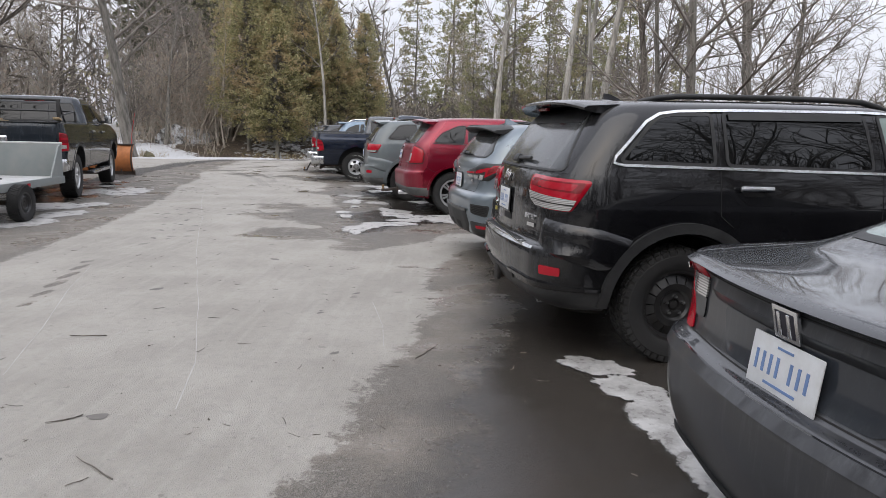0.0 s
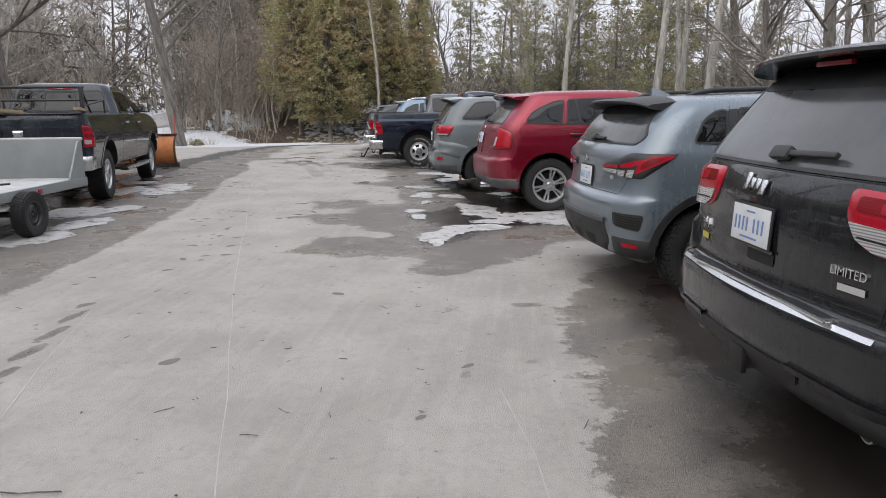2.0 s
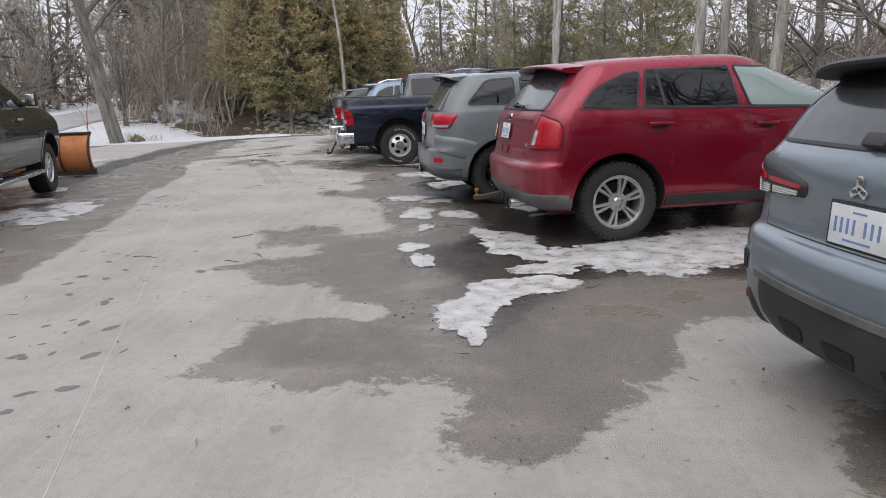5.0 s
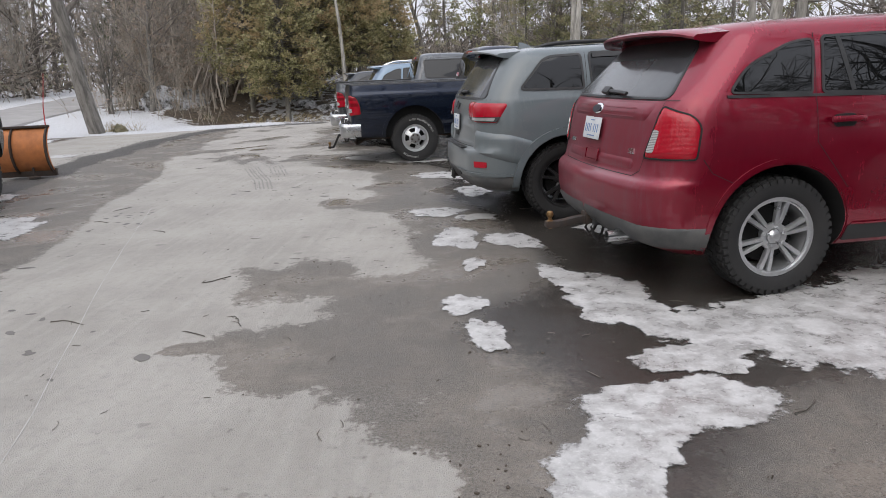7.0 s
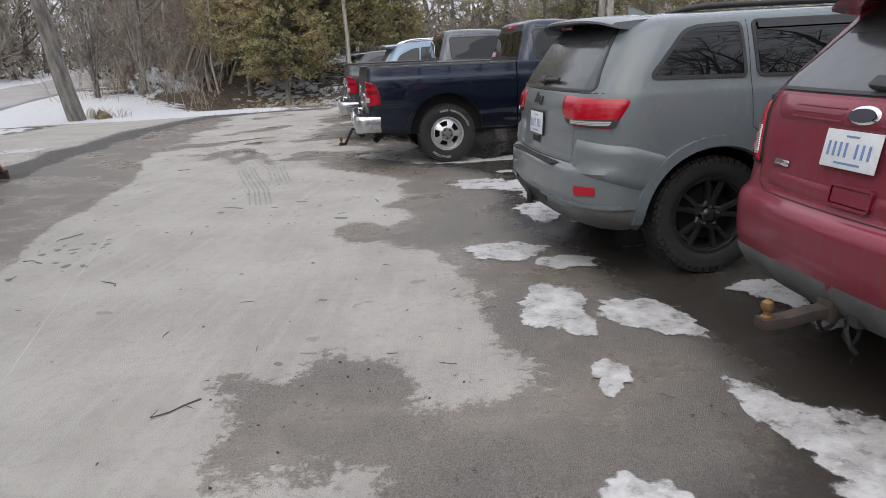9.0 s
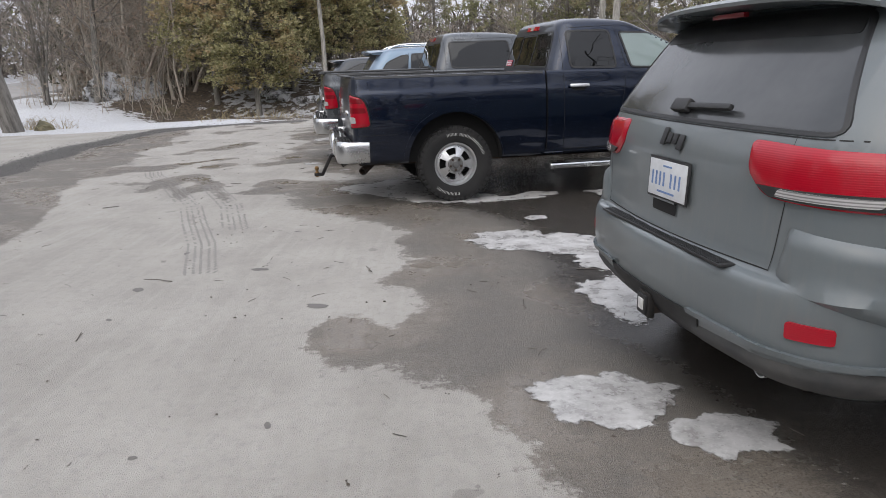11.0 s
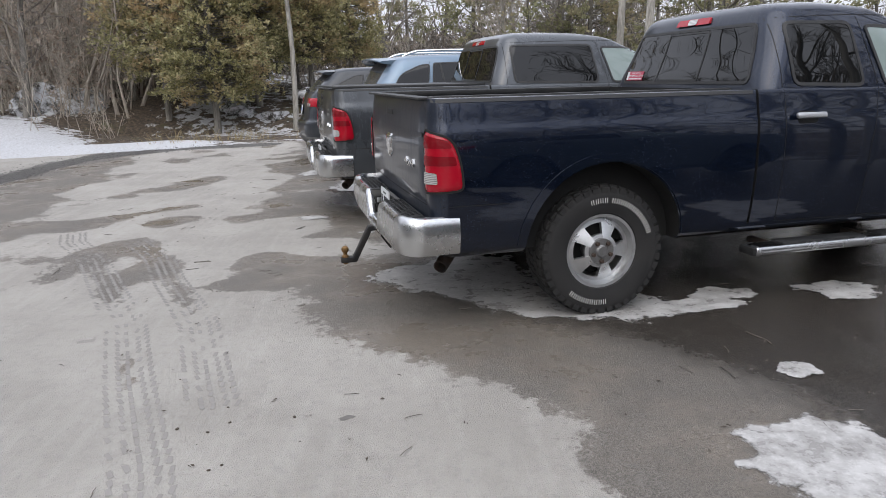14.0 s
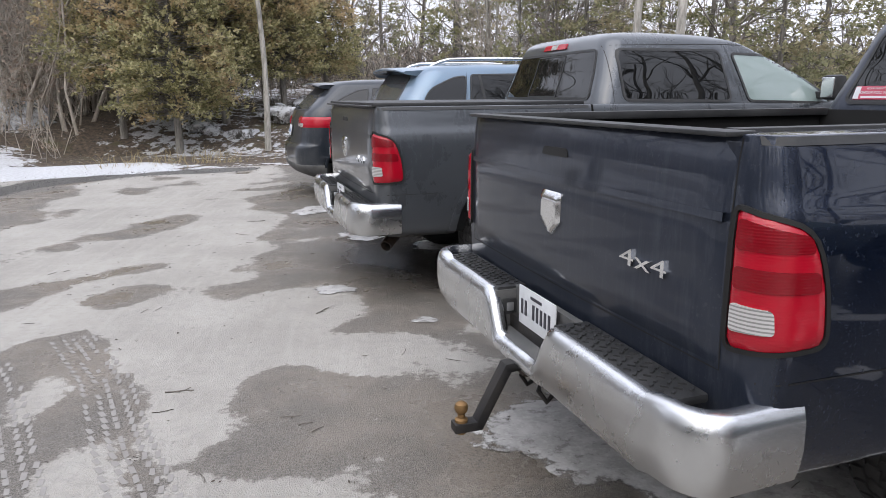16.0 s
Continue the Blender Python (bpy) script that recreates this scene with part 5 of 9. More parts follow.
def sector(bm, r0, r1, a0, a1, y, thick, n=4, y1=None):
    """A plate between two radii and two angles; the outer edge may lie deeper."""
    y1 = y if y1 is None else y1
    vs = []
    for i in range(n + 1):
        a = a0 + (a1 - a0) * i / n
        c, s = math.cos(a), math.sin(a)
        vs.append([bm.verts.new(p) for p in ((r0 * c, y, r0 * s), (r1 * c, y1, r1 * s), (r1 * c, y1 + thick, r1 * s), (r0 * c, y + thick, r0 * s))])
    for p, q in zip(vs, vs[1:]):
        for k in range(4):
            bm.faces.new((p[k], p[(k + 1) % 4], q[(k + 1) % 4], q[k]))
    bm.faces.new(vs[0][::-1])
    bm.faces.new(vs[-1])


def spoke(bm, a, r0, r1, w0, w1, y0, y1, thick, skew=0.0):
    c, s = math.cos(a), math.sin(a)
    out, tan = Vector((c, 0, s)), Vector((-s, 0, c))
    ring = []
    for r, w, y, k in ((r0, w0, y0, 0), ((r0 + r1) / 2, (w0 + w1) / 2, (y0 + y1) / 2 - 0.006, skew / 2), (r1, w1, y1, skew)):
        p = out * r + tan * k
        ring.append([bm.verts.new(v) for v in (p + tan * w / 2 + Vector((0, y + 0.01, 0)), p + tan * w * 0.36 + Vector((0, y, 0)), p - tan * w * 0.36 + Vector((0, y, 0)),
                                               p - tan * w / 2 + Vector((0, y + 0.01, 0)), p - tan * w / 2 + Vector((0, y + thick, 0)), p + tan * w / 2 + Vector((0, y + thick, 0)))])
    for p, q in zip(ring, ring[1:]):
        for k in range(6):
            bm.faces.new((p[k], p[(k + 1) % 6], q[(k + 1) % 6], q[k]))
    bm.faces.new(ring[0][::-1])
    bm.faces.new(ring[-1])


def wheel_kit(style, r, rim, w, blocks=46, rows=4):
    """The meshes of one kind of wheel, its axle along y and its face towards -y."""
    hw = w / 2
    kit = {"r": r}
    bm = tyre_bm(r, rim, w, blocks, rows)
    kit["tyre"] = part("tyre", bm, RUBBER, None, smooth=35)
    barrel = [(rim + 0.012, -hw * 0.80), (rim + 0.006, -hw * 0.86), (rim - 0.012, -hw * 0.84), (rim - 0.02, -hw * 0.70), (rim - 0.035, -hw * 0.4), (rim - 0.04, hw * 0.8), (rim - 0.02, hw * 0.8), (rim - 0.01, -hw * 0.3)]
    bm = lathe(barrel, 48)
    two = math.pi * 2
    face = -hw * 0.62
    nuts, nr = 5, 0.058
    if style == "steel":
        metal = BLACK_RIM
        bmesh.ops.recalc_face_normals(bm, faces=bm.faces)
        dish = lathe([(0.0, face + 0.03), (0.035, face + 0.03), (0.04, face + 0.012), (0.085, face + 0.012), (0.10, face - 0.004), (rim * 0.62, face - 0.008), (rim * 0.62, face + 0.006), (0.0, face + 0.045)], 40, False)
        tmp = bpy.data.meshes.new("tmp")
        dish.to_mesh(tmp)
        dish.free()
        bm.from_mesh(tmp)
        for k in range(16):
            sector(bm, rim * 0.62, rim * 0.82, two * k / 16, two * (k + 0.88) / 16, face - 0.008, 0.006, 3, face + 0.012)
        for k in range(40):
            sector(bm, rim * 0.82, rim * 0.95, two * k / 40, two * (k + 1) / 40, face + 0.012, 0.006, 1, face + 0.02)
    elif style == "truck":
        metal = ALLOY
        for k in range(5):
            a = two * (k + 0.25) / 5
            sector(bm, rim * 0.36, rim * 0.80, a - 0.29, a + 0.29, face - 0.034, 0.03, 5, face + 0.008)
        for k in range(30):
            sector(bm, rim * 0.76, rim * 0.93, two * k / 30, two * (k + 1) / 30, face + 0.006, 0.02, 1, face + 0.016)
            sector(bm, 0.05, rim * 0.47, two * k / 30, two * (k + 1) / 30, face - 0.035, 0.02, 1, face - 0.02)
    elif style == "six":
        metal = ALLOY
        for k in range(6):
            a = two * k / 6 + 0.3
            for s in (-1, 1):
                spoke(bm, a + s * 0.135, 0.07, rim * 0.96, 0.026, 0.034, face - 0.012, face - 0.008, 0.03)
                if s == 1:
                    sector(bm, 0.05, rim * 0.36, a - 0.53, a + 0.53, face - 0.004, 0.02, 3)
        for k in range(36):
            sector(bm, rim * 0.90, rim * 0.99, two * k / 36, two * (k + 1) / 36, face - 0.012, 0.02, 1, face - 0.018)
    elif style == "split":
        metal = BLACK_RIM
        for k in range(5):
            a = two * k / 5 + 0.15
            for s in (-1, 1):
                spoke(bm, a + s * 0.10, 0.06, rim * 0.96, 0.036, 0.034, face - 0.004, face - 0.016, 0.03, 0.030 * s)
            spoke(bm, a, 0.05, rim * 0.45, 0.10, 0.05, face - 0.002, face - 0.004, 0.025)
        for k in range(36):
            sector(bm, rim * 0.90, rim * 0.99, two * k / 36, two * (k + 1) / 36, face - 0.012, 0.02, 1, face - 0.018)
    else:  # plain spoked rim
        metal = ALLOY
        for k in range(7):
            spoke(bm, two * k / 7, 0.05, rim * 0.97, 0.06, 0.085, face - 0.015, face - 0.008, 0.03)
        for k in range(36):
            sector(bm, rim * 0.88, rim * 0.99, two * k / 36, two * (k + 1) / 36, face - 0.010, 0.02, 1, face - 0.018)
    bmesh.ops.recalc_face_normals(bm, faces=bm.faces)
    kit["rim"] = part("rim", bm, metal, None, smooth=35)
    depth = {"steel": 0.030, "truck": -0.052}.get(style, -0.018)
    hub = lathe([(0.0, face + depth - 0.02), (0.024, face + depth - 0.018), (0.03, face + depth), (0.045, face + depth + 0.01), (0.05, hw * 0.7), (0.0, hw * 0.7)], 20, False)
    drum = lathe([(0.0, face + 0.085), (rim * 0.72, face + 0.085), (rim * 0.74, face + 0.10), (rim * 0.74, hw * 0.6), (0.0, hw * 0.6)], 28, False)
    kit["drum"] = part("brake_drum", drum, LINER, None)
    if style == "truck":
        hub = lathe([(0.0, face - 0.050), (0.030, face - 0.050), (0.036, face - 0.042), (0.040, face - 0.038), (0.078, face - 0.038), (0.084, face - 0.030), (0.084, hw * 0.7), (0.0, hw * 0.7)], 28, False)
    kit["hub"] = part("hub", hub, HUB_GREY if style == "truck" else metal if style != "steel" else BLACK_RIM, None)
    nut = lathe([(0.0, -0.018), (0.008, -0.016), (0.011, -0.008), (0.011, 0.03), (0.0, 0.03)], 8, False)
    if style == "truck":
        nut = lathe([(0.0, -0.016), (0.011, -0.015), (0.0145, -0.008), (0.0145, 0.03), (0.0, 0.03)], 6, False)
    kit["nut"] = part("nut", nut, IRON if style == "truck" else CHROME, None)
    kit["nuts"] = [(math.cos(two * k / nuts + 0.3) * nr, face + depth + 0.0, math.sin(two * k / nuts + 0.3) * nr) for k in range(nuts)]
    if style == "steel":
        kit["nuts"] = [(px, face - 0.004, pz) for px, _, pz in kit["nuts"]]
    if style == "truck":
        kit["nuts"] = [(math.cos(two * k / 5) * 0.060, face - 0.040, math.sin(two * k / 5) * 0.060) for k in range(5)]
        bm = bmesh.new()
        # raised white lettering on the sidewall, kept as plain bars
        for a0, count in ((radians(40), 16), (radians(250), 9)):
            for k in range(count):
                a = a0 + k * 0.095 + (0.06 if k > 11 else 0)
                rr = (r + rim) / 2 + 0.003
                m = Matrix.Rotation(-a, 4, "Y") @ Matrix.Translation((rr, -hw * 1.045, 0))
                add_box(bm, -0.015, 0.015, -0.002, 0.004, -0.009, -0.005, m=m)
                add_box(bm, -0.015, 0.015, -0.002, 0.004, 0.005, 0.009, m=m)
        kit["bars"] = part("sidewall_marking", bm, WHITE_MARK, None)
    for key in ("tyre", "rim", "hub", "nut", "bars", "drum"):
        if key in kit:
            ob = kit[key]
            kit[key] = ob.data
            bpy.data.objects.remove(ob)
    return kit


def put_wheels(car, kit, half, base, spin=0.0):
    for x in (0.0, base):
        for side in (-1, 1):
            hub = new("wheel", kit["hub"])
            hub.parent = car
            hub.matrix_basis = pose(x, side * half, kit["r"], 0, spin + 40 * x * side, 0 if side < 0 else 180)
            for key, name in (("tyre", "tyre"), ("rim", "rim"), ("drum", "brake_drum")):
                o = new(name, kit[key])
                o.parent = hub
            for p in kit["nuts"]:
                o = new("lug_nut", kit["nut"])
                o.parent = hub
                o.matrix_basis = Matrix.Translation(p)
            if "bars" in kit:
                o = new("sidewall_marking", kit["bars"])
                o.parent = hub
                o["label"] = "raised white sidewall lettering"


# ---- vehicle parts ----
def facing(sk, a, z, view, off=0.0):
    """A frame on the body: x to the right as one looks at it, y up, z outward."""
    p, d, n = sk.at(a, z, view, off)
    n = n if n.dot(d) < 0 else -n
    y = (Vector((0, 0, 1)) - n * n.z).normalized()
    x = y.cross(n)
    return Matrix.Translation(p) @ Matrix((x, y, n)).transposed().to_4x4()


def body_of(car, rows, material, wheels, radius, width, lift=0.0, dz=None, extra=(), sub=4, deep=0.9):
    ob = part("body", shell(rows, sub, dz), [material, LINER], car)
    cutters = []
    for x in wheels:
        for s in (-1, 1):
            bm = bmesh.new()
            bmesh.ops.create_cone(bm, cap_ends=True, segments=40, radius1=radius, radius2=radius, depth=deep, matrix=pose(x, s * (width / 2 + 0.1), 0.38 + lift, 90))
            c = part("cutter", bm, [LINER, LINER], car, smooth=0)
            cutters.append(c)
    for bm in extra:
        cutters.append(part("cutter", bm, [LINER, LINER], car, smooth=0))
    for c in cutters:
        for p in c.data.polygons:
            p.material_index = 1
    cut(ob, cutters)
    return ob


def window(car, sk, poly, view, material=None, name="window", label="", frame=0.018, rim=None):
    ob = part(name, sk.patch(poly, view, 0.004, 0.01), material or GLASS, car, label)
    if frame:
        part("window_frame", sk.strip(poly, view, frame, 0.007, 0.012, True), rim or PLASTIC, ob)
    return ob


def gaps(car, sk, lines):
    for view, line in lines:
        part("panel_gap", sk.strip(line, view, 0.0045, 0.0015), SEAM, car)


def plate(car, sk, a, z, ink, view="rear", off=0.006, holder=True):
    m = facing(sk, a, z, view, off)
    if holder:
        part("plate_holder", boxed(-0.165, 0.165, -0.085, 0.088, 0, 0.008, 0.006, m), PLASTIC, car)
    ob = part("licence_plate", boxed(-0.152, 0.152, -0.076, 0.076, 0.006, 0.012, 0.004, m), PLATE, car, "white plate with plain bars for its writing")
    bm = bmesh.new()
    for i, x in enumerate((-0.118, -0.086, -0.054, -0.022, 0.036, 0.070, 0.104)):
        add_box(bm, x - 0.006, x + 0.006, -0.030, 0.028, 0.010, 0.0135, m=m)
    add_box(bm, -0.035, 0.035, 0.050, 0.057, 0.010, 0.0135, m=m)
    add_box(bm, -0.07, 0.07, -0.058, -0.050, 0.010, 0.0135, m=m)
    part("bars", bm, ink, ob)


def handle(car, sk, x, z, material, view="right"):
    m = facing(sk, x, z, view, 0.012)
    part("door_handle", boxed(-0.11, 0.11, -0.019, 0.019, 0.012, 0.036, 0.013, m), material, car)
    # flat near-black patch stands in for the shade behind the grip
    part("handle_recess_shade", sk.patch(rounded([(x - 0.075, z - 0.045), (x + 0.075, z - 0.045), (x + 0.075, z + 0.03), (x - 0.075, z + 0.03)], 0.03), view, 0.002, 0.0), SEAM, car)


def flare(car, sk, x, r, material, width=0.06, off=0.014, lift=0.0, a0=-12, a1=192):
    for view in ("right", "left"):
        line = [(x + (r + 0.012 + width / 2) * math.cos(radians(a)), 0.38 + lift + (r + 0.012 + width / 2) * math.sin(radians(a))) for a in range(a0, a1 + 1, 6)]
        part("wheel_arch_trim", sk.strip(line, view, width, off, 0.03), material, car)


def wiper(car, sk, a, z, length, tilt=-4, side=1):
    m = facing(sk, a, z, "rear", 0.014) @ pose(0, 0, 0, 0, 0, tilt)
    bm = boxed(-0.05, length, -0.012, 0.012, 0.0, 0.022, 0.007, m)
    add_box(bm, -0.06, 0.06, -0.028, 0.028, -0.004, 0.030, 0.012, m)
    part("rear_wiper", bm, PLASTIC, car)


def spoiler(car, x0, x1, half, z, drop, material, thick=0.035):
    """A roof-edge wing: x0 its rear lip, x1 where it meets the roof."""
    bm = bmesh.new()
    rows = []
    n = 20
    for i in range(n + 1):
        u = -1 + 2 * i / n
        y = u * half
        b = 0.10 * u ** 4 + 0.02 * u * u
        zz = z - 0.02 * u * u - 0.03 * u ** 6
        xr = x0 + b
        rows.append([bm.verts.new(p) for p in ((xr, y, zz - drop), (xr - 0.004, y, zz - drop + thick * 0.5), (xr + 0.02, y, zz - drop + thick), (x1, y, zz + 0.012), (x1 + 0.05, y, zz - 0.03), (x1, y, zz - 0.06), (xr + 0.05, y, zz - drop - 0.012))])
    for p, q in zip(rows, rows[1:]):
        for k in range(7):
            bm.faces.new((p[k], p[(k + 1) % 7], q[(k + 1) % 7], q[k]))
    bm.faces.new(rows[0][::-1])
    bm.faces.new(rows[-1])
    bmesh.ops.recalc_face_normals(bm, faces=bm.faces)
    return part("spoiler", bm, material, car)


def roof_rail(car, sk, x0, x1, y, material, high=0.045):
    for s in (-1, 1):
        pts = []
        n = 14
        for i in range(n + 1):
            x = x0 + (x1 - x0) * i / n
            p = sk.at(x, s * y, "top")[0]
            lift = high * min(1, min(i, n - i) / 1.6)
            pts.append((p.x, p.y, p.z + lift - 0.004))
        bm = tube(pts, [0.012] + [0.019] * (n - 1) + [0.012], 10)
        part("roof_rail", bm, material, car)


def fin(car, sk, x, material):
    p = sk.at(x, 0.0, "top")[0]
    bm = bmesh.new()
    a = [bm.verts.new((p.x + dx, dy, p.z + dz - 0.006)) for dx, dy, dz in ((-0.06, -0.03, 0), (-0.06, 0.03, 0), (0.13, 0.025, 0), (0.13, -0.025, 0), (-0.055, -0.006, 0.07), (-0.055, 0.006, 0.07), (-0.01, 0.006, 0.065), (-0.01, -0.006, 0.065))]
    for f in ((0, 1, 5, 4), (1, 2, 6, 5), (2, 3, 7, 6), (3, 0, 4, 7), (4, 5, 6, 7)):
        bm.faces.new([a[i] for i in f])
    bmesh.ops.recalc_face_normals(bm, faces=bm.faces)
    part("antenna_fin", bm, material, car)


def exhaust(car, x, y, z, r=0.035, tilt=8, material=None, out=0, down=0):
    bm = lathe([(r, -0.12), (r, 0.10), (r - 0.005, 0.10), (r - 0.005, -0.12)], 20)
    m = pose(x, y, z, -down, tilt, 90 + out)
    for v in bm.verts:
        v.co = m @ v.co
    part("exhaust_pipe", bm, material or CHROME, car)


def ball_hitch(car, x, z, drop, ball, metal=None, length=0.30, thick=1.0):
    """A receiver tube with a bent draw bar and a ball on its end."""
    bm = boxed(x - 0.02, x + 0.25, -0.035, 0.035, z - 0.035, z + 0.035, 0.006)
    add_box(bm, x - 0.045, x - 0.01, -0.045, 0.045, z - 0.045, z + 0.045, 0.008)
    hitch = part("hitch", bm, IRON, car, "rusty receiver with a draw bar")
    pts = [(x, 0, z), (x - length * 0.35, 0, z - 0.01), (x - length * 0.75, 0, z - drop), (x - length * 1.05, 0, z - drop)]
    bm = bmesh.new()
    for p, q in zip(pts, pts[1:]):
        p, q = Vector(p), Vector(q)
        d = q - p
        m = Matrix.Translation((p + q) / 2) @ d.to_track_quat("X", "Z").to_matrix().to_4x4()
        add_box(bm, -d.length / 2 - 0.012, d.length / 2 + 0.012, -0.027 * thick, 0.027 * thick, -0.018 * thick, 0.018 * thick, 0.005, m)
    part("draw_bar", bm, metal or IRON, hitch)
    e = pts[-1]
    bm = bmesh.new()
    prof = [(0.0, -0.03), (0.016, -0.03), (0.016, 0.016), (0.024, 0.018), (0.024, 0.028), (0.014, 0.034), (0.014, 0.05), (0.022, 0.058), (0.026, 0.072), (0.022, 0.088), (0.012, 0.095), (0.0, 0.096)]
    bm = lathe(prof, 18, False)
    for v in bm.verts:
        v.co = Vector((e[0] + v.co.x + 0.02, v.co.z, e[2] + v.co.y))
    part("tow_ball", bm, ball, hitch, "corroded tow ball")
    for s in (-1, 1):
        part("chain_loop", tube([(x + 0.02, s * 0.055, z - 0.03), (x + 0.0, s * 0.075, z - 0.09), (x + 0.03, s * 0.085, z - 0.135), (x + 0.065, s * 0.075, z - 0.11), (x + 0.09, s * 0.06, z - 0.05)], 0.010, 8), BLACK_STEEL, hitch)


def place(cx, cy, heading, width):
    """The pose of a vehicle whose rear right tyre's outer face stands at cx, cy."""
    return pose(cx, cy, 0, 0, 0, heading) @ pose(0, width / 2 - 0.03, 0)


KIT_STEEL = wheel_kit("steel", 0.372, 0.225, 0.24, 44, 4)
KIT_STEEL_SMALL = wheel_kit("steel", 0.345, 0.212, 0.22, 46, 4)
KIT_SIX = wheel_kit("six", 0.372, 0.245, 0.24, 44, 4)
KIT_SPLIT = wheel_kit("split", 0.385, 0.250, 0.26, 46, 4)
KIT_TRUCK = wheel_kit("truck", 0.405, 0.226, 0.27, 40, 4)
KIT_PLAIN = wheel_kit("plain", 0.36, 0.235, 0.23, 40, 3)
KIT_CHROME = wheel_kit("plain", 0.42, 0.250, 0.27, 40, 4)


def tail_lamp(car, sk, outline, view, bulge=0.016, label="red tail lamp", base=None):
    return part("tail_lamp", sk.patch(outline, view, bulge, 0.03, 0.025, 0.025, 0.003), base or RED_LENS, car, label)


def lens(sk, lamp, poly, view, material, off, label=""):
    part("lens", sk.patch(poly, view, off, 0.006, 0.025), material, lamp, label)


def mirror_lr(points, s):
    return [(a * s, z) for a, z in points]


# ---- large SUV with a stepped bumper ----
def big_suv(label, at, heading, material, kit, trim, black, extra):
    car = thing("sport_utility_vehicle", place(*at, heading, 1.94), label, "SUV", "parked vehicles")
    rows = [(0.31, -0.76, 3.55, 0.84, 0.26, 0.25, 0.08, 0.15), (0.37, -0.88, 3.68, 0.90, 0.32, 0.30, 0.10, 0.2), (0.46, -0.945, 3.76, 0.940, 0.35, 0.3, 0.12, 0.25),
            (0.56, -0.97, 3.80, 0.952, 0.36, 0.3, 0.13, 0.25), (0.66, -0.97, 3.82, 0.957, 0.36, 0.3, 0.13, 0.25), (0.715, -0.955, 3.82, 0.960, 0.36, 0.3, 0.13, 0.25),
            (0.735, -0.905, 3.81, 0.962, 0.34, 0.3, 0.12, 0.25), (0.80, -0.890, 3.81, 0.966, 0.34, 0.3, 0.12, 0.25), (0.95, -0.885, 3.80, 0.970, 0.34, 0.3, 0.12, 0.25),
            (1.08, -0.875, 3.68, 0.960, 0.34, 0.3, 0.11, 0.25), (1.16, -0.85, 2.95, 0.948, 0.33, 0.3, 0.10, 0.25), (1.22, -0.815, 2.55, 0.930, 0.31, 0.3, 0.09, 0.2),
            (1.40, -0.69, 2.18, 0.880, 0.28, 0.3, 0.08, 0.2), (1.55, -0.57, 1.85, 0.820, 0.26, 0.3, 0.07, 0.15), (1.605, -0.49, 1.62, 0.765, 0.24, 0.3, 0.06, 0.15),
            (1.632, -0.42, 1.50, 0.66, 0.24, 0.3, 0.06, 0.1), (1.645, -0.25, 1.2, 0.42, 0.2, 0.2, 0.05, 0.1)]

    def crown(x, z):
        return max(0.0, min(1.0, (z - 1.25) / 0.4)) * 0.025 * (1 - ((x - 0.9) / 1.5) ** 2)

    ob = body_of(car, rows, material, (0.0, 2.915), 0.452, 1.94, 0.0, crown)
    sk = Skin(ob, -0.92, 0.965, 0.35)
    # rear glass, its black head and the wing
    g = window(car, sk, rounded([(-0.80, 1.20), (0.80, 1.20), (0.62, 1.565), (-0.62, 1.565)], 0.05), "rear", GLASS_REAR, "rear_window", "dusty tinted rear window, greyed as by reflected sky", 0.014)
    part("window_head", sk.patch(rounded([(-0.63, 1.50), (0.63, 1.50), (0.58, 1.59), (-0.58, 1.59)], 0.02), "rear", 0.007, 0.01), PLASTIC, g)
    spoiler(car, -0.72, -0.38, 0.71, 1.652, 0.03, material, 0.028)
    part("brake_light", boxed(-0.665, -0.64, -0.11, 0.11, 1.582, 1.602, 0.006), DARK_RED, car)
    wiper(car, sk, -0.02, 1.245, 0.34, 2)
    # lamps
    for s in (-1, 1):
        box4 = mirror_lr(rounded([(0.50, 1.06), (0.58, 0.985), (1.06, 0.975), (1.18, 1.15), (0.48, 1.165)], [0.02, 0.05, 0.03, 0.04, 0.03]), s)
        low = mirror_lr(rounded([(0.55, 1.030), (0.62, 0.992), (1.06, 0.985), (1.10, 1.035), (0.88, 1.030)], 0.015), s)
        if not black:
            box4 = mirror_lr(rounded([(0.45, 1.075), (0.50, 1.00), (0.58, 0.965), (1.00, 0.955), (1.14, 1.15), (0.44, 1.165)], [0.02, 0.03, 0.05, 0.03, 0.04, 0.03]), s)
            low = mirror_lr(rounded([(0.475, 1.068), (0.52, 1.005), (0.60, 0.972), (0.99, 0.963), (1.035, 1.035), (0.80, 1.045)], 0.015), s)
        lamp = tail_lamp(car, sk, box4, "wrap", 0.016, "red and clear tail lamp")
        if not black:
            lens(sk, lamp, mirror_lr(rounded([(0.50, 1.095), (1.05, 1.07), (1.09, 1.135), (0.50, 1.145)], 0.015), s), "wrap", DARK_RED, 0.018)
            lens(sk, lamp, mirror_lr(rounded([(0.60, 1.098), (1.0, 1.085), (1.04, 1.125), (0.60, 1.135)], 0.012), s), "wrap", RED_LENS, 0.0195)
        lens(sk, lamp, low, "wrap", CLEAR_LENS if not black else PLASTIC, 0.020, "clear lower lens" if not black else "smoked lower lens")
        if black:
            lens(sk, lamp, mirror_lr(rounded([(0.66, 0.998), (1.03, 0.995), (1.05, 1.022), (0.68, 1.024)], 0.012), s), "wrap", CLEAR_LENS, 0.024, "clear lens")
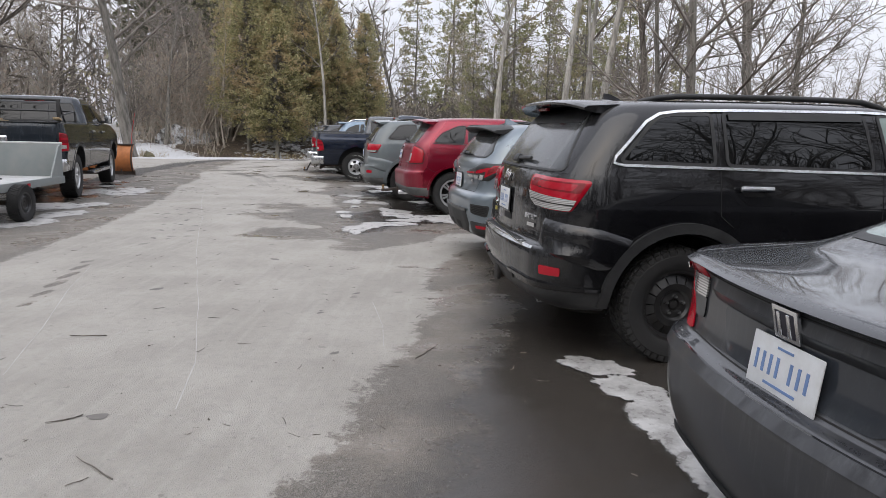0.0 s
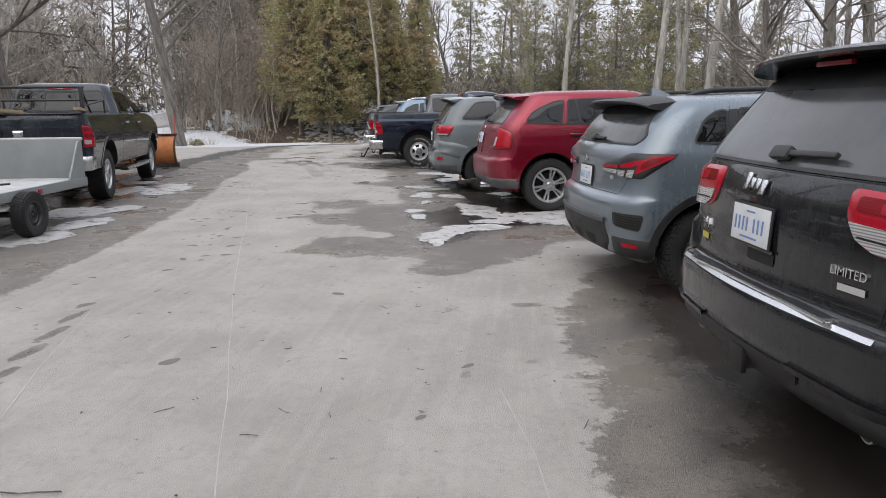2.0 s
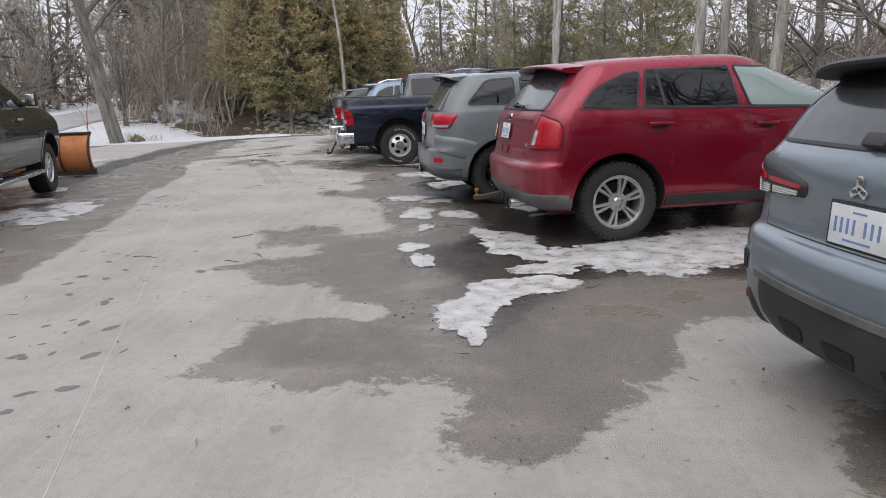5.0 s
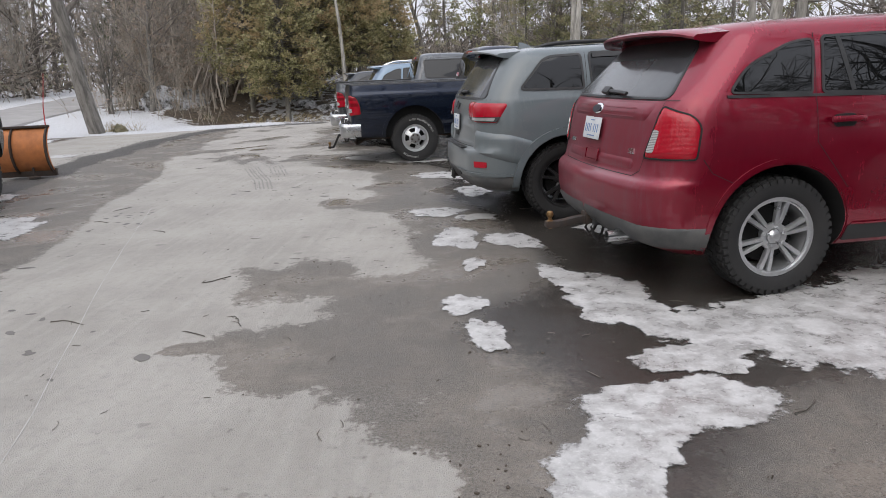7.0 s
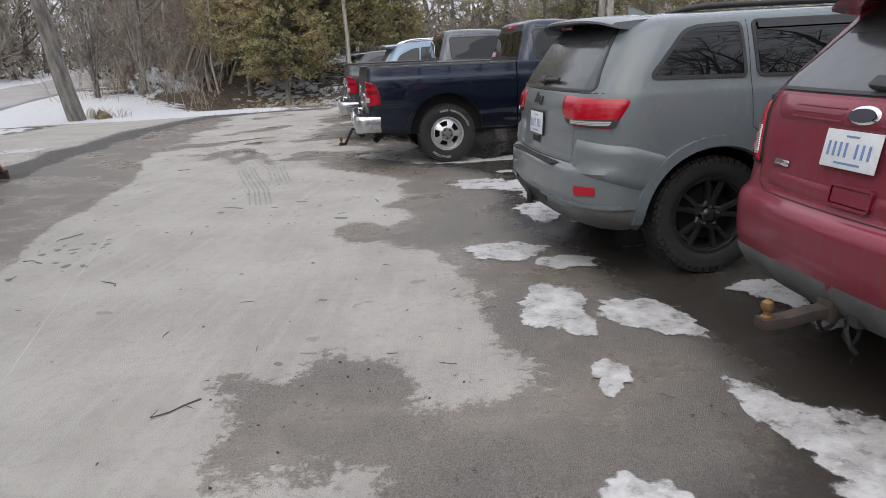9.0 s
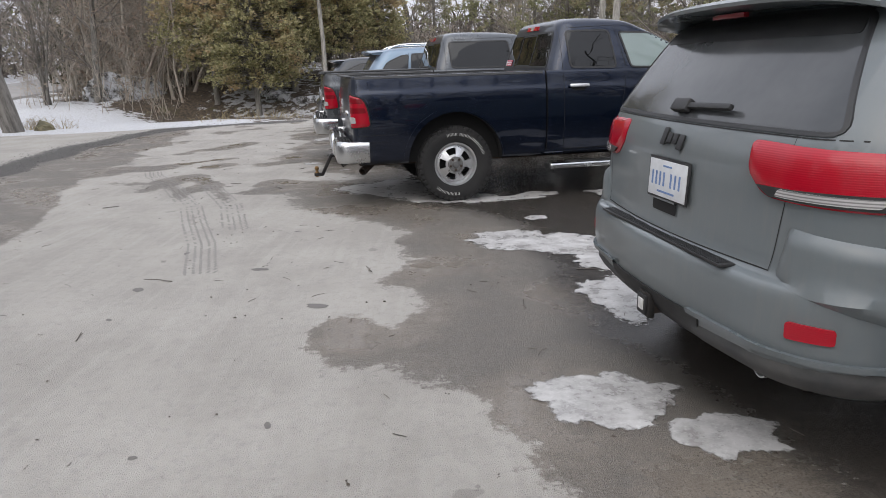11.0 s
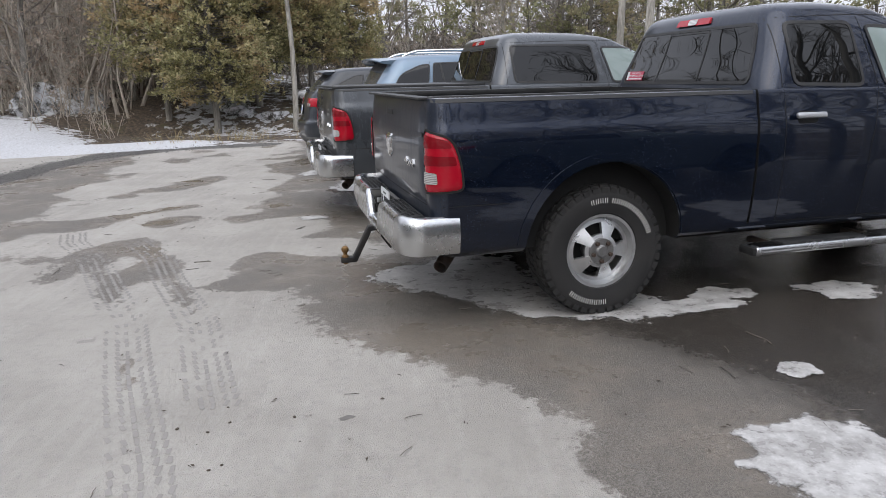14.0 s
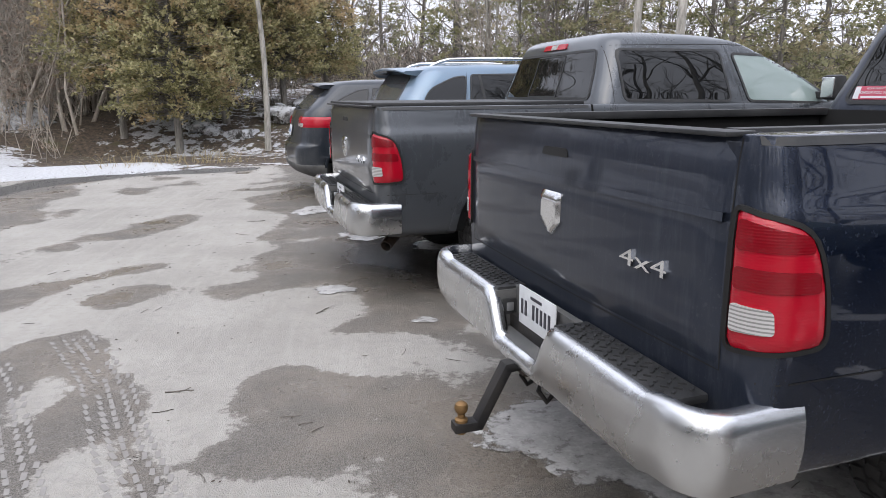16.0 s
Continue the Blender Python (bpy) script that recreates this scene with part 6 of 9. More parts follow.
        if not black:
            lens(sk, lamp, mirror_lr([(0.53, 1.01), (1.02, 0.993), (1.02, 1.0), (0.53, 1.017)], s), "wrap", SEAM, 0.0215)
        part("reflector", sk.patch(mirror_lr(rounded([(0.80, 0.56), (0.95, 0.56), (0.95, 0.612), (0.80, 0.618)], 0.012), s), "wrap", 0.010, 0.02), RED_LENS, car)
    # bumper: step pad, lower valance, tow eye and cut-outs
    part("bumper_step", boxed(-0.945, -0.88, -0.52, 0.52, 0.722, 0.7335, 0.004), trim if not black else PLASTIC, car)
    bm = bmesh.new()
    for i in range(7):
        add_box(bm, -0.938 + i * 0.007, -0.935 + i * 0.007, -0.50, 0.50, 0.732, 0.7365)
    part("step_ribs", bm, PLASTIC, car)
    if not black:
        part("bumper_strip", sk.strip([(-0.70, 0.712), (0.70, 0.712)], "wrap", 0.016, 0.006, 0.01), CHROME, car, "bright bumper strip")
    for s in (-1, 1):
        part("valance", sk.patch(mirror_lr(rounded([(0.26, 0.32), (1.55, 0.34), (1.52, 0.475), (0.30, 0.450)], 0.03), s), "wrap", 0.012, 0.03, 0.04, 0.03, 0.0), CLAD if black else PLASTIC, car)
    part("diffuser", sk.patch(rounded([(-0.32, 0.33), (0.32, 0.33), (0.40, 0.50), (-0.40, 0.50)], 0.03), "rear", 0.008, 0.02), PLASTIC, car)
    part("hitch_receiver", boxed(-0.94, -0.70, -0.04, 0.04, 0.375, 0.455, 0.006), IRON, car)
    part("hitch_cover", boxed(-0.965, -0.935, -0.055, 0.055, 0.36, 0.47, 0.01), BLACK_STEEL, car)
    if black:
        part("hitch_badge", boxed(-0.975, -0.963, -0.038, 0.038, 0.372, 0.458, 0.004), PLASTIC, car, "small dark shield")
        part("hitch_shield", boxed(-0.978, -0.972, -0.024, 0.024, 0.39, 0.44, 0.004), WHITE_MARK, car, "pale patch on the hitch cover")
    exhaust(car, -0.72, -0.62, 0.375, 0.038, 6, CHROME)
    exhaust(car, -0.72, 0.62, 0.375, 0.038, 6, CHROME)
    # tailgate: gaps, badge, handle
    gaps(car, sk, [("wrap", [(-0.68, 1.19), (-0.70, 0.98), (-0.66, 0.745), (0.66, 0.745), (0.70, 0.98), (0.68, 1.19)]), ("rear", [(-0.85, 1.185), (0.85, 1.185)]),
                   ("right", [(0.205, 1.66), (0.20, 1.25), (0.21, 0.95), (0.30, 0.88)]), ("right", [(1.27, 1.66), (1.30, 1.2), (1.30, 0.42)]), ("right", [(2.40, 1.22), (2.38, 0.42)]),
                   ("right", [(0.52, 0.46), (2.38, 0.44)])])
    m = facing(sk, -0.12 if not black else 0.0, 1.125, "rear", 0.004)
    bm = bmesh.new()
    for i, (w, h, dy) in enumerate(((0.035, 0.075, 0.0), (0.035, 0.045, -0.005), (0.035, 0.045, -0.005), (0.04, 0.065, -0.015))):
        x = -0.075 + i * 0.045
        add_box(bm, x, x + w, dy - h / 2, dy + h / 2, 0, 0.010, 0.006, m)
    part("badge", bm, BRIGHT if not black else PLASTIC, car, "plain raised badge")
    # the pocket is a flush black patch, its shade given as colour
    part("handle_pocket", sk.patch(rounded([(-0.10, 0.815), (0.10, 0.815), (0.10, 0.865), (-0.10, 0.865)], 0.012), "rear", 0.004, 0.0), SEAM, car)
    part("pocket_lip", sk.strip([(-0.10, 0.87), (0.10, 0.87)], "rear", 0.012, 0.014, 0.012), material, car)
    plate(car, sk, -0.08 if not black else 0.03, 0.955, PLATE_BLUE)
    # sides
    chrome = BRIGHT if not black else PLASTIC
    for view in ("right", "left"):
        window(car, sk, rounded([(-0.44, 1.265), (0.17, 1.255), (0.16, 1.565), (-0.12, 1.555), (-0.20, 1.53)], [0.05, 0.03, 0.03, 0.10, 0.10]), view, GLASS, "quarter_window", "dark tinted window", 0.022)
        window(car, sk, rounded([(0.25, 1.255), (1.24, 1.235), (1.20, 1.585), (0.24, 1.575)], 0.04), view, GLASS, "door_window", "dark tinted window", 0.020)
        window(car, sk, rounded([(1.34, 1.235), (2.36, 1.215), (1.78, 1.575), (1.30, 1.585)], [0.03, 0.03, 0.12, 0.04]), view, GLASS_FRONT, "door_window", "clear window", 0.020)
        if not black:
            part("window_trim", sk.strip([(2.34, 1.205), (1.3, 1.222), (0.2, 1.238), (-0.42, 1.248), (-0.475, 1.262), (-0.46, 1.30), (-0.26, 1.51), (-0.17, 1.56), (-0.05, 1.578), (0.3, 1.592), (1.2, 1.604), (1.76, 1.592)], view, 0.016, 0.012, 0.012), BRIGHT, car, "bright trim round the side windows")
        part("rain_guard", sk.strip([(0.27, 1.555), (1.18, 1.565)], view, 0.045, 0.016, 0.012), PLASTIC, car)
        part("side_moulding", sk.patch(rounded([(0.50, 0.36), (2.42, 0.36), (2.40, 0.45), (0.50, 0.46)], 0.02), view, 0.014, 0.03, 0.05), CLAD if black else PLASTIC, car)
        handle(car, sk, 0.42, 1.115, chrome, view)
        handle(car, sk, 1.46, 1.105, chrome, view)
        m = facing(sk, 2.28, 1.24, view, 0.0)
        part("door_mirror", boxed(-0.10, 0.10, -0.02, 0.14, 0.04, 0.26, 0.04, m), material, car)
    for s in (-1, 1):
        part("bumper_wing", sk.patch(mirror_lr(rounded([(0.70, 0.742), (1.40, 0.55), (1.42, 0.79), (1.18, 0.865), (0.74, 0.905)], [0.02, 0.02, 0.05, 0.06, 0.02]), s), "wrap", 0.030, 0.03, 0.03, 0.045, 0.002), material, car)
        part("bumper_crease", sk.strip(mirror_lr([(0.34, 0.505), (0.80, 0.495), (1.20, 0.48), (1.44, 0.47)], s), "wrap", 0.022, 0.018, 0.02), material, car)
    for x in (0.0, 2.915):
        flare(car, sk, x, 0.452, PLASTIC if material is PAINT_BLACK else material, 0.065, 0.034, a0=-4, a1=184)
    roof_rail(car, sk, -0.22, 1.60, 0.62, PLASTIC, 0.03)
    fin(car, sk, -0.16, material if black else PAINT_BLACK)
    if extra:
        m = facing(sk, 0.50, 0.885, "wrap", 0.004)
        word("LIMITED", 0.045, BRIGHT, m, car, "bright raised lettering")
        m = facing(sk, 0.52, 0.835, "wrap", 0.003)
        part("dealer_badge", boxed(-0.06, 0.06, -0.012, 0.012, 0, 0.004, 0.0, m), BRIGHT, car)
        m = facing(sk, -0.58, 0.885, "wrap", 0.004)
        word("4x4", 0.065, BRIGHT, m, car, "bright raised lettering")
        m = facing(sk, -0.58, 0.825, "wrap", 0.003)
        part("sticker", boxed(-0.045, 0.045, -0.014, 0.014, 0, 0.003, 0.0, m), YELLOW, car)
    put_wheels(car, kit, 0.97 - kit_half(kit), 2.915)
    return car


def kit_half(kit):
    return max(v.co.y for v in kit["tyre"].vertices) + 0.03


# ---- compact crossover ----
def compact_suv(label, at, heading):
    car = thing("crossover", place(*at, heading, 1.81), label, "SUV", "parked vehicles")
    mt = PAINT_BLUEGREY
    rows = [(0.27, -0.555, 3.30, 0.80, 0.2, 0.25, 0.08, 0.15), (0.33, -0.675, 3.42, 0.85, 0.25, 0.3, 0.10, 0.2), (0.45, -0.735, 3.50, 0.880, 0.28, 0.3, 0.12, 0.25), (0.58, -0.760, 3.54, 0.892, 0.30, 0.3, 0.13, 0.25),
            (0.70, -0.760, 3.54, 0.897, 0.30, 0.3, 0.13, 0.25), (0.755, -0.735, 3.54, 0.898, 0.29, 0.3, 0.12, 0.25), (0.785, -0.690, 3.53, 0.898, 0.28, 0.3, 0.11, 0.25), (0.90, -0.670, 3.50, 0.898, 0.28, 0.3, 0.11, 0.25),
            (1.02, -0.670, 3.35, 0.892, 0.28, 0.3, 0.11, 0.25), (1.10, -0.650, 2.75, 0.880, 0.27, 0.3, 0.10, 0.2), (1.16, -0.605, 2.40, 0.865, 0.27, 0.3, 0.10, 0.2), (1.30, -0.510, 2.05, 0.825, 0.25, 0.3, 0.10, 0.2),
            (1.415, -0.390, 1.72, 0.780, 0.25, 0.3, 0.10, 0.2), (1.475, -0.310, 1.50, 0.720, 0.25, 0.3, 0.09, 0.15), (1.502, -0.230, 1.35, 0.61, 0.24, 0.3, 0.08, 0.1), (1.512, -0.070, 1.1, 0.38, 0.2, 0.2, 0.05, 0.1)]

    def crown(x, z):
        return max(0.0, min(1.0, (z - 1.15) / 0.4)) * 0.04 * (1 - ((x - 0.9) / 1.4) ** 2)

    ob = body_of(car, rows, mt, (0.0, 2.67), 0.415, 1.81, -0.03, crown)
    sk = Skin(ob, -0.70, 0.895, 0.30)
    g = window(car, sk, rounded([(-0.70, 1.165), (0.70, 1.165), (0.74, 1.22), (0.58, 1.44), (-0.58, 1.44), (-0.74, 1.22)], 0.05), "rear", GLASS_REAR, "rear_window", "dusty tinted rear window, greyed as by reflected sky", 0.014)
    part("window_head", sk.patch(rounded([(-0.58, 1.38), (0.58, 1.38), (0.54, 1.455), (-0.54, 1.455)], 0.02), "rear", 0.007, 0.01), PLASTIC, g)
    spoiler(car, -0.56, -0.22, 0.66, 1.512, 0.035, PLASTIC, 0.026)
    wiper(car, sk, -0.06, 1.19, 0.30, 0)
    for s in (-1, 1):
        lamp = tail_lamp(car, sk, mirror_lr(rounded([(0.36, 0.945), (0.92, 0.915), (1.19, 1.10), (0.80, 1.105), (0.36, 1.008)], [0.03, 0.03, 0.02, 0.04, 0.02]), s), "wrap", 0.022, "black tail lamp with red and clear bands", PLASTIC)
        for poly, material in (([(0.38, 0.982), (0.64, 0.988), (0.66, 1.012), (0.38, 0.998)], RED_LENS), ([(0.68, 0.99), (0.82, 1.0), (0.94, 1.045), (0.92, 1.062), (0.70, 1.018)], RED_LENS), ([(0.86, 0.928), (0.92, 0.928), (1.13, 1.072), (1.165, 1.088), (0.98, 1.085), (0.88, 1.03)], RED_LENS),
                               ([(0.90, 0.985), (0.98, 1.02), (1.07, 1.07), (0.98, 1.07), (0.91, 1.03)], DARK_RED), ([(0.40, 0.952), (0.61, 0.940), (0.61, 0.974), (0.40, 0.974)], CLEAR_LENS), ([(0.64, 0.937), (0.74, 0.930), (0.76, 0.975), (0.64, 0.975)], CLEAR_LENS), ([(0.765, 0.928), (0.835, 0.926), (0.855, 0.985), (0.79, 0.98)], CLEAR_LENS)):
            lens(sk, lamp, mirror_lr(rounded(poly, 0.008), s), "wrap", material, 0.030 if material is DARK_RED else 0.027, "clear lens" if material is CLEAR_LENS else "")
        part("bumper_vent", sk.patch(mirror_lr(rounded([(0.70, 0.565), (0.92, 0.53), (0.95, 0.655), (0.68, 0.665)], 0.03), s), "wrap", 0.006, 0.01), PLASTIC, car, "black meshed vent")
        bm = bmesh.new()
        for k in range(5):
            sk.strip(mirror_lr([(0.72, 0.578 + k * 0.017), (0.92, 0.553 + k * 0.020)], s), "wrap", 0.006, 0.012, 0.006, bm=bm)
        part("vent_bars", bm, SEAM, car)
        part("vent_fin", sk.strip(mirror_lr([(0.965, 0.51), (0.99, 0.60), (0.975, 0.70)], s), "wrap", 0.035, 0.020, 0.03), mt, car)
        part("reflector", sk.patch(mirror_lr(rounded([(0.78, 0.405), (0.91, 0.398), (0.91, 0.43), (0.78, 0.438)], 0.01), s), "wrap", 0.020, 0.02), RED_LENS, car)
        part("valance", sk.patch(mirror_lr(rounded([(0.60, 0.29), (1.38, 0.30), (1.36, 0.44), (0.66, 0.48)], 0.03), s), "wrap", 0.012, 0.03, 0.04, 0.03), PLASTIC, car)
    part("skid_plate", sk.patch(rounded([(-0.60, 0.42), (-0.45, 0.30), (0.45, 0.30), (0.60, 0.42), (0.55, 0.60), (-0.55, 0.60)], 0.04), "wrap", 0.018, 0.03, 0.04, 0.03, 0.002), PLASTIC, car, "black plastic skid plate")
    part("skid_strip", sk.strip([(-0.58, 0.585), (0.58, 0.585)], "wrap", 0.03, 0.024, 0.02), CLAD, car, "grey strip along the bumper")
    for a in (-0.30, 0.0, 0.30):
        part("slot", sk.patch(rounded([(a - 0.07, 0.36), (a + 0.07, 0.36), (a + 0.09, 0.44), (a - 0.09, 0.44)], 0.02), "wrap", 0.021, 0.0), SEAM, car)
    gaps(car, sk, [("wrap", [(-0.78, 1.14), (-0.66, 0.79), (0.66, 0.79), (0.78, 0.92)]),
                   ("right", [(0.13, 1.47), (0.09, 1.2), (0.11, 0.95), (0.30, 0.72), (0.36, 0.62)]), ("right", [(1.10, 1.47), (1.14, 1.1), (1.14, 0.36)]), ("right", [(2.2, 1.15), (2.18, 0.36)])])
    m = facing(sk, -0.05, 1.025, "rear", 0.003)
    bm = bmesh.new()
    for ang in (90, 210, 330):
        add_box(bm, 0.004, 0.048, -0.016, 0.016, 0, 0.006, 0.004, m @ pose(0, 0, 0, 0, 0, ang))
    part("badge", bm, BRIGHT, car, "bright three-armed badge")
    plate(car, sk, -0.02, 0.885, PLATE_BLUE)
    part("trim_badge", boxed(-0.03, 0.03, -0.014, 0.014, 0, 0.004, 0.0, facing(sk, 0.50, 0.905, "wrap", 0.002)), BRIGHT, car)
    for view in ("right", "left"):
        window(car, sk, rounded([(-0.16, 1.18), (0.07, 1.17), (0.10, 1.41), (0.02, 1.405), (-0.08, 1.34)], [0.03, 0.02, 0.03, 0.06, 0.08]), view, GLASS, "quarter_window", "dark tinted window", 0.014)
        window(car, sk, rounded([(0.20, 1.17), (1.06, 1.15), (1.02, 1.435), (0.19, 1.42)], 0.03), view, GLASS, "door_window", "dark tinted window", 0.016)
        window(car, sk, rounded([(1.16, 1.15), (2.10, 1.13), (1.60, 1.40), (1.12, 1.435)], [0.03, 0.03, 0.1, 0.03]), view, GLASS_FRONT, "door_window", "clear window", 0.016)
        part("window_post", sk.patch(rounded([(0.09, 1.17), (0.19, 1.17), (0.18, 1.42), (0.11, 1.41)], 0.01), view, 0.006, 0.01), PLASTIC, car)
        part("sill_trim", sk.patch(rounded([(0.45, 0.30), (2.22, 0.30), (2.20, 0.40), (0.44, 0.41)], 0.02), view, 0.012, 0.03, 0.05), PLASTIC, car)
        handle(car, sk, 0.32, 1.00, mt, view)
        handle(car, sk, 1.28, 0.985, mt, view)
    for x in (0.0, 2.67):
        flare(car, sk, x, 0.415, PLASTIC, 0.05, 0.014, -0.03)
    roof_rail(car, sk, -0.10, 1.35, 0.55, PLASTIC, 0.03)
    fin(car, sk, -0.10, mt)
    put_wheels(car, KIT_STEEL_SMALL, 0.905 - kit_half(KIT_STEEL_SMALL), 2.67)


# ---- rounded mid-size crossover ----
def mid_suv(label, at, heading, mt, kit, near=True, roof=1.63, lamps="tall", rails=False, name="crossover"):
    car = thing(name, place(*at, heading, 1.93), label, "SUV", "parked vehicles")
    h = roof - 1.63
    rows = [(0.28, -0.66, 3.45, 0.84, 0.2, 0.25, 0.08, 0.15), (0.35, -0.82, 3.58, 0.89, 0.26, 0.3, 0.10, 0.2), (0.46, -0.90, 3.66, 0.930, 0.30, 0.3, 0.12, 0.25), (0.58, -0.925, 3.72, 0.945, 0.32, 0.3, 0.13, 0.25),
            (0.68, -0.925, 3.74, 0.950, 0.32, 0.3, 0.13, 0.25), (0.735, -0.90, 3.75, 0.952, 0.31, 0.3, 0.12, 0.25), (0.765, -0.855, 3.74, 0.953, 0.30, 0.3, 0.11, 0.25), (0.90, -0.825, 3.72, 0.955, 0.30, 0.3, 0.11, 0.25),
            (1.04, -0.80, 3.50, 0.948, 0.30, 0.3, 0.11, 0.25), (1.14, -0.775, 2.85, 0.937, 0.30, 0.3, 0.10, 0.2), (1.22, -0.735, 2.50, 0.918, 0.28, 0.3, 0.10, 0.2), (1.36 + h * 0.4, -0.60, 2.10, 0.870, 0.26, 0.3, 0.10, 0.2),
            (1.51 + h * 0.8, -0.45, 1.72, 0.810, 0.26, 0.3, 0.10, 0.2), (1.60 + h, -0.36, 1.50, 0.750, 0.26, 0.3, 0.09, 0.15), (1.635 + h, -0.28, 1.35, 0.65, 0.25, 0.3, 0.08, 0.1), (1.648 + h, -0.1, 1.1, 0.40, 0.2, 0.2, 0.05, 0.1)]

    def crown(x, z):
        return max(0.0, min(1.0, (z - 1.2) / 0.4)) * 0.045 * (1 - ((x - 0.8) / 1.4) ** 2)

    ob = body_of(car, rows, mt, (0.0, 2.82), 0.445, 1.93, 0.0, crown)
    sk = Skin(ob, -0.83, 0.95, 0.31)
    g = window(car, sk, rounded([(-0.76, 1.235), (0.76, 1.235), (0.58, 1.545 + h), (-0.58, 1.545 + h)], 0.05), "rear", GLASS_REAR, "rear_window", "dusty tinted rear window, greyed as by reflected sky", 0.014)
    part("window_head", sk.patch(rounded([(-0.60, 1.47 + h), (0.60, 1.47 + h), (0.55, 1.575 + h), (-0.55, 1.575 + h)], 0.02), "rear", 0.007, 0.01), PLASTIC, g)
    spoiler(car, -0.60, -0.24, 0.69, 1.648 + h, 0.03, mt, 0.03)
    wiper(car, sk, -0.04, 1.265, 0.36, -3)
    for s in (-1, 1):
        if lamps == "tall":
            lamp = tail_lamp(car, sk, mirror_lr(rounded([(0.70, 0.885), (1.08, 0.885), (1.11, 1.08), (1.06, 1.14), (0.82, 1.195)], [0.03, 0.02, 0.05, 0.05, 0.04]), s), "wrap", 0.018, "tall red tail lamp")
            lens(sk, lamp, mirror_lr(rounded([(0.735, 0.92), (0.80, 0.92), (0.835, 1.05), (0.785, 1.06)], 0.015), s), "wrap", CLEAR_LENS, 0.021, "clear lens")
            for z in (0.925, 0.975, 1.025):
                lens(sk, lamp, mirror_lr(rounded([(0.86, z), (1.06, z), (1.075, z + 0.036), (0.875, z + 0.036)], 0.012), s), "wrap", RED_LENS, 0.021)
            part("lamp_frame", sk.strip(mirror_lr(rounded([(0.70, 0.885), (1.08, 0.885), (1.11, 1.08), (1.06, 1.14), (0.82, 1.195)], [0.03, 0.02, 0.05, 0.05, 0.04]), s), "wrap", 0.010, 0.010, 0.012, True), SEAM, lamp)
        else:
            lamp = tail_lamp(car, sk, mirror_lr(rounded([(0.56, 0.995), (1.28, 0.99), (1.32, 1.135), (0.52, 1.14)], 0.03), s), "wrap", 0.018, "red tail lamp")
            lens(sk, lamp, mirror_lr(rounded([(0.60, 1.005), (0.82, 1.005), (0.82, 1.05), (0.60, 1.05)], 0.01), s), "wrap", CLEAR_LENS, 0.022)
        part("valance", sk.patch(mirror_lr(rounded([(0.0, 0.30), (1.52, 0.30), (1.50, 0.455), (0.95, 0.475), (0.0, 0.50)], [0, 0.03, 0.03, 0.05, 0]), s), "wrap", 0.010, 0.03, 0.04, 0.02, 0.0), CLAD, car, "dark grey bumper skirt")
    gaps(car, sk, [("wrap", [(-0.82, 1.215), (-0.67, 0.80), (-0.60, 0.765), (0.60, 0.765), (0.67, 0.80), (0.82, 1.215)]), ("wrap", [(1.12, 0.885), (1.18, 0.80), (1.45, 0.67)]),
                   ("right", [(0.21, 1.58 + h), (0.175, 1.22), (0.19, 0.95), (0.42, 0.66)]), ("right", [(1.15, 1.6 + h), (1.22, 1.2), (1.23, 0.42)]), ("right", [(2.30, 1.18), (2.28, 0.42)]),
                   ("rear", [(-0.82, 1.222), (0.82, 1.222)])])
    if near:
        part("tailgate_panel", sk.patch(rounded([(-0.62, 1.10), (0.62, 1.10), (0.70, 1.205), (-0.70, 1.205)], 0.02), "rear", 0.012, 0.02, 0.04, 0.02, 0.0), mt, car)
        part("tailgate_panel", sk.patch(rounded([(-0.58, 0.80), (0.58, 0.80), (0.60, 0.865), (-0.60, 0.865)], 0.02), "rear", 0.010, 0.02, 0.04, 0.02, 0.0), mt, car)
        for z in (1.125, 1.150, 1.175):
            for a, b in ((-0.50, -0.16), (0.06, 0.50)):
                part("panel_rib", sk.strip([(a, z), (b, z)], "rear", 0.006, 0.016, 0.004), mt, car)
        part("badge", sk.patch([(-0.05 + 0.085 * math.cos(k * 0.2618), 1.155 + 0.036 * math.sin(k * 0.2618)) for k in range(24)], "rear", 0.024, 0.02, 0.03, 0.02, 0.012), BRIGHT, car, "oval badge with a bright rim")
        part("badge_field", sk.patch([(-0.05 + 0.070 * math.cos(k * 0.2618), 1.155 + 0.026 * math.sin(k * 0.2618)) for k in range(24)], "rear", 0.0265, 0.01), PLATE_BLACK, car)
        part("handle_pocket", sk.patch(rounded([(-0.10, 0.815), (0.10, 0.815), (0.10, 0.875), (-0.10, 0.875)], 0.012), "rear", 0.014, 0.004), mt, car)
        part("pocket_rim", sk.strip(rounded([(-0.11, 0.805), (0.11, 0.805), (0.11, 0.885), (-0.11, 0.885)], 0.012), "rear", 0.012, 0.019, 0.01, True), mt, car)
        plate(car, sk, -0.05, 1.02, PLATE_BLUE, off=0.012, holder=False)
        word("SEL", 0.05, BRIGHT, facing(sk, 0.55, 0.91, "rear", 0.004), car, "bright raised lettering")
        part("trim_badge", boxed(-0.06, 0.06, -0.014, 0.014, 0, 0.005, 0.004, facing(sk, -0.50, 0.91, "rear", 0.003)), BRIGHT, car)
        exhaust(car, -0.83, -0.50, 0.36, 0.042, 8, CHROME)
        ball_hitch(car, -0.86, 0.385, 0.03, BRASS, None, 0.30, 1.25)
        bm = tube([(-0.86, -0.10, 0.38), (-0.89, -0.12, 0.34), (-0.87, -0.13, 0.27), (-0.84, -0.13, 0.24)], 0.009, 8)
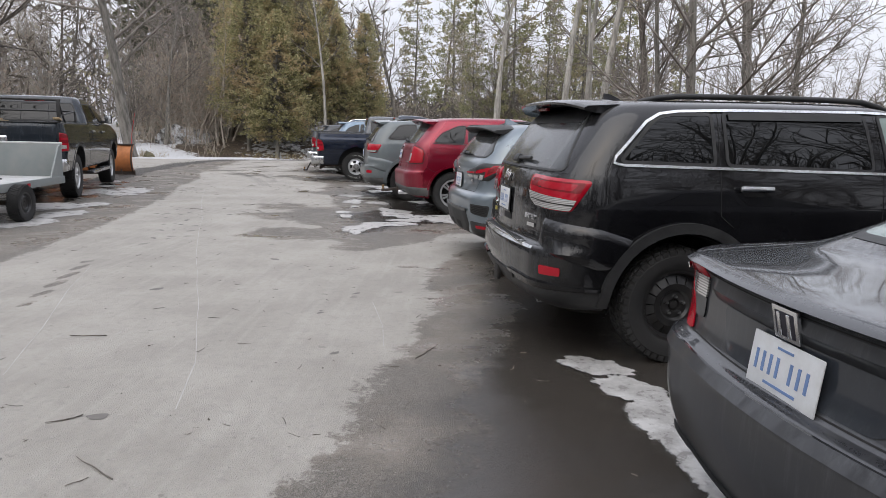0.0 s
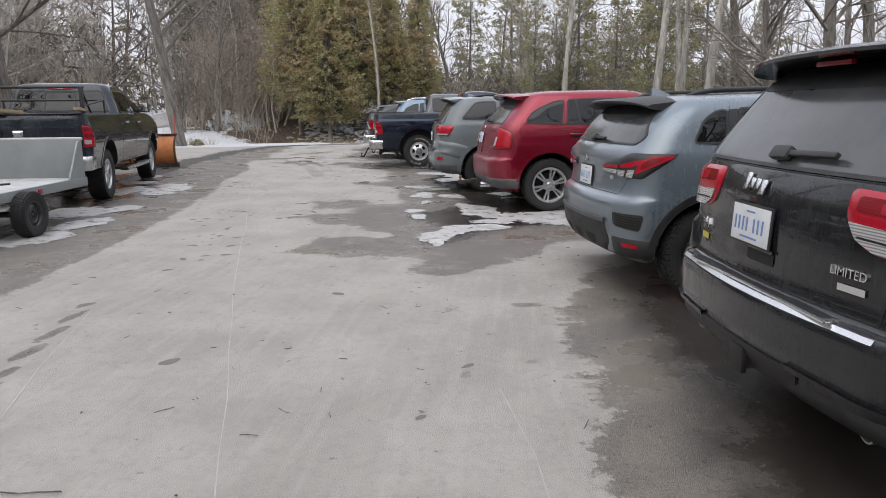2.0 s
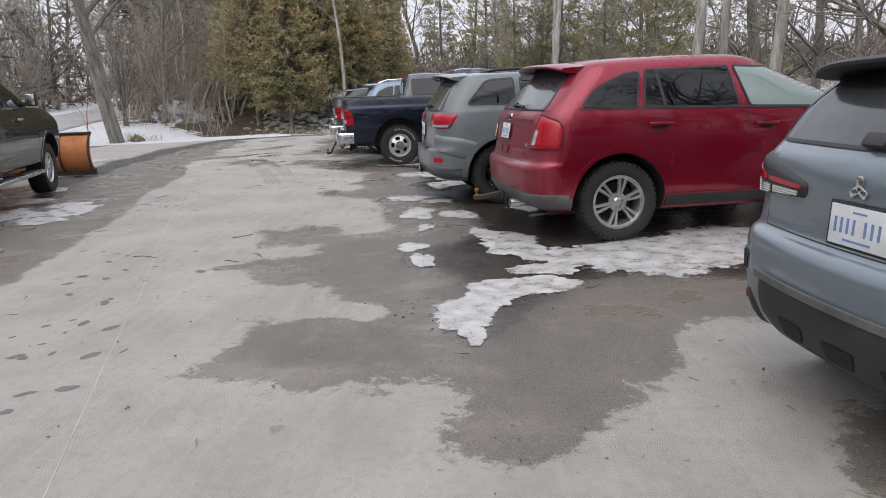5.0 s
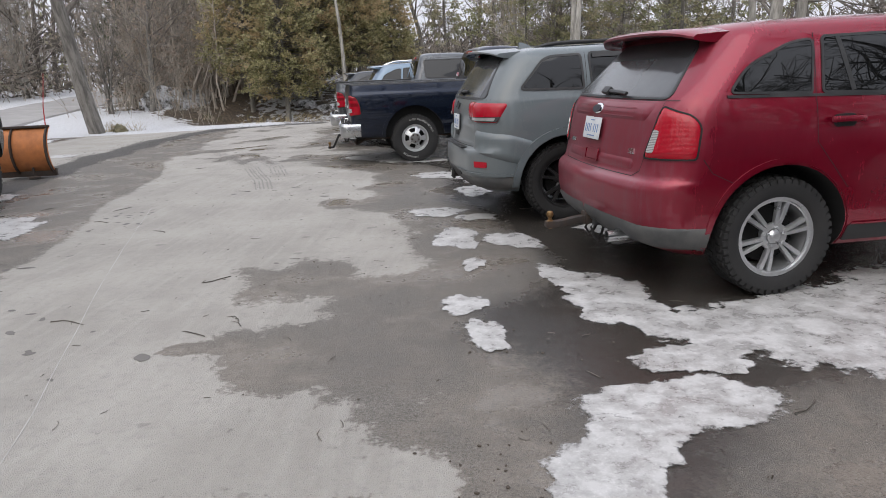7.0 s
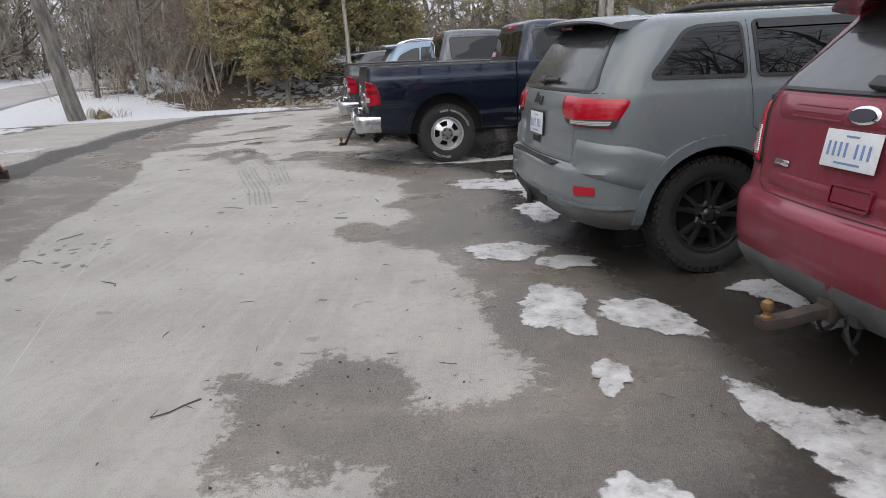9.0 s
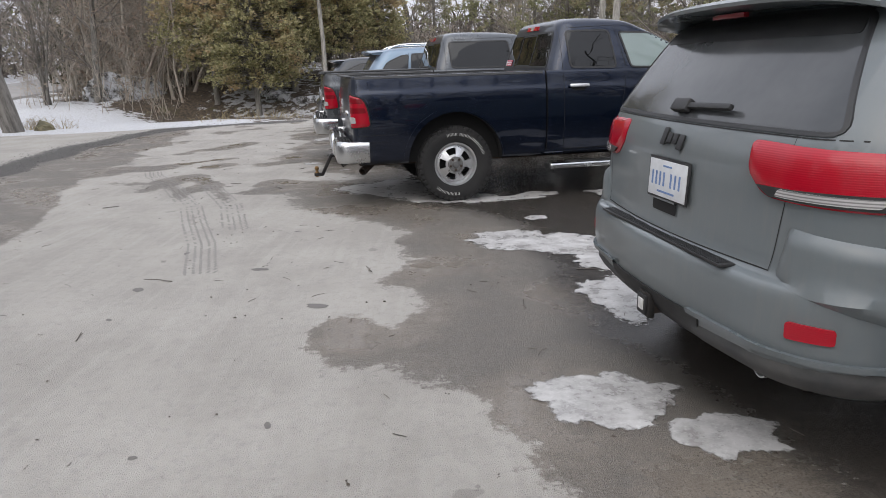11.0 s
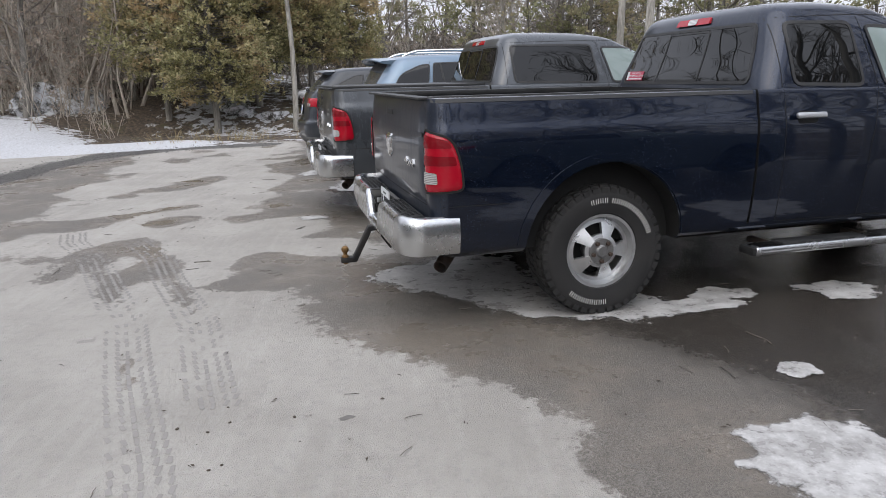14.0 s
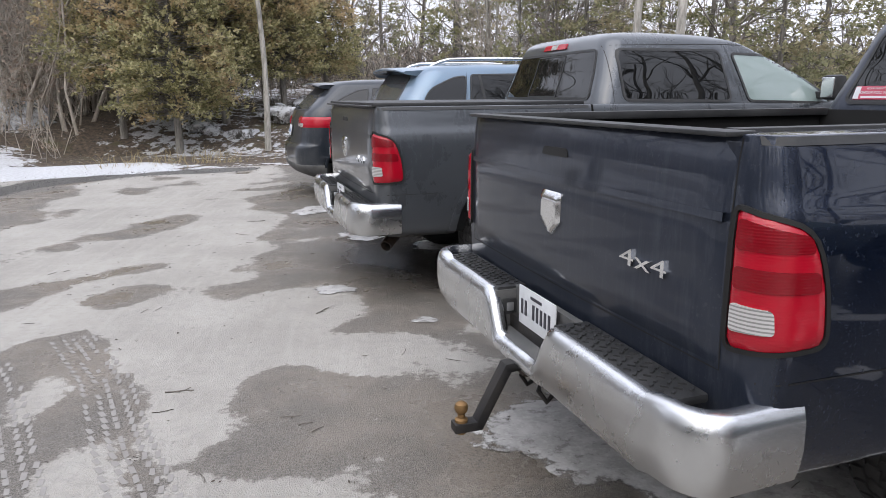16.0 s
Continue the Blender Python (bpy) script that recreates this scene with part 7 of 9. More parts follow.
        add_box(bm, -0.88, -0.82, -0.16, -0.10, 0.355, 0.405, 0.01)
        part("trailer_plug", bm, PLASTIC, car)
    else:
        plate(car, sk, 0.0, 0.93, PLATE_BLUE)
    for view in ("right", "left"):
        window(car, sk, rounded([(-0.36, 1.255), (0.15, 1.235), (0.20, 1.545 + h), (0.06, 1.53 + h), (-0.24, 1.40 + h)], [0.04, 0.02, 0.04, 0.08, 0.10]), view, GLASS, "quarter_window", "dark tinted window", 0.014)
        window(car, sk, rounded([(0.22, 1.235), (1.14, 1.205), (1.06, 1.57 + h), (0.26, 1.555 + h)], 0.03), view, GLASS, "door_window", "dark tinted window", 0.016)
        part("window_post", sk.strip([(0.42, 1.24), (0.36, 1.55 + h)], view, 0.03, 0.007, 0.01), PLASTIC, car)
        window(car, sk, rounded([(1.25, 1.205), (2.24, 1.165), (1.92, 1.40 + h), (1.55, 1.55 + h), (1.12, 1.57 + h)], [0.03, 0.03, 0.1, 0.1, 0.03]), view, GLASS_FRONT, "door_window", "clear window", 0.016)
        part("belt_strip", sk.strip([(-0.38, 1.235), (1.2, 1.195), (2.30, 1.15)], view, 0.016, 0.006, 0.01), PLASTIC, car)
        part("sill_trim", sk.patch(rounded([(0.46, 0.31), (2.36, 0.31), (2.34, 0.41), (0.46, 0.42)], 0.02), view, 0.014, 0.03, 0.05), PLASTIC, car)
        part("sill_strip", sk.strip([(0.48, 0.425), (2.34, 0.415)], view, 0.014, 0.012, 0.01), mt, car)
        handle(car, sk, 0.36, 1.075, mt, view)
        handle(car, sk, 1.40, 1.04, mt, view)
        m = facing(sk, 2.20, 1.20, view, 0.0)
        part("door_mirror", boxed(-0.10, 0.10, -0.02, 0.13, 0.04, 0.25, 0.04, m), mt, car)
    for x in (0.0, 2.82):
        flare(car, sk, x, 0.445, mt, 0.03, 0.008)
    if rails:
        roof_rail(car, sk, -0.15, 1.45, 0.60, BRIGHT, 0.06)
    put_wheels(car, kit, 0.965 - kit_half(kit), 2.82)
    return car


# ---- saloon ----
def sedan(label, at, heading):
    car = thing("sedan", place(*at, heading, 1.86), label, "car", "parked vehicles")
    mt = PAINT_SEDAN
    rows = [(0.20, -0.80, 3.45, 0.82, 0.25, 0.25, 0.10, 0.15), (0.28, -0.97, 3.60, 0.87, 0.32, 0.3, 0.14, 0.2), (0.40, -1.05, 3.72, 0.905, 0.36, 0.3, 0.17, 0.25), (0.55, -1.085, 3.76, 0.922, 0.38, 0.3, 0.18, 0.25),
            (0.655, -1.085, 3.78, 0.928, 0.38, 0.3, 0.18, 0.25), (0.705, -1.065, 3.78, 0.930, 0.37, 0.3, 0.18, 0.25), (0.73, -1.015, 3.77, 0.930, 0.36, 0.3, 0.17, 0.25), (0.82, -0.985, 3.72, 0.930, 0.36, 0.3, 0.16, 0.25),
            (0.92, -0.985, 3.4, 0.922, 0.36, 0.3, 0.16, 0.25), (0.985, -1.015, 2.9, 0.905, 0.36, 0.3, 0.16, 0.25), (1.005, -1.01, 2.62, 0.885, 0.36, 0.3, 0.16, 0.2), (1.015, -0.93, 2.5, 0.85, 0.36, 0.3, 0.15, 0.2),
            (1.035, -0.58, 2.40, 0.82, 0.3, 0.3, 0.10, 0.2), (1.08, -0.40, 2.2, 0.80, 0.3, 0.3, 0.08, 0.2), (1.22, -0.02, 1.85, 0.74, 0.26, 0.3, 0.06, 0.2), (1.36, 0.42, 1.45, 0.65, 0.25, 0.3, 0.05, 0.1), (1.40, 0.62, 1.2, 0.5, 0.2, 0.2, 0.04, 0.05), (1.41, 0.75, 1.05, 0.28, 0.1, 0.1, 0.02, 0.02)]
    ob = body_of(car, rows, mt, (0.0, 2.83), 0.375, 1.86, -0.04)
    sk = Skin(ob, -1.0, 0.928, 0.37)
    window(car, sk, rounded([(-0.66, 1.085), (0.66, 1.085), (0.52, 1.35), (-0.52, 1.35)], 0.05), "rear", GLASS_FRONT, "rear_window", "rear window coloured pale as if reflecting the sky", 0.016)
    for s in (-1, 1):
        lamp = tail_lamp(car, sk, mirror_lr(rounded([(0.54, 0.935), (0.88, 0.925), (0.91, 0.985), (0.56, 0.972)], 0.012), s), "wrap", 0.016, "angular red tail lamp")
        lens(sk, lamp, mirror_lr(rounded([(0.62, 0.742), (0.70, 0.742), (0.88, 0.86), (0.91, 0.94), (0.77, 0.945)], 0.012), s), "wrap", RED_LENS, 0.010)
        lens(sk, lamp, mirror_lr(rounded([(0.56, 0.865), (0.73, 0.865), (0.785, 0.942), (0.54, 0.942)], 0.012), s), "wrap", CLEAR_LENS, 0.009, "clear lens")
        lens(sk, lamp, mirror_lr(rounded([(0.57, 0.79), (0.69, 0.79), (0.74, 0.865), (0.56, 0.865)], 0.012), s), "wrap", mt, 0.006)
        part("reflector", sk.patch(mirror_lr(rounded([(0.86, 0.42), (1.02, 0.44), (1.02, 0.48), (0.86, 0.465)], 0.01), s), "wrap", 0.01, 0.02), RED_LENS, car)
    part("boot_lip", sk.patch(rounded([(-0.80, 0.968), (0.80, 0.968), (0.76, 1.005), (-0.76, 1.005)], 0.015), "wrap", 0.022, 0.03, 0.04, 0.018, 0.0), mt, car)
    # no real hollow: darker paint puts the recess's shade into colour
    part("plate_recess", sk.patch(rounded([(-0.34, 0.745), (0.34, 0.745), (0.40, 0.885), (-0.40, 0.885)], 0.05), "rear", 0.003, 0.0, 0.04), PAINT_CHAR, car)
    part("plate_brow", sk.patch(rounded([(-0.52, 0.885), (0.52, 0.885), (0.52, 0.955), (-0.52, 0.955)], 0.02), "wrap", 0.022, 0.03, 0.04, 0.02, 0.0), mt, car)
    part("bumper_lip", sk.strip([(-1.4, 0.33), (-0.7, 0.315), (0.7, 0.315), (1.4, 0.33)], "wrap", 0.05, 0.016, 0.03), PLASTIC, car)
    part("bumper_crease", sk.strip([(-1.1, 0.68), (-0.7, 0.69), (0.7, 0.69), (1.1, 0.68)], "wrap", 0.035, 0.010, 0.02), mt, car)
    gaps(car, sk, [("wrap", [(-0.70, 0.80), (-0.62, 0.735), (0.62, 0.735), (0.70, 0.80)]), ("wrap", [(-0.86, 0.963), (0.86, 0.963)]), ("right", [(0.45, 1.0), (0.35, 0.75)]), ("top", [(-0.55, -0.66), (-0.9, -0.62)]), ("top", [(-0.55, 0.66), (-0.9, 0.62)])])
    m = facing(sk, 0.0, 0.93, "rear", 0.022)
    bm = boxed(-0.055, 0.055, -0.048, 0.048, -0.004, 0.008, 0.004, m)
    b = part("badge", bm, BRIGHT, car, "chrome badge of a plain shape")
    part("badge_field", boxed(-0.041, 0.041, -0.035, 0.035, 0.006, 0.0095, 0.003, m), PLATE_BLACK, b)
    bm = boxed(-0.028, -0.014, -0.033, 0.033, 0.008, 0.014, 0.003, m)
    add_box(bm, 0.014, 0.028, -0.033, 0.033, 0.008, 0.014, 0.003, m)
    part("badge_bars", bm, BRIGHT, b)
    part("script_badge", boxed(-0.06, 0.06, -0.010, 0.010, 0, 0.004, 0.0, facing(sk, -0.86, 0.945, "wrap", 0.016)), BRIGHT, car)
    plate(car, sk, 0.0, 0.798, PLATE_BLUE, off=0.012, holder=False)
    for view in ("right", "left"):
        window(car, sk, rounded([(0.30, 1.10), (1.08, 1.10), (1.05, 1.33), (0.62, 1.31)], 0.03), view, GLASS, "door_window", "tinted window", 0.014)
        window(car, sk, rounded([(1.16, 1.10), (2.0, 1.09), (1.50, 1.30), (1.12, 1.33)], 0.03), view, GLASS, "door_window", "tinted window", 0.014)
        handle(car, sk, 0.55, 0.92, mt, view)
    put_wheels(car, KIT_STEEL_SMALL, 0.93 - kit_half(KIT_STEEL_SMALL), 2.83)


# ---- pickup truck ----
def chrome_bumper(car, x, half, material, drop=0.0):
    """A one-piece rear bumper: stepped top, dipped in the middle for the plate."""
    bm = bmesh.new()
    line = []
    for i in range(4):
        line.append((x + 0.34 - 0.07 * i, half + 0.006 + 0.004 * i, 0.0, 1.0))
    for i in range(9):
        a = math.pi / 2 * (1 - i / 8)
        line.append((x + 0.125 - 0.125 * math.cos(a), half - 0.12 + 0.138 * math.sin(a), -math.cos(a), math.sin(a)))
    for i in range(1, 20):
        line.append((x, (half - 0.12) * (1 - i / 20), -1.0, 0.0))
    line = line + [(x, 0.0, -1.0, 0.0)] + [(p[0], -p[1], p[2], -p[3]) for p in reversed(line)]
    rows = []
    for px, py, nx, ny in line:
        u = abs(py) / half
        mid = 1 - min(1.0, max(0.0, (u - 0.17) / 0.08))
        up = min(1.0, max(0.0, (u - 0.80) / 0.05))
        top = 0.765 - 0.165 * mid + 0.015 * up
        low = 0.535 - 0.01 * mid + 0.02 * up
        prof = ((-0.045, low), (-0.014, low + 0.010), (-0.002, low + 0.05), (0.004, low * 0.55 + top * 0.45), (0.002, top - 0.05), (-0.008, top - 0.014), (-0.022, top), (-0.05, top + 0.001), (-0.065, top - 0.03))
        rows.append([bm.verts.new((px + nx * o, py + ny * o, z)) for o, z in prof])
    for p, q in zip(rows, rows[1:]):
        for k in range(9):
            bm.faces.new((p[k], p[(k + 1) % 9], q[(k + 1) % 9], q[k]))
    bm.faces.new(rows[0][::-1])
    bm.faces.new(rows[-1])
    bmesh.ops.recalc_face_normals(bm, faces=bm.faces)
    bumper = part("bumper", bm, material, car, "chrome step bumper, dulled by salt", 55)
    for s in (-1, 1):
        pad = boxed(x + 0.04, x + 0.17, s * 0.24 if s > 0 else -half * 0.86, half * 0.86 if s > 0 else -0.24, 0.742, 0.768, 0.008)
        for a in range(4):
            for b in range(15):
                cx, cy = x + 0.058 + a * 0.028, s * (0.27 + b * 0.038 + 0.018 * (a % 2))
                m = Matrix.Translation((cx, cy, 0.769)) @ Matrix.Rotation(0.7 * (1 if (a + b) % 2 else -1), 4, "Z")
                add_box(pad, -0.011, 0.011, -0.004, 0.004, -0.002, 0.004, m=m)
        part("step_pad", pad, PLASTIC, bumper, "black step pad with raised tread")
    bm = boxed(x + 0.03, x + 0.15, -0.25, 0.25, 0.585, 0.605, 0.006)
    add_box(bm, x + 0.12, x + 0.15, -0.25, 0.25, 0.64, 0.77, 0.004)
    part("plate_shelf", bm, CLAD, bumper)
    m = Matrix.Translation((x + 0.10, 0, 0.725)) @ Matrix(((0, 0, -1), (-1, 0, 0), (0, 1, 0))).to_4x4()
    ob = part("licence_plate", boxed(-0.152, 0.152, -0.076, 0.076, 0.0, 0.006, 0.004, m), PLATE, bumper, "white plate with plain bars for its writing")
    bm = bmesh.new()
    for px in (-0.118, -0.086, -0.02, 0.012, 0.044, 0.076, 0.108):
        add_box(bm, px - 0.008, px + 0.008, -0.032, 0.026, 0.004, 0.0085, m=m)
    add_box(bm, -0.045, 0.045, 0.044, 0.055, 0.004, 0.0085, m=m)
    part("bars", bm, PLATE_BLACK, bumper)
    for s in (-1, 1):
        part("recess_wall", boxed(x + 0.035, x + 0.15, min(s * 0.235, s * 0.27), max(s * 0.235, s * 0.27), 0.60, 0.757, 0.008), CLAD, bumper)
    part("bumper_socket", boxed(x + 0.06, x + 0.12, 0.225, 0.245, 0.655, 0.72, 0.008), PLASTIC, bumper)
    part("socket_pins", boxed(x + 0.075, x + 0.105, 0.221, 0.23, 0.67, 0.705, 0.003), ALLOY, bumper)
    bumper.location.z = -drop


def pickup(label, at, heading, mt, kit, base=3.57, lift=0.0, near=True, cover=False, bumper=None, hitch=True, cab_x=1.02, short=False, front=GLASS_FRONT):
    car = thing("pickup_truck", place(*at, heading, 2.02), label, "pickup truck", "parked vehicles")
    dx = base - 3.57
    rows = [(0.49, -1.00, 4.30, 0.91, 0.05, 0.3, 0.01, 0.1), (0.53, -1.055, 4.40, 0.955, 0.07, 0.3, 0.015, 0.1), (0.62, -1.075, 4.48, 0.975, 0.08, 0.3, 0.02, 0.12), (0.75, -1.085, 4.54, 0.990, 0.09, 0.3, 0.02, 0.15), (0.93, -1.095, 4.56, 1.000, 0.10, 0.3, 0.025, 0.15),
            (1.04, -1.095, 4.56, 0.998, 0.10, 0.3, 0.025, 0.15), (1.14, -1.095, 4.53, 0.994, 0.10, 0.3, 0.025, 0.15), (1.20, -1.092, 4.50, 0.987, 0.10, 0.3, 0.025, 0.15), (1.255, -1.09, 4.46, 0.972, 0.10, 0.3, 0.025, 0.15), (1.33, -1.085, 4.30, 0.957, 0.09, 0.3, 0.025, 0.2), (1.375, -1.08, 4.05, 0.946, 0.08, 0.3, 0.025, 0.2),
            (1.388, -1.07, 3.8, 0.935, 0.06, 0.3, 0.02, 0.2), (1.390, -1.05, 3.6, 0.90, 0.05, 0.3, 0.02, 0.2)]
    rows = [(r[0] + lift, r[1], r[2] + dx, *r[3:]) for r in rows]

    def fall(x, z):
        return -max(0.0, x - 2.9 - dx) ** 2 * 0.045 * max(0.0, z - 1.1) / 0.25

    bed = boxed(-1.02, cab_x - 0.10, -0.80, 0.80, 0.86 + lift, 1.7 + lift) if not cover else None
    split = boxed(cab_x - 0.036, cab_x - 0.018, -1.2, 1.2, 0.56 + lift, 1.7 + lift)
    ob = body_of(car, rows, mt, (0.0, base), 0.508, 2.02, 0.07 + max(0.0, lift), fall, [b for b in (bed, split) if b], deep=0.56)
    sk = Skin(ob, -1.09, 0.985, 0.10)
    # cab
    x0 = cab_x
    cab = [(1.20, x0 + 0.0, 3.35, 0.955, 0.10, 0.12, 0.02, 0.38), (1.36, x0 + 0.01, 3.28, 0.945, 0.12, 0.12, 0.03, 0.38), (1.45, x0 + 0.03, 3.14, 0.922, 0.13, 0.12, 0.03, 0.38), (1.62, x0 + 0.09, 2.80, 0.868, 0.14, 0.12, 0.03, 0.34), (1.78, x0 + 0.14, 2.42, 0.806, 0.15, 0.12, 0.03, 0.28), (1.86, x0 + 0.18, 2.15, 0.755, 0.15, 0.14, 0.03, 0.2),
           (1.895, x0 + 0.24, 1.85, 0.67, 0.15, 0.25, 0.03, 0.1), (1.91, x0 + 0.34, 1.75, 0.42, 0.12, 0.2, 0.02, 0.05)]
    cab = [(r[0] + lift, r[1], r[2] + dx, *r[3:]) for r in cab]
    cabin = part("cab", shell(cab, 4, lambda x, z: max(0.0, min(1.0, (z - lift - 1.6) / 0.3)) * 0.03 * (1 - ((x - x0 - 0.6) / 0.9) ** 2)), mt, car)
    ck = Skin(cabin, x0, 0.945, 0.13)
    L = lift
    rw = window(car, ck, rounded([(-0.78, 1.425 + L), (0.78, 1.425 + L), (0.68, 1.79 + L), (-0.68, 1.79 + L)], 0.05), "rear", GLASS, "rear_window", "dark rear window", 0.02)
    part("slider_frame", ck.strip(rounded([(-0.26, 1.44 + L), (0.26, 1.44 + L), (0.24, 1.77 + L), (-0.24, 1.77 + L)], 0.02), "rear", 0.014, 0.008, 0.008, True), PLASTIC, rw)
    part("brake_light", ck.patch(rounded([(-0.20, 1.825 + L), (0.20, 1.825 + L), (0.19, 1.87 + L), (-0.19, 1.87 + L)], 0.01), "rear", 0.014, 0.03), RED_LENS, car)
    part("cargo_light", ck.patch(rounded([(-0.05, 1.828 + L), (0.05, 1.828 + L), (0.05, 1.867 + L), (-0.05, 1.867 + L)], 0.008), "rear", 0.018, 0.01), CLEAR_LENS, car)
    if near:
        m = facing(ck, -0.60, 1.475 + L, "rear", 0.006)
        part("sticker", boxed(-0.13, 0.13, -0.036, 0.036, 0, 0.003, 0, m), STICKER_RED, rw, "red and white window sticker")
        part("sticker_field", boxed(-0.128, -0.095, -0.033, 0.033, 0.002, 0.004, 0, m), PLATE, rw)
        word("HONOUR ROLL STUDENT", 0.021, PLATE, m @ Matrix.Translation((0.018, 0, 0.004)), rw, "white lettering", 0.0006)
        word("PROUD PARENT OF AN", 0.014, PLATE, m @ Matrix.Translation((0.018, 0.022, 0.004)), rw, "white lettering", 0.0006)
        part("sticker_bar", boxed(-0.08, 0.12, -0.029, -0.019, 0.002, 0.004, 0, m), PLATE, rw)
    d0 = x0 + 0.24
    mid = 1.83 + dx if not short else 1.95 + dx
    for view in ("right", "left"):
        window(car, ck, rounded([(d0 + 0.02, 1.415 + L), (mid - 0.03, 1.40 + L), (mid - 0.09, 1.79 + L), (d0 + 0.0, 1.79 + L)], 0.05), view, GLASS, "door_window", "dark tinted window", 0.02)
        window(car, ck, rounded([(mid + 0.14, 1.40 + L), (2.80 + dx, 1.375 + L), (2.76 + dx, 1.45 + L), (2.28 + dx, 1.755 + L), (mid + 0.03, 1.77 + L)], [0.04, 0.03, 0.03, 0.12, 0.04]), view, front, "door_window", "clear window", 0.02)
        handle(car, sk, 1.35 if not short else 1.45, 1.22 + L, CHROME, view)
        handle(car, sk, 2.14 + dx, 1.21 + L, CHROME, view)
        s = -1 if view == "right" else 1
        arm = part("door_mirror", boxed(2.64 + dx, 2.76 + dx, min(s * 0.98, s * 1.14), max(s * 0.98, s * 1.14), 1.40 + L, 1.60 + L, 0.04), PLASTIC, car, "black-housed door mirror")
        part("mirror_glass", boxed(2.634 + dx, 2.65 + dx, min(s * 1.0, s * 1.12), max(s * 1.0, s * 1.12), 1.42 + L, 1.58 + L, 0.006), BRIGHT, arm, "bright mirror glass")
        part("mirror_arm", boxed(2.66 + dx, 2.74 + dx, min(s * 0.88, s * 1.0), max(s * 0.88, s * 1.0), 1.41 + L, 1.47 + L, 0.012), PLASTIC, arm)
        # flat-topped chrome running board with black treads
        bm = boxed(x0 + 0.0, 2.93 + dx, min(s * 0.90, s * 1.05), max(s * 0.90, s * 1.05), 0.352 + L, 0.412 + L, 0.026, seg=4)
        step = part("step_bar", bm, CHROME, car, "chrome side step with black treads")
        part("end_cap", boxed(x0 - 0.02, x0 + 0.02, min(s * 0.905, s * 1.045), max(s * 0.905, s * 1.045), 0.355 + L, 0.409 + L, 0.015), PLASTIC, step)
        for a in (x0 + 0.22, 2.02 + dx):
            part("tread", boxed(a, a + 0.66, min(s * 0.905, s * 1.025), max(s * 0.905, s * 1.025), 0.408 + L, 0.422 + L, 0.006), PLASTIC, step)
        for a in (x0 + 0.2, 2.0 + dx, 2.8 + dx):
            part("bracket", boxed(a, a + 0.05, min(s * 0.70, s * 0.92), max(s * 0.70, s * 0.92), 0.36 + L, 0.40 + L, 0.008), IRON, step)
        part("rail_cap", sk.strip([(-1.05, 1.375 + L), (x0 - 0.06, 1.375 + L)], view, 0.02, 0.006, 0.02), PLASTIC, car)
        part("fender_lip", sk.strip([(0.540 * math.cos(radians(a)), 0.45 + max(0.0, L) + 0.540 * math.sin(radians(a))) for a in range(4, 177, 4)], view, 0.044, 0.007, 0.012), mt, car)
        part("fender_lip", sk.strip([(base + 0.540 * math.cos(radians(a)), 0.45 + max(0.0, L) + 0.540 * math.sin(radians(a))) for a in range(4, 177, 4)], view, 0.044, 0.007, 0.012), mt, car)
    # seams, tailgate and lamps
    gaps(car, sk, [("right", [(x0 + 0.17, 1.38 + L), (x0 + 0.17, 0.56 + L), (mid, 0.555 + L), (2.92 + dx, 0.56 + L), (2.98 + dx, 0.75 + L), (2.90 + dx, 1.37 + L)]), ("right", [(mid + 0.08, 1.38 + L), (mid + 0.02, 1.0 + L), (mid, 0.56 + L)]), ("right", [(-1.05, 0.80 + L), (-0.62, 0.80 + L)]),
                   ("rear", [(0.865, 1.38 + L), (0.865, 0.80 + L), (-0.865, 0.80 + L), (-0.865, 1.38 + L)])])
    gaps(car, ck, [("right", [(d0 - 0.07, 1.40 + L), (d0 - 0.06, 1.82 + L), (mid - 0.02, 1.84 + L), (2.25 + dx, 1.83 + L), (2.86 + dx, 1.40 + L)]), ("right", [(mid - 0.02, 1.83 + L), (mid + 0.08, 1.40 + L)])])
    tg = part("tailgate", sk.patch(rounded([(-0.855, 0.81 + L), (0.855, 0.81 + L), (0.855, 1.378 + L), (-0.855, 1.378 + L)], 0.02), "rear", 0.012, 0.02, 0.05, 0.03, 0.0), mt, car)
    part("tailgate_crease", sk.strip([(-0.85, 1.19 + L), (0.85, 1.19 + L)], "rear", 0.022, 0.015, 0.02), mt, tg)
    part("tailgate_cap", boxed(-1.105, -1.015, -0.86, 0.86, 1.382 + L, 1.395 + L, 0.005), PLASTIC, tg)
    part("tailgate_handle", sk.patch(rounded([(-0.10, 1.27 + L), (0.10, 1.27 + L), (0.085, 1.30 + L), (-0.085, 1.30 + L)], 0.015), "rear", 0.016, 0.008), SEAM, tg)
    shield = part("badge", sk.patch(rounded([(-0.075, 1.145 + L), (-0.068, 1.035 + L), (0.0, 0.98 + L), (0.068, 1.035 + L), (0.075, 1.145 + L)], 0.015), "rear", 0.030, 0.02, 0.02, 0.012, 0.016), BRIGHT, tg, "chrome shield badge of a plain shape")
    if near or not short:
        word("4x4", 0.10, BRIGHT, facing(sk, 0.56, 1.01 + L, "rear", 0.014) @ Matrix.Diagonal((1.5, 0.72, 1, 1)), tg, "bright raised lettering", 0.006)
    for s in (-1, 1):
        out = mirror_lr(rounded([(0.885, 0.872 + L), (1.14, 0.89 + L), (1.125, 1.05 + L), (1.075, 1.185 + L), (0.885, 1.225 + L)], [0.03, 0.04, 0.08, 0.07, 0.02]), s)
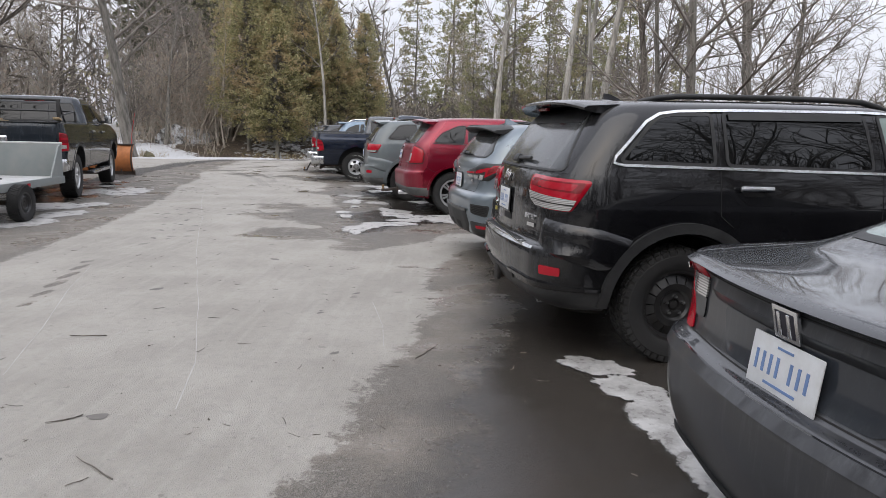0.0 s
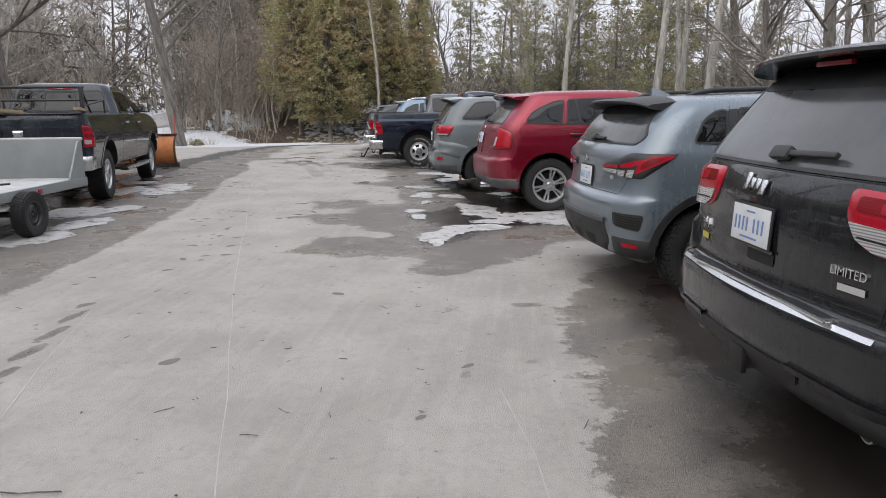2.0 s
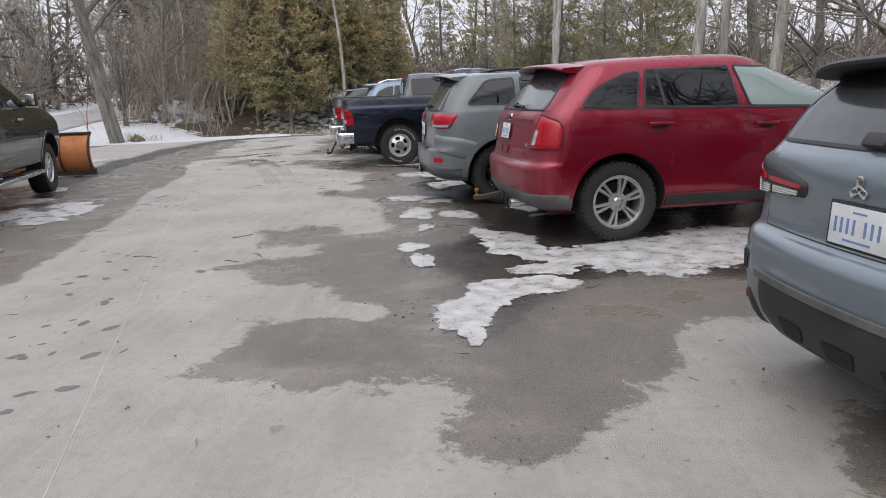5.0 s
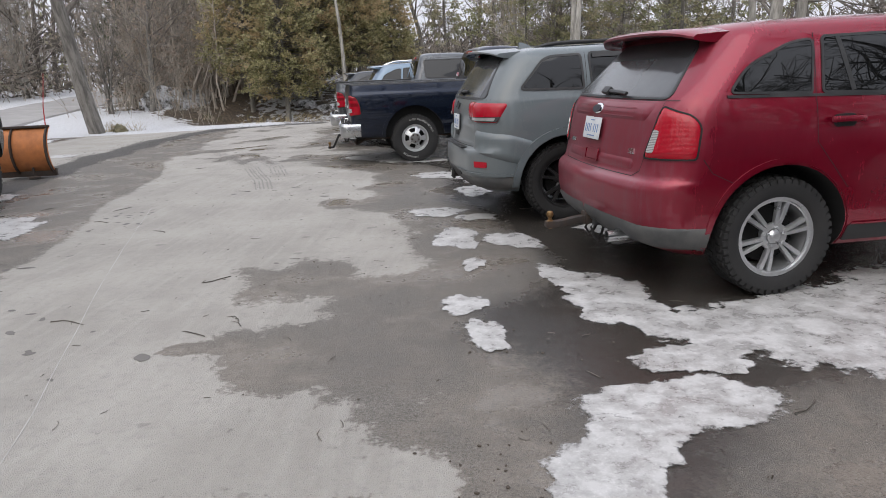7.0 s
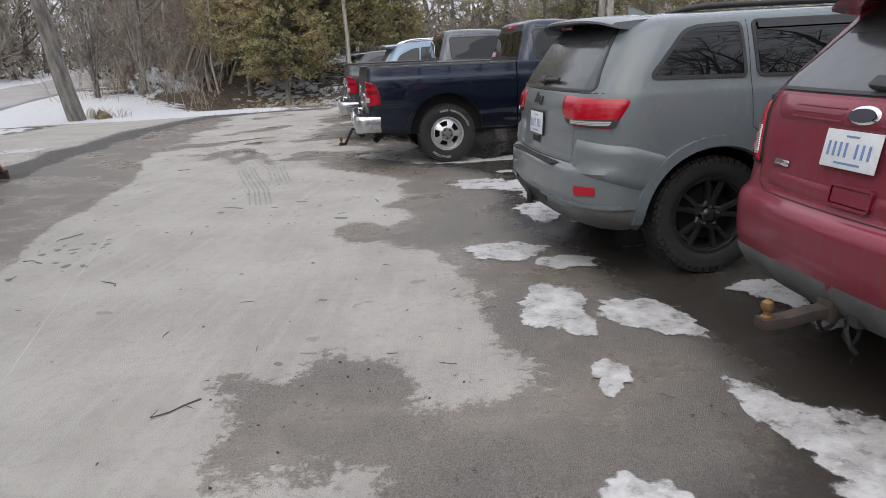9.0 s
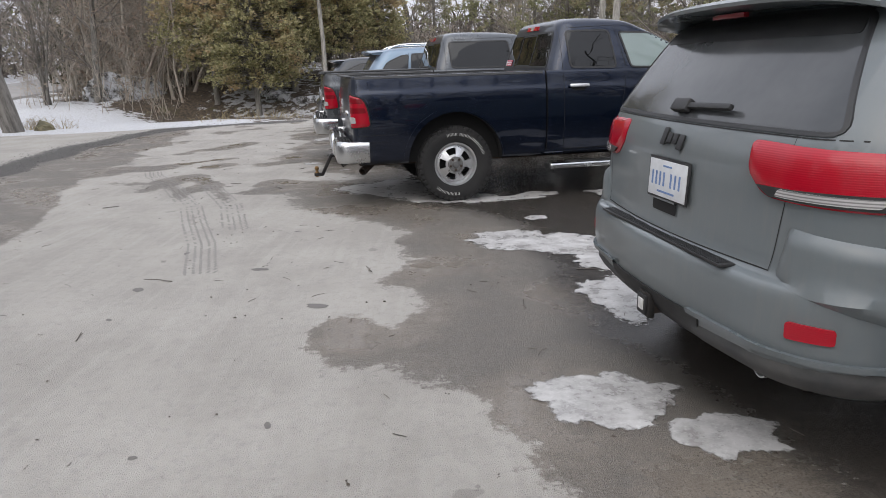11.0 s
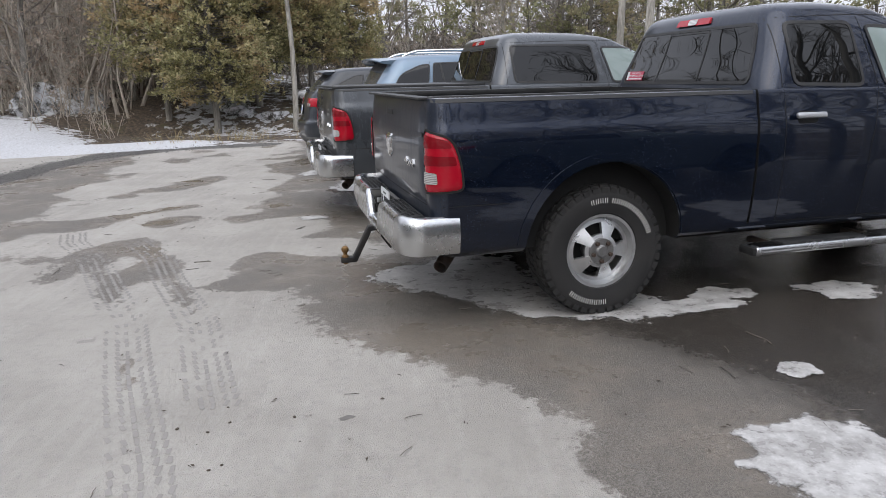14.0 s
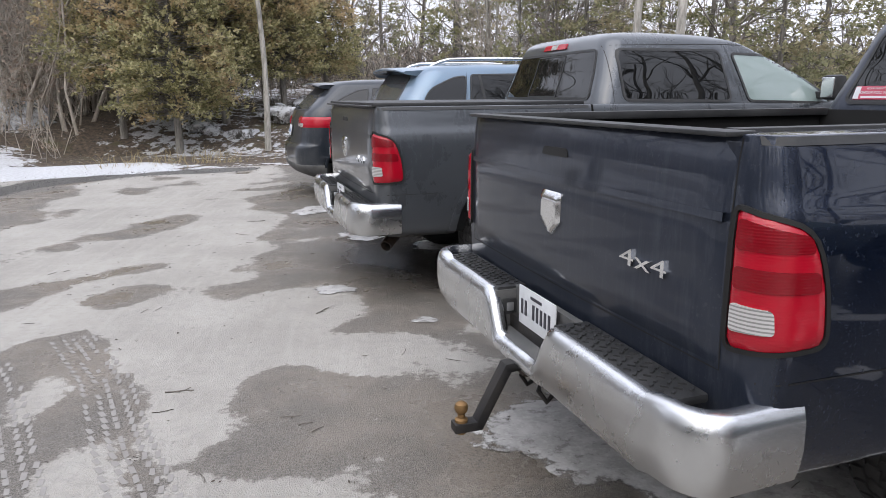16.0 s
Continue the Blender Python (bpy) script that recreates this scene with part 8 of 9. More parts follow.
        lamp = tail_lamp(car, sk, out, "wrap", 0.016, "tall red tail lamp with a clear lower lens")
        lens(sk, lamp, mirror_lr(rounded([(0.905, 0.925 + L), (1.0, 0.93 + L), (0.995, 0.99 + L), (0.905, 0.995 + L)], 0.012), s), "wrap", CLEAR_LENS, 0.021, "clear reversing lens")
        lens(sk, lamp, mirror_lr(rounded([(0.905, 1.03 + L), (1.10, 1.03 + L), (1.09, 1.08 + L), (0.905, 1.085 + L)], 0.015), s), "wrap", DARK_RED, 0.019)
        lens(sk, lamp, mirror_lr(rounded([(0.905, 1.125 + L), (1.075, 1.125 + L), (1.06, 1.165 + L), (0.905, 1.20 + L)], 0.015), s), "wrap", DARK_RED, 0.019)
        part("lamp_frame", sk.strip(out, "wrap", 0.012, 0.012, 0.014, True), SEAM, lamp)
        if not cover:
            part("bed_rail", boxed(-1.02, x0 - 0.09, s * 0.80 - (0.0 if s < 0 else 0.05), s * 0.80 + (0.05 if s < 0 else 0.0), 1.36 + L, 1.398 + L, 0.006), PLASTIC, car)
    if cover:
        part("bed_cover", boxed(-1.07, x0 - 0.06, -0.90, 0.90, 1.385 + L, 1.415 + L, 0.01), PLASTIC, car, "black folded-flat bed cover")
    chrome_bumper(car, -1.255, 0.992, bumper or CHROME, 0.035 - L)
    part("bumper_bracket", boxed(-1.16, -0.95, -0.5, 0.5, 0.47, 0.58, 0.01), BLACK_STEEL, car)
    if near or hitch:
        ball_hitch(car, -1.18, 0.465, 0.22, BRASS, BLACK_STEEL, 0.28)
    part("frame_rail", boxed(-1.0, 4.0 + dx, -0.62, -0.50, 0.44 + L, 0.54 + L, 0.01), IRON, car)
    part("frame_rail", boxed(-1.0, 4.0 + dx, 0.50, 0.62, 0.44 + L, 0.54 + L, 0.01), IRON, car)
    bm = tube([(0, -0.80, 0.405 + L * 0.3), (0, 0.80, 0.405 + L * 0.3)], 0.045, 12)
    bmesh.ops.create_uvsphere(bm, u_segments=14, v_segments=8, radius=0.15, matrix=Matrix.Translation((0, 0, 0.405 + L * 0.3)))
    part("axle", bm, IRON, car)
    exhaust(car, -0.93, -0.74, 0.445 + L, 0.042, 0, IRON, 50, 22)
    if near:
        on = facing(sk, 2.60 + dx, 1.055 + L, "right", 0.003)
        for k, w in enumerate((0.05, 0.05, 0.055, 0.0, 0.022, 0.045, 0.045, 0.045)):
            if w:
                part("door_badge", boxed(-0.22 + k * 0.056, -0.22 + k * 0.056 + w, -0.024, 0.024, 0, 0.008, 0.006, on), BRIGHT, car, "plain bright bar in place of a letter")
        bm = tube([(3.05 + dx, -0.80, 1.33), (3.04 + dx, -0.80, 1.6), (3.02 + dx, -0.80, 2.05)], [0.006, 0.004, 0.002], 6)
        part("antenna", bm, PLASTIC, car)
    put_wheels(car, kit, 0.985 - kit_half(kit), base, 20)
    return car

# ---- the row of parked vehicles ----
sedan("dark graphite four-door sedan, dusty, parked nose-in on wet asphalt", (2.38, 2.43), 9)
big_suv("glossy black large SUV with chrome window trim and black steel wheels", (1.74, 5.57), 9.5, PAINT_BLACK, KIT_STEEL, BRIGHT, False, True)
compact_suv("blue-grey compact crossover with black steel wheels on wet asphalt", (1.18, 8.71), 11)
mid_suv("candy red crossover with silver six-spoke wheels and a tow ball", (0.25, 13.27), 11.5, PAINT_RED, KIT_SIX)
big_suv("flat grey large SUV with black wheels and smoked trim", (-0.73, 15.66), 10.5, PAINT_GREY, KIT_SPLIT, BRIGHT, True, False)
pickup("dark navy pickup truck with a chrome rear bumper, streaked with salt", (-2.62, 20.85), 12, PAINT_NAVY, KIT_TRUCK, lift=-0.045)
pickup("steel grey pickup truck with a covered bed and chrome bumper", (-3.45, 24.05), 12, PAINT_STEEL, KIT_TRUCK, lift=-0.03, near=False, cover=True, hitch=False, cab_x=0.58)
mid_suv("slate blue SUV with bright roof rails", (-3.62, 26.85), 12, PAINT_SKY, KIT_PLAIN, False, 1.72, "wide", True)
mid_suv("charcoal SUV with wide red tail lamps", (-4.7, 29.1), 12, PAINT_CHAR, KIT_PLAIN, False, 1.60, "wide")
pickup("dark grey pickup truck carrying tools, facing away", (-7.1, 14.65), 108, PAINT_SLATE, KIT_CHROME, 3.8, 0.04, False, False, CHROME, False, 1.0, front=GLASS)

# ---- flatbed trailer behind the far pickup ----
GALV = dusty("grey_painted_steel", (0.21, 0.235, 0.235), 0.5, (0.34, 0.34, 0.33), 0.6, 3.0, 0.2)
FROST = dusty("frosted_deck", (0.50, 0.51, 0.51), 0.7, (0.24, 0.23, 0.22), 0.7, 4.0, relief=0.4)
RED_PAINT = mat("red_marker", (0.45, 0.03, 0.03), 0.5)
trailer = thing("utility_trailer", pose(-6.25, 12.6, 0, 0, 0, 97), "grey steel flatbed trailer with frosted deck hitched to a pickup", "trailer")
part("deck", boxed(-3.1, 0.0, 0.02, 1.58, 0.49, 0.55, 0.006), FROST, trailer, "frosted plywood deck")
part("side_rail", boxed(-3.1, 0.04, -0.02, 0.02, 0.44, 0.56, 0.008), GALV, trailer)
part("side_rail", boxed(-3.1, 0.04, 1.58, 1.62, 0.44, 0.56, 0.008), GALV, trailer)
part("front_panel", boxed(-0.02, 0.02, 0.0, 1.60, 0.54, 1.08, 0.006), GALV, trailer, "upright grey steel panel")
part("panel_rim", tube([(0.0, -0.02, 1.09), (0.0, 1.62, 1.09)], 0.022, 10), FROST, trailer)
for y in (0.0, 1.60):
    bm = bmesh.new()
    a = [bm.verts.new((x, y + dy, z)) for dy in (-0.012, 0.012) for x, z in ((0.0, 1.07), (-0.10, 1.05), (-0.42, 0.56), (0.0, 0.56))]
    for f in ((0, 1, 2, 3), (7, 6, 5, 4), (0, 4, 5, 1), (1, 5, 6, 2), (2, 6, 7, 3), (3, 7, 4, 0)):
        bm.faces.new([a[i] for i in f])
    part("gusset", bm, GALV, trailer)
for x in (-2.6, -1.7, -0.8):
    part("cross_member", boxed(x, x + 0.06, 0.02, 1.58, 0.41, 0.49, 0.006), IRON, trailer)
part("tongue", boxed(0.0, 1.1, 0.74, 0.84, 0.40, 0.48, 0.01), IRON, trailer)
part("axle", tube([(-1.6, -0.05, 0.27), (-1.6, 1.65, 0.27)], 0.035, 10), IRON, trailer)
part("marker_light", boxed(-1.22, -1.14, -0.03, -0.018, 0.47, 0.52, 0.004), RED_LENS, trailer)
kit = wheel_kit("steel", 0.27, 0.155, 0.16, 40, 3)
for y, turn in ((-0.10, 0), (1.70, 180)):
    hub = new("wheel", kit["hub"])
    hub.parent = trailer
    hub.matrix_basis = pose(-1.6, y, 0.27, 0, 15, turn)
    for key, name in (("tyre", "tyre"), ("rim", "rim"), ("drum", "brake_drum")):
        o = new(name, kit[key])
        o.parent = hub
bm = tube([(-0.9, 0.5, 0.562), (-1.1, 0.7, 0.564), (-1.0, 1.0, 0.562), (-1.4, 1.1, 0.564), (-1.6, 0.9, 0.562), (-2.0, 1.0, 0.563)], 0.014, 8)
tagged(part("rope", bm, PLASTIC), "black rope lying loose on the trailer deck", "rope").matrix_basis = pose(-6.25, 12.6, 0, 0, 0, 97)

# ---- load rack and lumber on the far pickup ----
TM = place(-7.1, 14.65, 108, 2.02)
rack = thing("load_rack", TM, "black steel load rack over the pickup's bed", "rack")
for y in (-0.80, 0.80):
    part("post", boxed(-0.62, -0.56, y - 0.03, y + 0.03, 1.42, 1.84, 0.006), PLASTIC, rack)
    part("brace", tube([(-0.59, y, 1.82), (-0.15, y, 1.44)], 0.018, 8), PLASTIC, rack)
part("cross_bar", tube([(-0.59, -0.84, 1.84), (-0.59, 0.84, 1.84)], 0.022, 10), PLASTIC, rack)
part("cross_bar", tube([(0.70, -0.80, 1.66), (0.70, 0.80, 1.66)], 0.018, 10), PLASTIC, rack)
for y in (-0.80, 0.80):
    part("side_bar", tube([(-0.59, y, 1.55), (0.72, y, 1.66), (0.74, y, 1.44)], 0.016, 8), PLASTIC, rack)
WOOD = dusty("weathered_lumber", (0.36, 0.27, 0.16), 0.7, (0.20, 0.15, 0.10), 0.6, 9.0, relief=0.3)
for k, (y, z, tilt) in enumerate(((0.30, 1.44, 3), (0.42, 1.48, -2), (-0.72, 1.46, 8))):
    lum = part("lumber", boxed(-1.25, 0.3 if k < 2 else -0.7, -0.05, 0.05, -0.02, 0.02, 0.004), WOOD)
    lum.matrix_basis = TM @ pose(0, y, z, 0, 2, tilt)
    tagged(lum, "weathered board lying over the pickup's tailgate", "lumber", "lumber on the pickup")

# ---- snow plough blade on the far pickup's nose ----
RUST_ORANGE = dusty("rusty_orange_paint", (0.50, 0.17, 0.045), 0.5, (0.16, 0.075, 0.04), 0.75, 3.5, relief=0.3)
plow = thing("snow_plow", place(-7.1, 14.65, 108, 2.02) @ pose(6.35, 0.1, 0, 0, 0, -12), "rusty orange snow plough blade resting before a pickup", "snow plow")
bm = bmesh.new()
prev = None
for i in range(13):
    a = radians(-62 + 124 * i / 12)
    x, z = 0.42 - 0.42 * math.cos(a) * 0.9, 0.47 + 0.46 * math.sin(a)
    ring = [bm.verts.new((x + t, y, z)) for t, y in ((0, -1.2), (0, 1.2), (0.025, 1.2), (0.025, -1.2))]
    if prev:
        for k in range(4):
            bm.faces.new((prev[k], prev[(k + 1) % 4], ring[(k + 1) % 4], ring[k]))
    else:
        bm.faces.new(ring[::-1])
    prev = ring
bm.faces.new(prev)
bmesh.ops.recalc_face_normals(bm, faces=bm.faces)
part("blade", bm, RUST_ORANGE, plow, "curved orange steel blade, rust-streaked")
part("cutting_edge", boxed(0.17, 0.23, -1.22, 1.22, 0.03, 0.16, 0.006), IRON, plow)
part("top_edge", boxed(0.16, 0.24, -1.21, 1.21, 0.86, 0.90, 0.01), IRON, plow)
for y in (-1.18, -0.6, 0.0, 0.6, 1.18):
    bm = bmesh.new()
    prev = None
    for i in range(13):
        a = radians(-62 + 124 * i / 12)
        x, z = 0.42 - 0.42 * math.cos(a) * 0.9, 0.47 + 0.46 * math.sin(a)
        ring = [bm.verts.new(p) for p in ((x - 0.055, y - 0.012, z), (x, y - 0.012, z), (x, y + 0.012, z), (x - 0.055, y + 0.012, z))]
        if prev:
            for k in range(4):
                bm.faces.new((prev[k], prev[(k + 1) % 4], ring[(k + 1) % 4], ring[k]))
        prev = ring
    bmesh.ops.recalc_face_normals(bm, faces=bm.faces)
    part("rib", bm, IRON, plow)
part("shoe", lathe([(0.0, 0.02), (0.09, 0.02), (0.09, 0.04), (0.02, 0.06), (0.02, 0.2), (0.0, 0.2)], 16, False), IRON, plow).matrix_basis = pose(0.05, -0.9, 0, 90, 0, 0)
part("push_frame", boxed(-1.5, 0.05, -0.35, -0.27, 0.30, 0.38, 0.01), IRON, plow)
part("push_frame", boxed(-1.5, 0.05, 0.27, 0.35, 0.30, 0.38, 0.01), IRON, plow)
part("marker_rod", tube([(0.2, -1.16, 0.88), (0.2, -1.18, 1.2), (0.16, -1.30, 1.75)], [0.010, 0.008, 0.005], 8), RED_PAINT, plow, "thin red marker rod")

# ---- stump, rocks and litter at the lot's edge ----
MOSS = bark("mossy_bark", (0.07, 0.065, 0.035), (0.17, 0.15, 0.09), 6.0)
bm = bmesh.new()
bmesh.ops.create_cone(bm, cap_ends=True, segments=22, radius1=0.42, radius2=0.22, depth=0.42, matrix=Matrix.Translation((0, 0, 0.1)))
bmesh.ops.subdivide_edges(bm, edges=bm.edges, cuts=2, use_grid_fill=True)
for v in bm.verts:
    v.co += Vector((noise.noise(v.co * 3.1), noise.noise(v.co * 3.1 + Vector((9, 0, 0))), noise.noise(v.co * 4 + Vector((0, 9, 0))))) * 0.2
stump = part("tree_stump", bm, MOSS)
stump.matrix_basis = pose(-13.95, 32.7, -0.05) @ Matrix.Scale(0.8, 4)
tagged(stump, "mossy broken tree stump beside a leaning trunk", "stump")
ROCK = mat("snow_dusted_rock", (0.1, 0.1, 0.1), 0.85)
v = coords(ROCK)
rock = blend(ROCK, ramp01(ROCK, tex(ROCK, v, 5, 6, 0.7), 0.4, 0.62), (0.06, 0.055, 0.048), (0.20, 0.185, 0.16))
wire(ROCK, blend(ROCK, ramp01(ROCK, tex(ROCK, v, 2.6, 8, 0.78), 0.42, 0.56), rock, (0.58, 0.59, 0.61)), bsdf(ROCK).inputs["Base Color"])
bump(ROCK, tex(ROCK, v, 4, 7, 0.75), 0.8, 0.08)
rr = random.Random(5)
for k in range(12):
    x = -12.6 + 8.0 * k / 11 + rr.uniform(-0.3, 0.3)
    y, s = 44.2 + rr.uniform(-0.5, 1.9) + (1.0 if x > -8 else 0.0), rr.uniform(0.45, 0.95)
    bm = bmesh.new()
    bmesh.ops.create_icosphere(bm, subdivisions=3, radius=1.0)
    off = Vector((x * 3, y * 2, s * 7))
    for v in bm.verts:
        k = 1 + 0.55 * noise.noise(v.co * 1.2 + off) + 0.28 * noise.noise(v.co * 2.7 + off)
        v.co = Vector((v.co.x * 1.25, v.co.y, v.co.z * 0.62)) * k * s * 0.62
    ob = part("boulder", bm, ROCK, None, smooth=30)
    ob.matrix_basis = pose(x, y, ground_z(x, y) + 0.12 * s, 0, 0, rr.uniform(0, 360))
    tagged(ob, "dark boulder dusted with old snow", "boulder", "boulders on the bank")

# snow-covered mound between the saplings and the cedars
bm = bmesh.new()
bmesh.ops.create_icosphere(bm, subdivisions=4, radius=1.0)
for v in bm.verts:
    k = 1 + 0.30 * noise.noise(v.co * 1.3 + Vector((3, 1, 5))) + 0.20 * noise.noise(v.co * 3.4) + 0.10 * noise.noise(v.co * 8.0)
    v.co = Vector((v.co.x * 1.5, v.co.y * 1.0, max(-0.2, v.co.z) * 0.85)) * k
heap = part("snowy_mound", bm, ROCK, None, smooth=50)
heap.matrix_basis = pose(-17.0, 44.6, ground_z(-17.0, 44.6) + 0.1, 0, 0, 25) @ Matrix.Scale(1.1, 4)
tagged(heap, "low mound of earth and brush under old snow", "mound")

# loose stones of the gravel ribbon
rs = np.random.RandomState(23)
stone_v, stone_f = [], []
for k in range(3600):
    i = rs.randint(1, len(GRAVEL_WAY) - 1)
    t = rs.uniform()
    px = GRAVEL_WAY[i][0] * (1 - t) + GRAVEL_WAY[i + 1][0] * t + rs.normal(0, 0.36)
    py = GRAVEL_WAY[i][1] * (1 - t) + GRAVEL_WAY[i + 1][1] * t + rs.normal(0, 0.36)
    size = rs.uniform(0.007, 0.017) * (1.6 if k % 14 == 0 else 1.0)
    a = rs.uniform(0, 6.28)
    zz = ground_z(px, py)
    b = len(stone_v)
    for j in range(5):
        w = size * rs.uniform(0.7, 1.2)
        stone_v.append((px + w * math.cos(a + j * 1.2566), py + w * math.sin(a + j * 1.2566), zz - 0.004))
    stone_v.append((px + rs.normal(0, 0.2) * size, py + rs.normal(0, 0.2) * size, zz + size * rs.uniform(0.4, 0.8)))
    stone_f += [(b + j, b + (j + 1) % 5, b + 5) for j in range(5)]
stones = bpy.data.meshes.new("gravel")
stones.from_pydata(stone_v, [], stone_f)
PEBBLE = mat("gravel_stones", (0.1, 0.1, 0.1), 0.85)
isle = PEBBLE.node_tree.nodes.new("ShaderNodeNewGeometry")
wire(PEBBLE, blend(PEBBLE, isle.outputs["Random Per Island"], (0.03, 0.029, 0.028), (0.15, 0.145, 0.138)), bsdf(PEBBLE).inputs["Base Color"])
stones.materials.append(PEBBLE)
tagged(new("gravel", stones), "ribbon of dark loose gravel along the asphalt's edge", "gravel", kind="stuff")

# twigs, needles and leaf scraps scattered over the asphalt
st = Sticks()
rs = np.random.RandomState(19)
for k in range(520):
    x, y = rs.uniform(-7.5, 1.5), 3.0 + 26 * rs.uniform() ** 1.1
    a, ln = rs.uniform(0, 6.28), rs.uniform(0.02, 0.10) if k % 9 else rs.uniform(0.12, 0.26)
    p = np.array([x, y, 0.006])
    d = np.array([math.cos(a), math.sin(a), 0.0])
    r = 0.0022 if k % 9 else 0.004
    for _ in range(3):
        d = unit(d + rs.normal(0, 0.28, 3) * np.array([1, 1, 0.06]))
        q = p + d * ln / 3
        q[2] = max(0.004, q[2])
        st.add(p, q, r, r * 0.8)
        if k % 9 == 0 and rs.uniform() < 0.6:
            st.add(q, q + unit(d + rs.normal(0, 0.7, 3) * np.array([1, 1, 0.1])) * ln * 0.25, r * 0.7, r * 0.4)
        p = q
v, f = st.arrays(4)
tagged(new("twig_litter", mesh_np("twig_litter", v, f, [BARK_DARK])), "small dark twigs scattered over the asphalt", "twigs", kind="stuff")
pts = np.stack([rs.uniform(-7.5, 1.5, 900), 3.0 + 26 * rs.uniform(0, 1, 900), np.full(900, 0.004)], 1)
v, f = leaf_fans(rs, pts, rs.normal(0, 1, pts.shape) * np.array([1, 1, 0.02]), 0.022, 0.0, 2, 0.05)
v[:, 2] = 0.004 + np.abs(rs.normal(0, 0.003, len(v)))
LITTER = mat("dark_leaf_litter", (0.055, 0.042, 0.030), 0.8)
tagged(new("leaf_litter", mesh_np("leaf_litter", v, f, [LITTER])), "dark scraps of leaf on the asphalt", "leaves", kind="stuff")
# long pale scrape lines along the lane
SCRAPE = dusty("pale_scrape", (0.46, 0.445, 0.43), 0.8, (0.33, 0.318, 0.305), 1.0, 5.0)
for pts in ([(-1.05, 4.6), (-1.22, 5.3), (-1.71, 6.64), (-2.51, 8.65), (-3.15, 10.4), (-3.67, 11.9), (-4.7, 14.6), (-5.7, 17.5)], [(-2.2, 5.0), (-2.54, 5.91), (-3.0, 7.04), (-3.4, 8.2)], [(-0.35, 6.9), (-0.18, 6.2), (-0.12, 5.7)]):
    fine = []
    for p, q in zip(pts, pts[1:]):
        for i in range(12):
            fine.append(Vector(p).lerp(Vector(q), i / 12))
    bm = bmesh.new()
    prev = None
    for i, p in enumerate(fine):
        w = 0.0028 + 0.002 * noise.noise(Vector((p.x * 3, p.y * 3, 0)))
        px = p.x + 0.015 * noise.noise(Vector((p.x, p.y * 1.3, 3)))
        z = ground_z(px, p.y) + 0.0025
        ring = [bm.verts.new((px - w, p.y, z)), bm.verts.new((px + w, p.y, z))]
        if prev:
            bm.faces.new((prev[0], prev[1], ring[1], ring[0]))
        prev = ring
    tagged(part("scrape_mark", bm, SCRAPE), "thin pale scrape line on the asphalt", "scrape", kind="structure")

# drips and footprints of melt water on the dry lane, and muddy crumbs off the tyres
DAMP = dusty("damp_spot", (0.115, 0.106, 0.097), 0.55, (0.17, 0.158, 0.146), 0.8, 25.0)
bm = bmesh.new()
rd = random.Random(31)
spots = []
for k in range(26):
    t = k / 25
    spots.append((-4.75 + 1.5 * t + rd.uniform(-0.28, 0.28), 13.6 - 4.0 * t + rd.uniform(-0.2, 0.2), rd.uniform(0.016, 0.034)))
for k in range(26):
    spots.append((-5.6 + rd.uniform(-0.35, 0.35), rd.uniform(13.5, 17.5), rd.uniform(0.016, 0.034)))
for k in range(30):
    y = rd.uniform(3.2, 20.0)
    spots.append((interp(y, WET_EDGE) - rd.uniform(0.15, 2.2), y, rd.choice((0.010, 0.014, 0.02, 0.035))))
for x, y, r in spots:
    turn, stretch = rd.uniform(0, 6.28), rd.uniform(1.2, 2.3)
    ring = []
    for i in range(16):
        a = i / 16 * 6.2832
        q = r * (1 + 0.4 * noise.noise(Vector((math.cos(a) * 1.5 + x * 9, math.sin(a) * 1.5, y * 7))))
        px, py = math.cos(a) * q * stretch, math.sin(a) * q
        wx, wy = x + px * math.cos(turn) - py * math.sin(turn), y + px * math.sin(turn) + py * math.cos(turn)
        ring.append(bm.verts.new((wx, wy, ground_z(wx, wy) + 0.002)))
    bm.faces.new(ring)
bmesh.ops.recalc_face_normals(bm, faces=bm.faces)
tagged(part("damp_spots", bm, DAMP), "dark drips and footprints of melt water on dry asphalt", "wet spots", kind="stuff")
# damp tread prints of a turning vehicle
bm = bmesh.new()
for track in (TRACK_A, TRACK_B):
    y = track[0][0]
    while y < track[-1][0]:
        slope = (interp(y + 0.1, track) - interp(y - 0.1, track)) / 0.2
        run = Vector((slope, 1.0)).normalized()
        for k, across in enumerate((-0.11, -0.055, 0.0, 0.055, 0.11)):
            if rd.random() < 0.06 + 0.55 * smooth01(0.15 + 1.6 * wave(across, y, 0.9, 4.4)):
                continue
            cx, cy = interp(y, track) + run.y * across, y - run.x * across + (0.016 if k % 2 else 0.0)
            lean = Matrix.Rotation(math.atan2(run.y, run.x) + (0.22 if k < 2 else -0.22 if k > 2 else 0.0), 2)
            ring = []
            for px, py in ((-0.034, -0.010), (0.032, -0.012), (0.034, 0.010), (-0.031, 0.012)):
                q = lean @ Vector((px * rd.uniform(0.6, 1.2), py * rd.uniform(0.7, 1.15)))
                ring.append(bm.verts.new((cx + q.x, cy + q.y, ground_z(cx + q.x, cy + q.y) + 0.002)))
            bm.faces.new(ring)
        y += 0.066
bmesh.ops.recalc_face_normals(bm, faces=bm.faces)
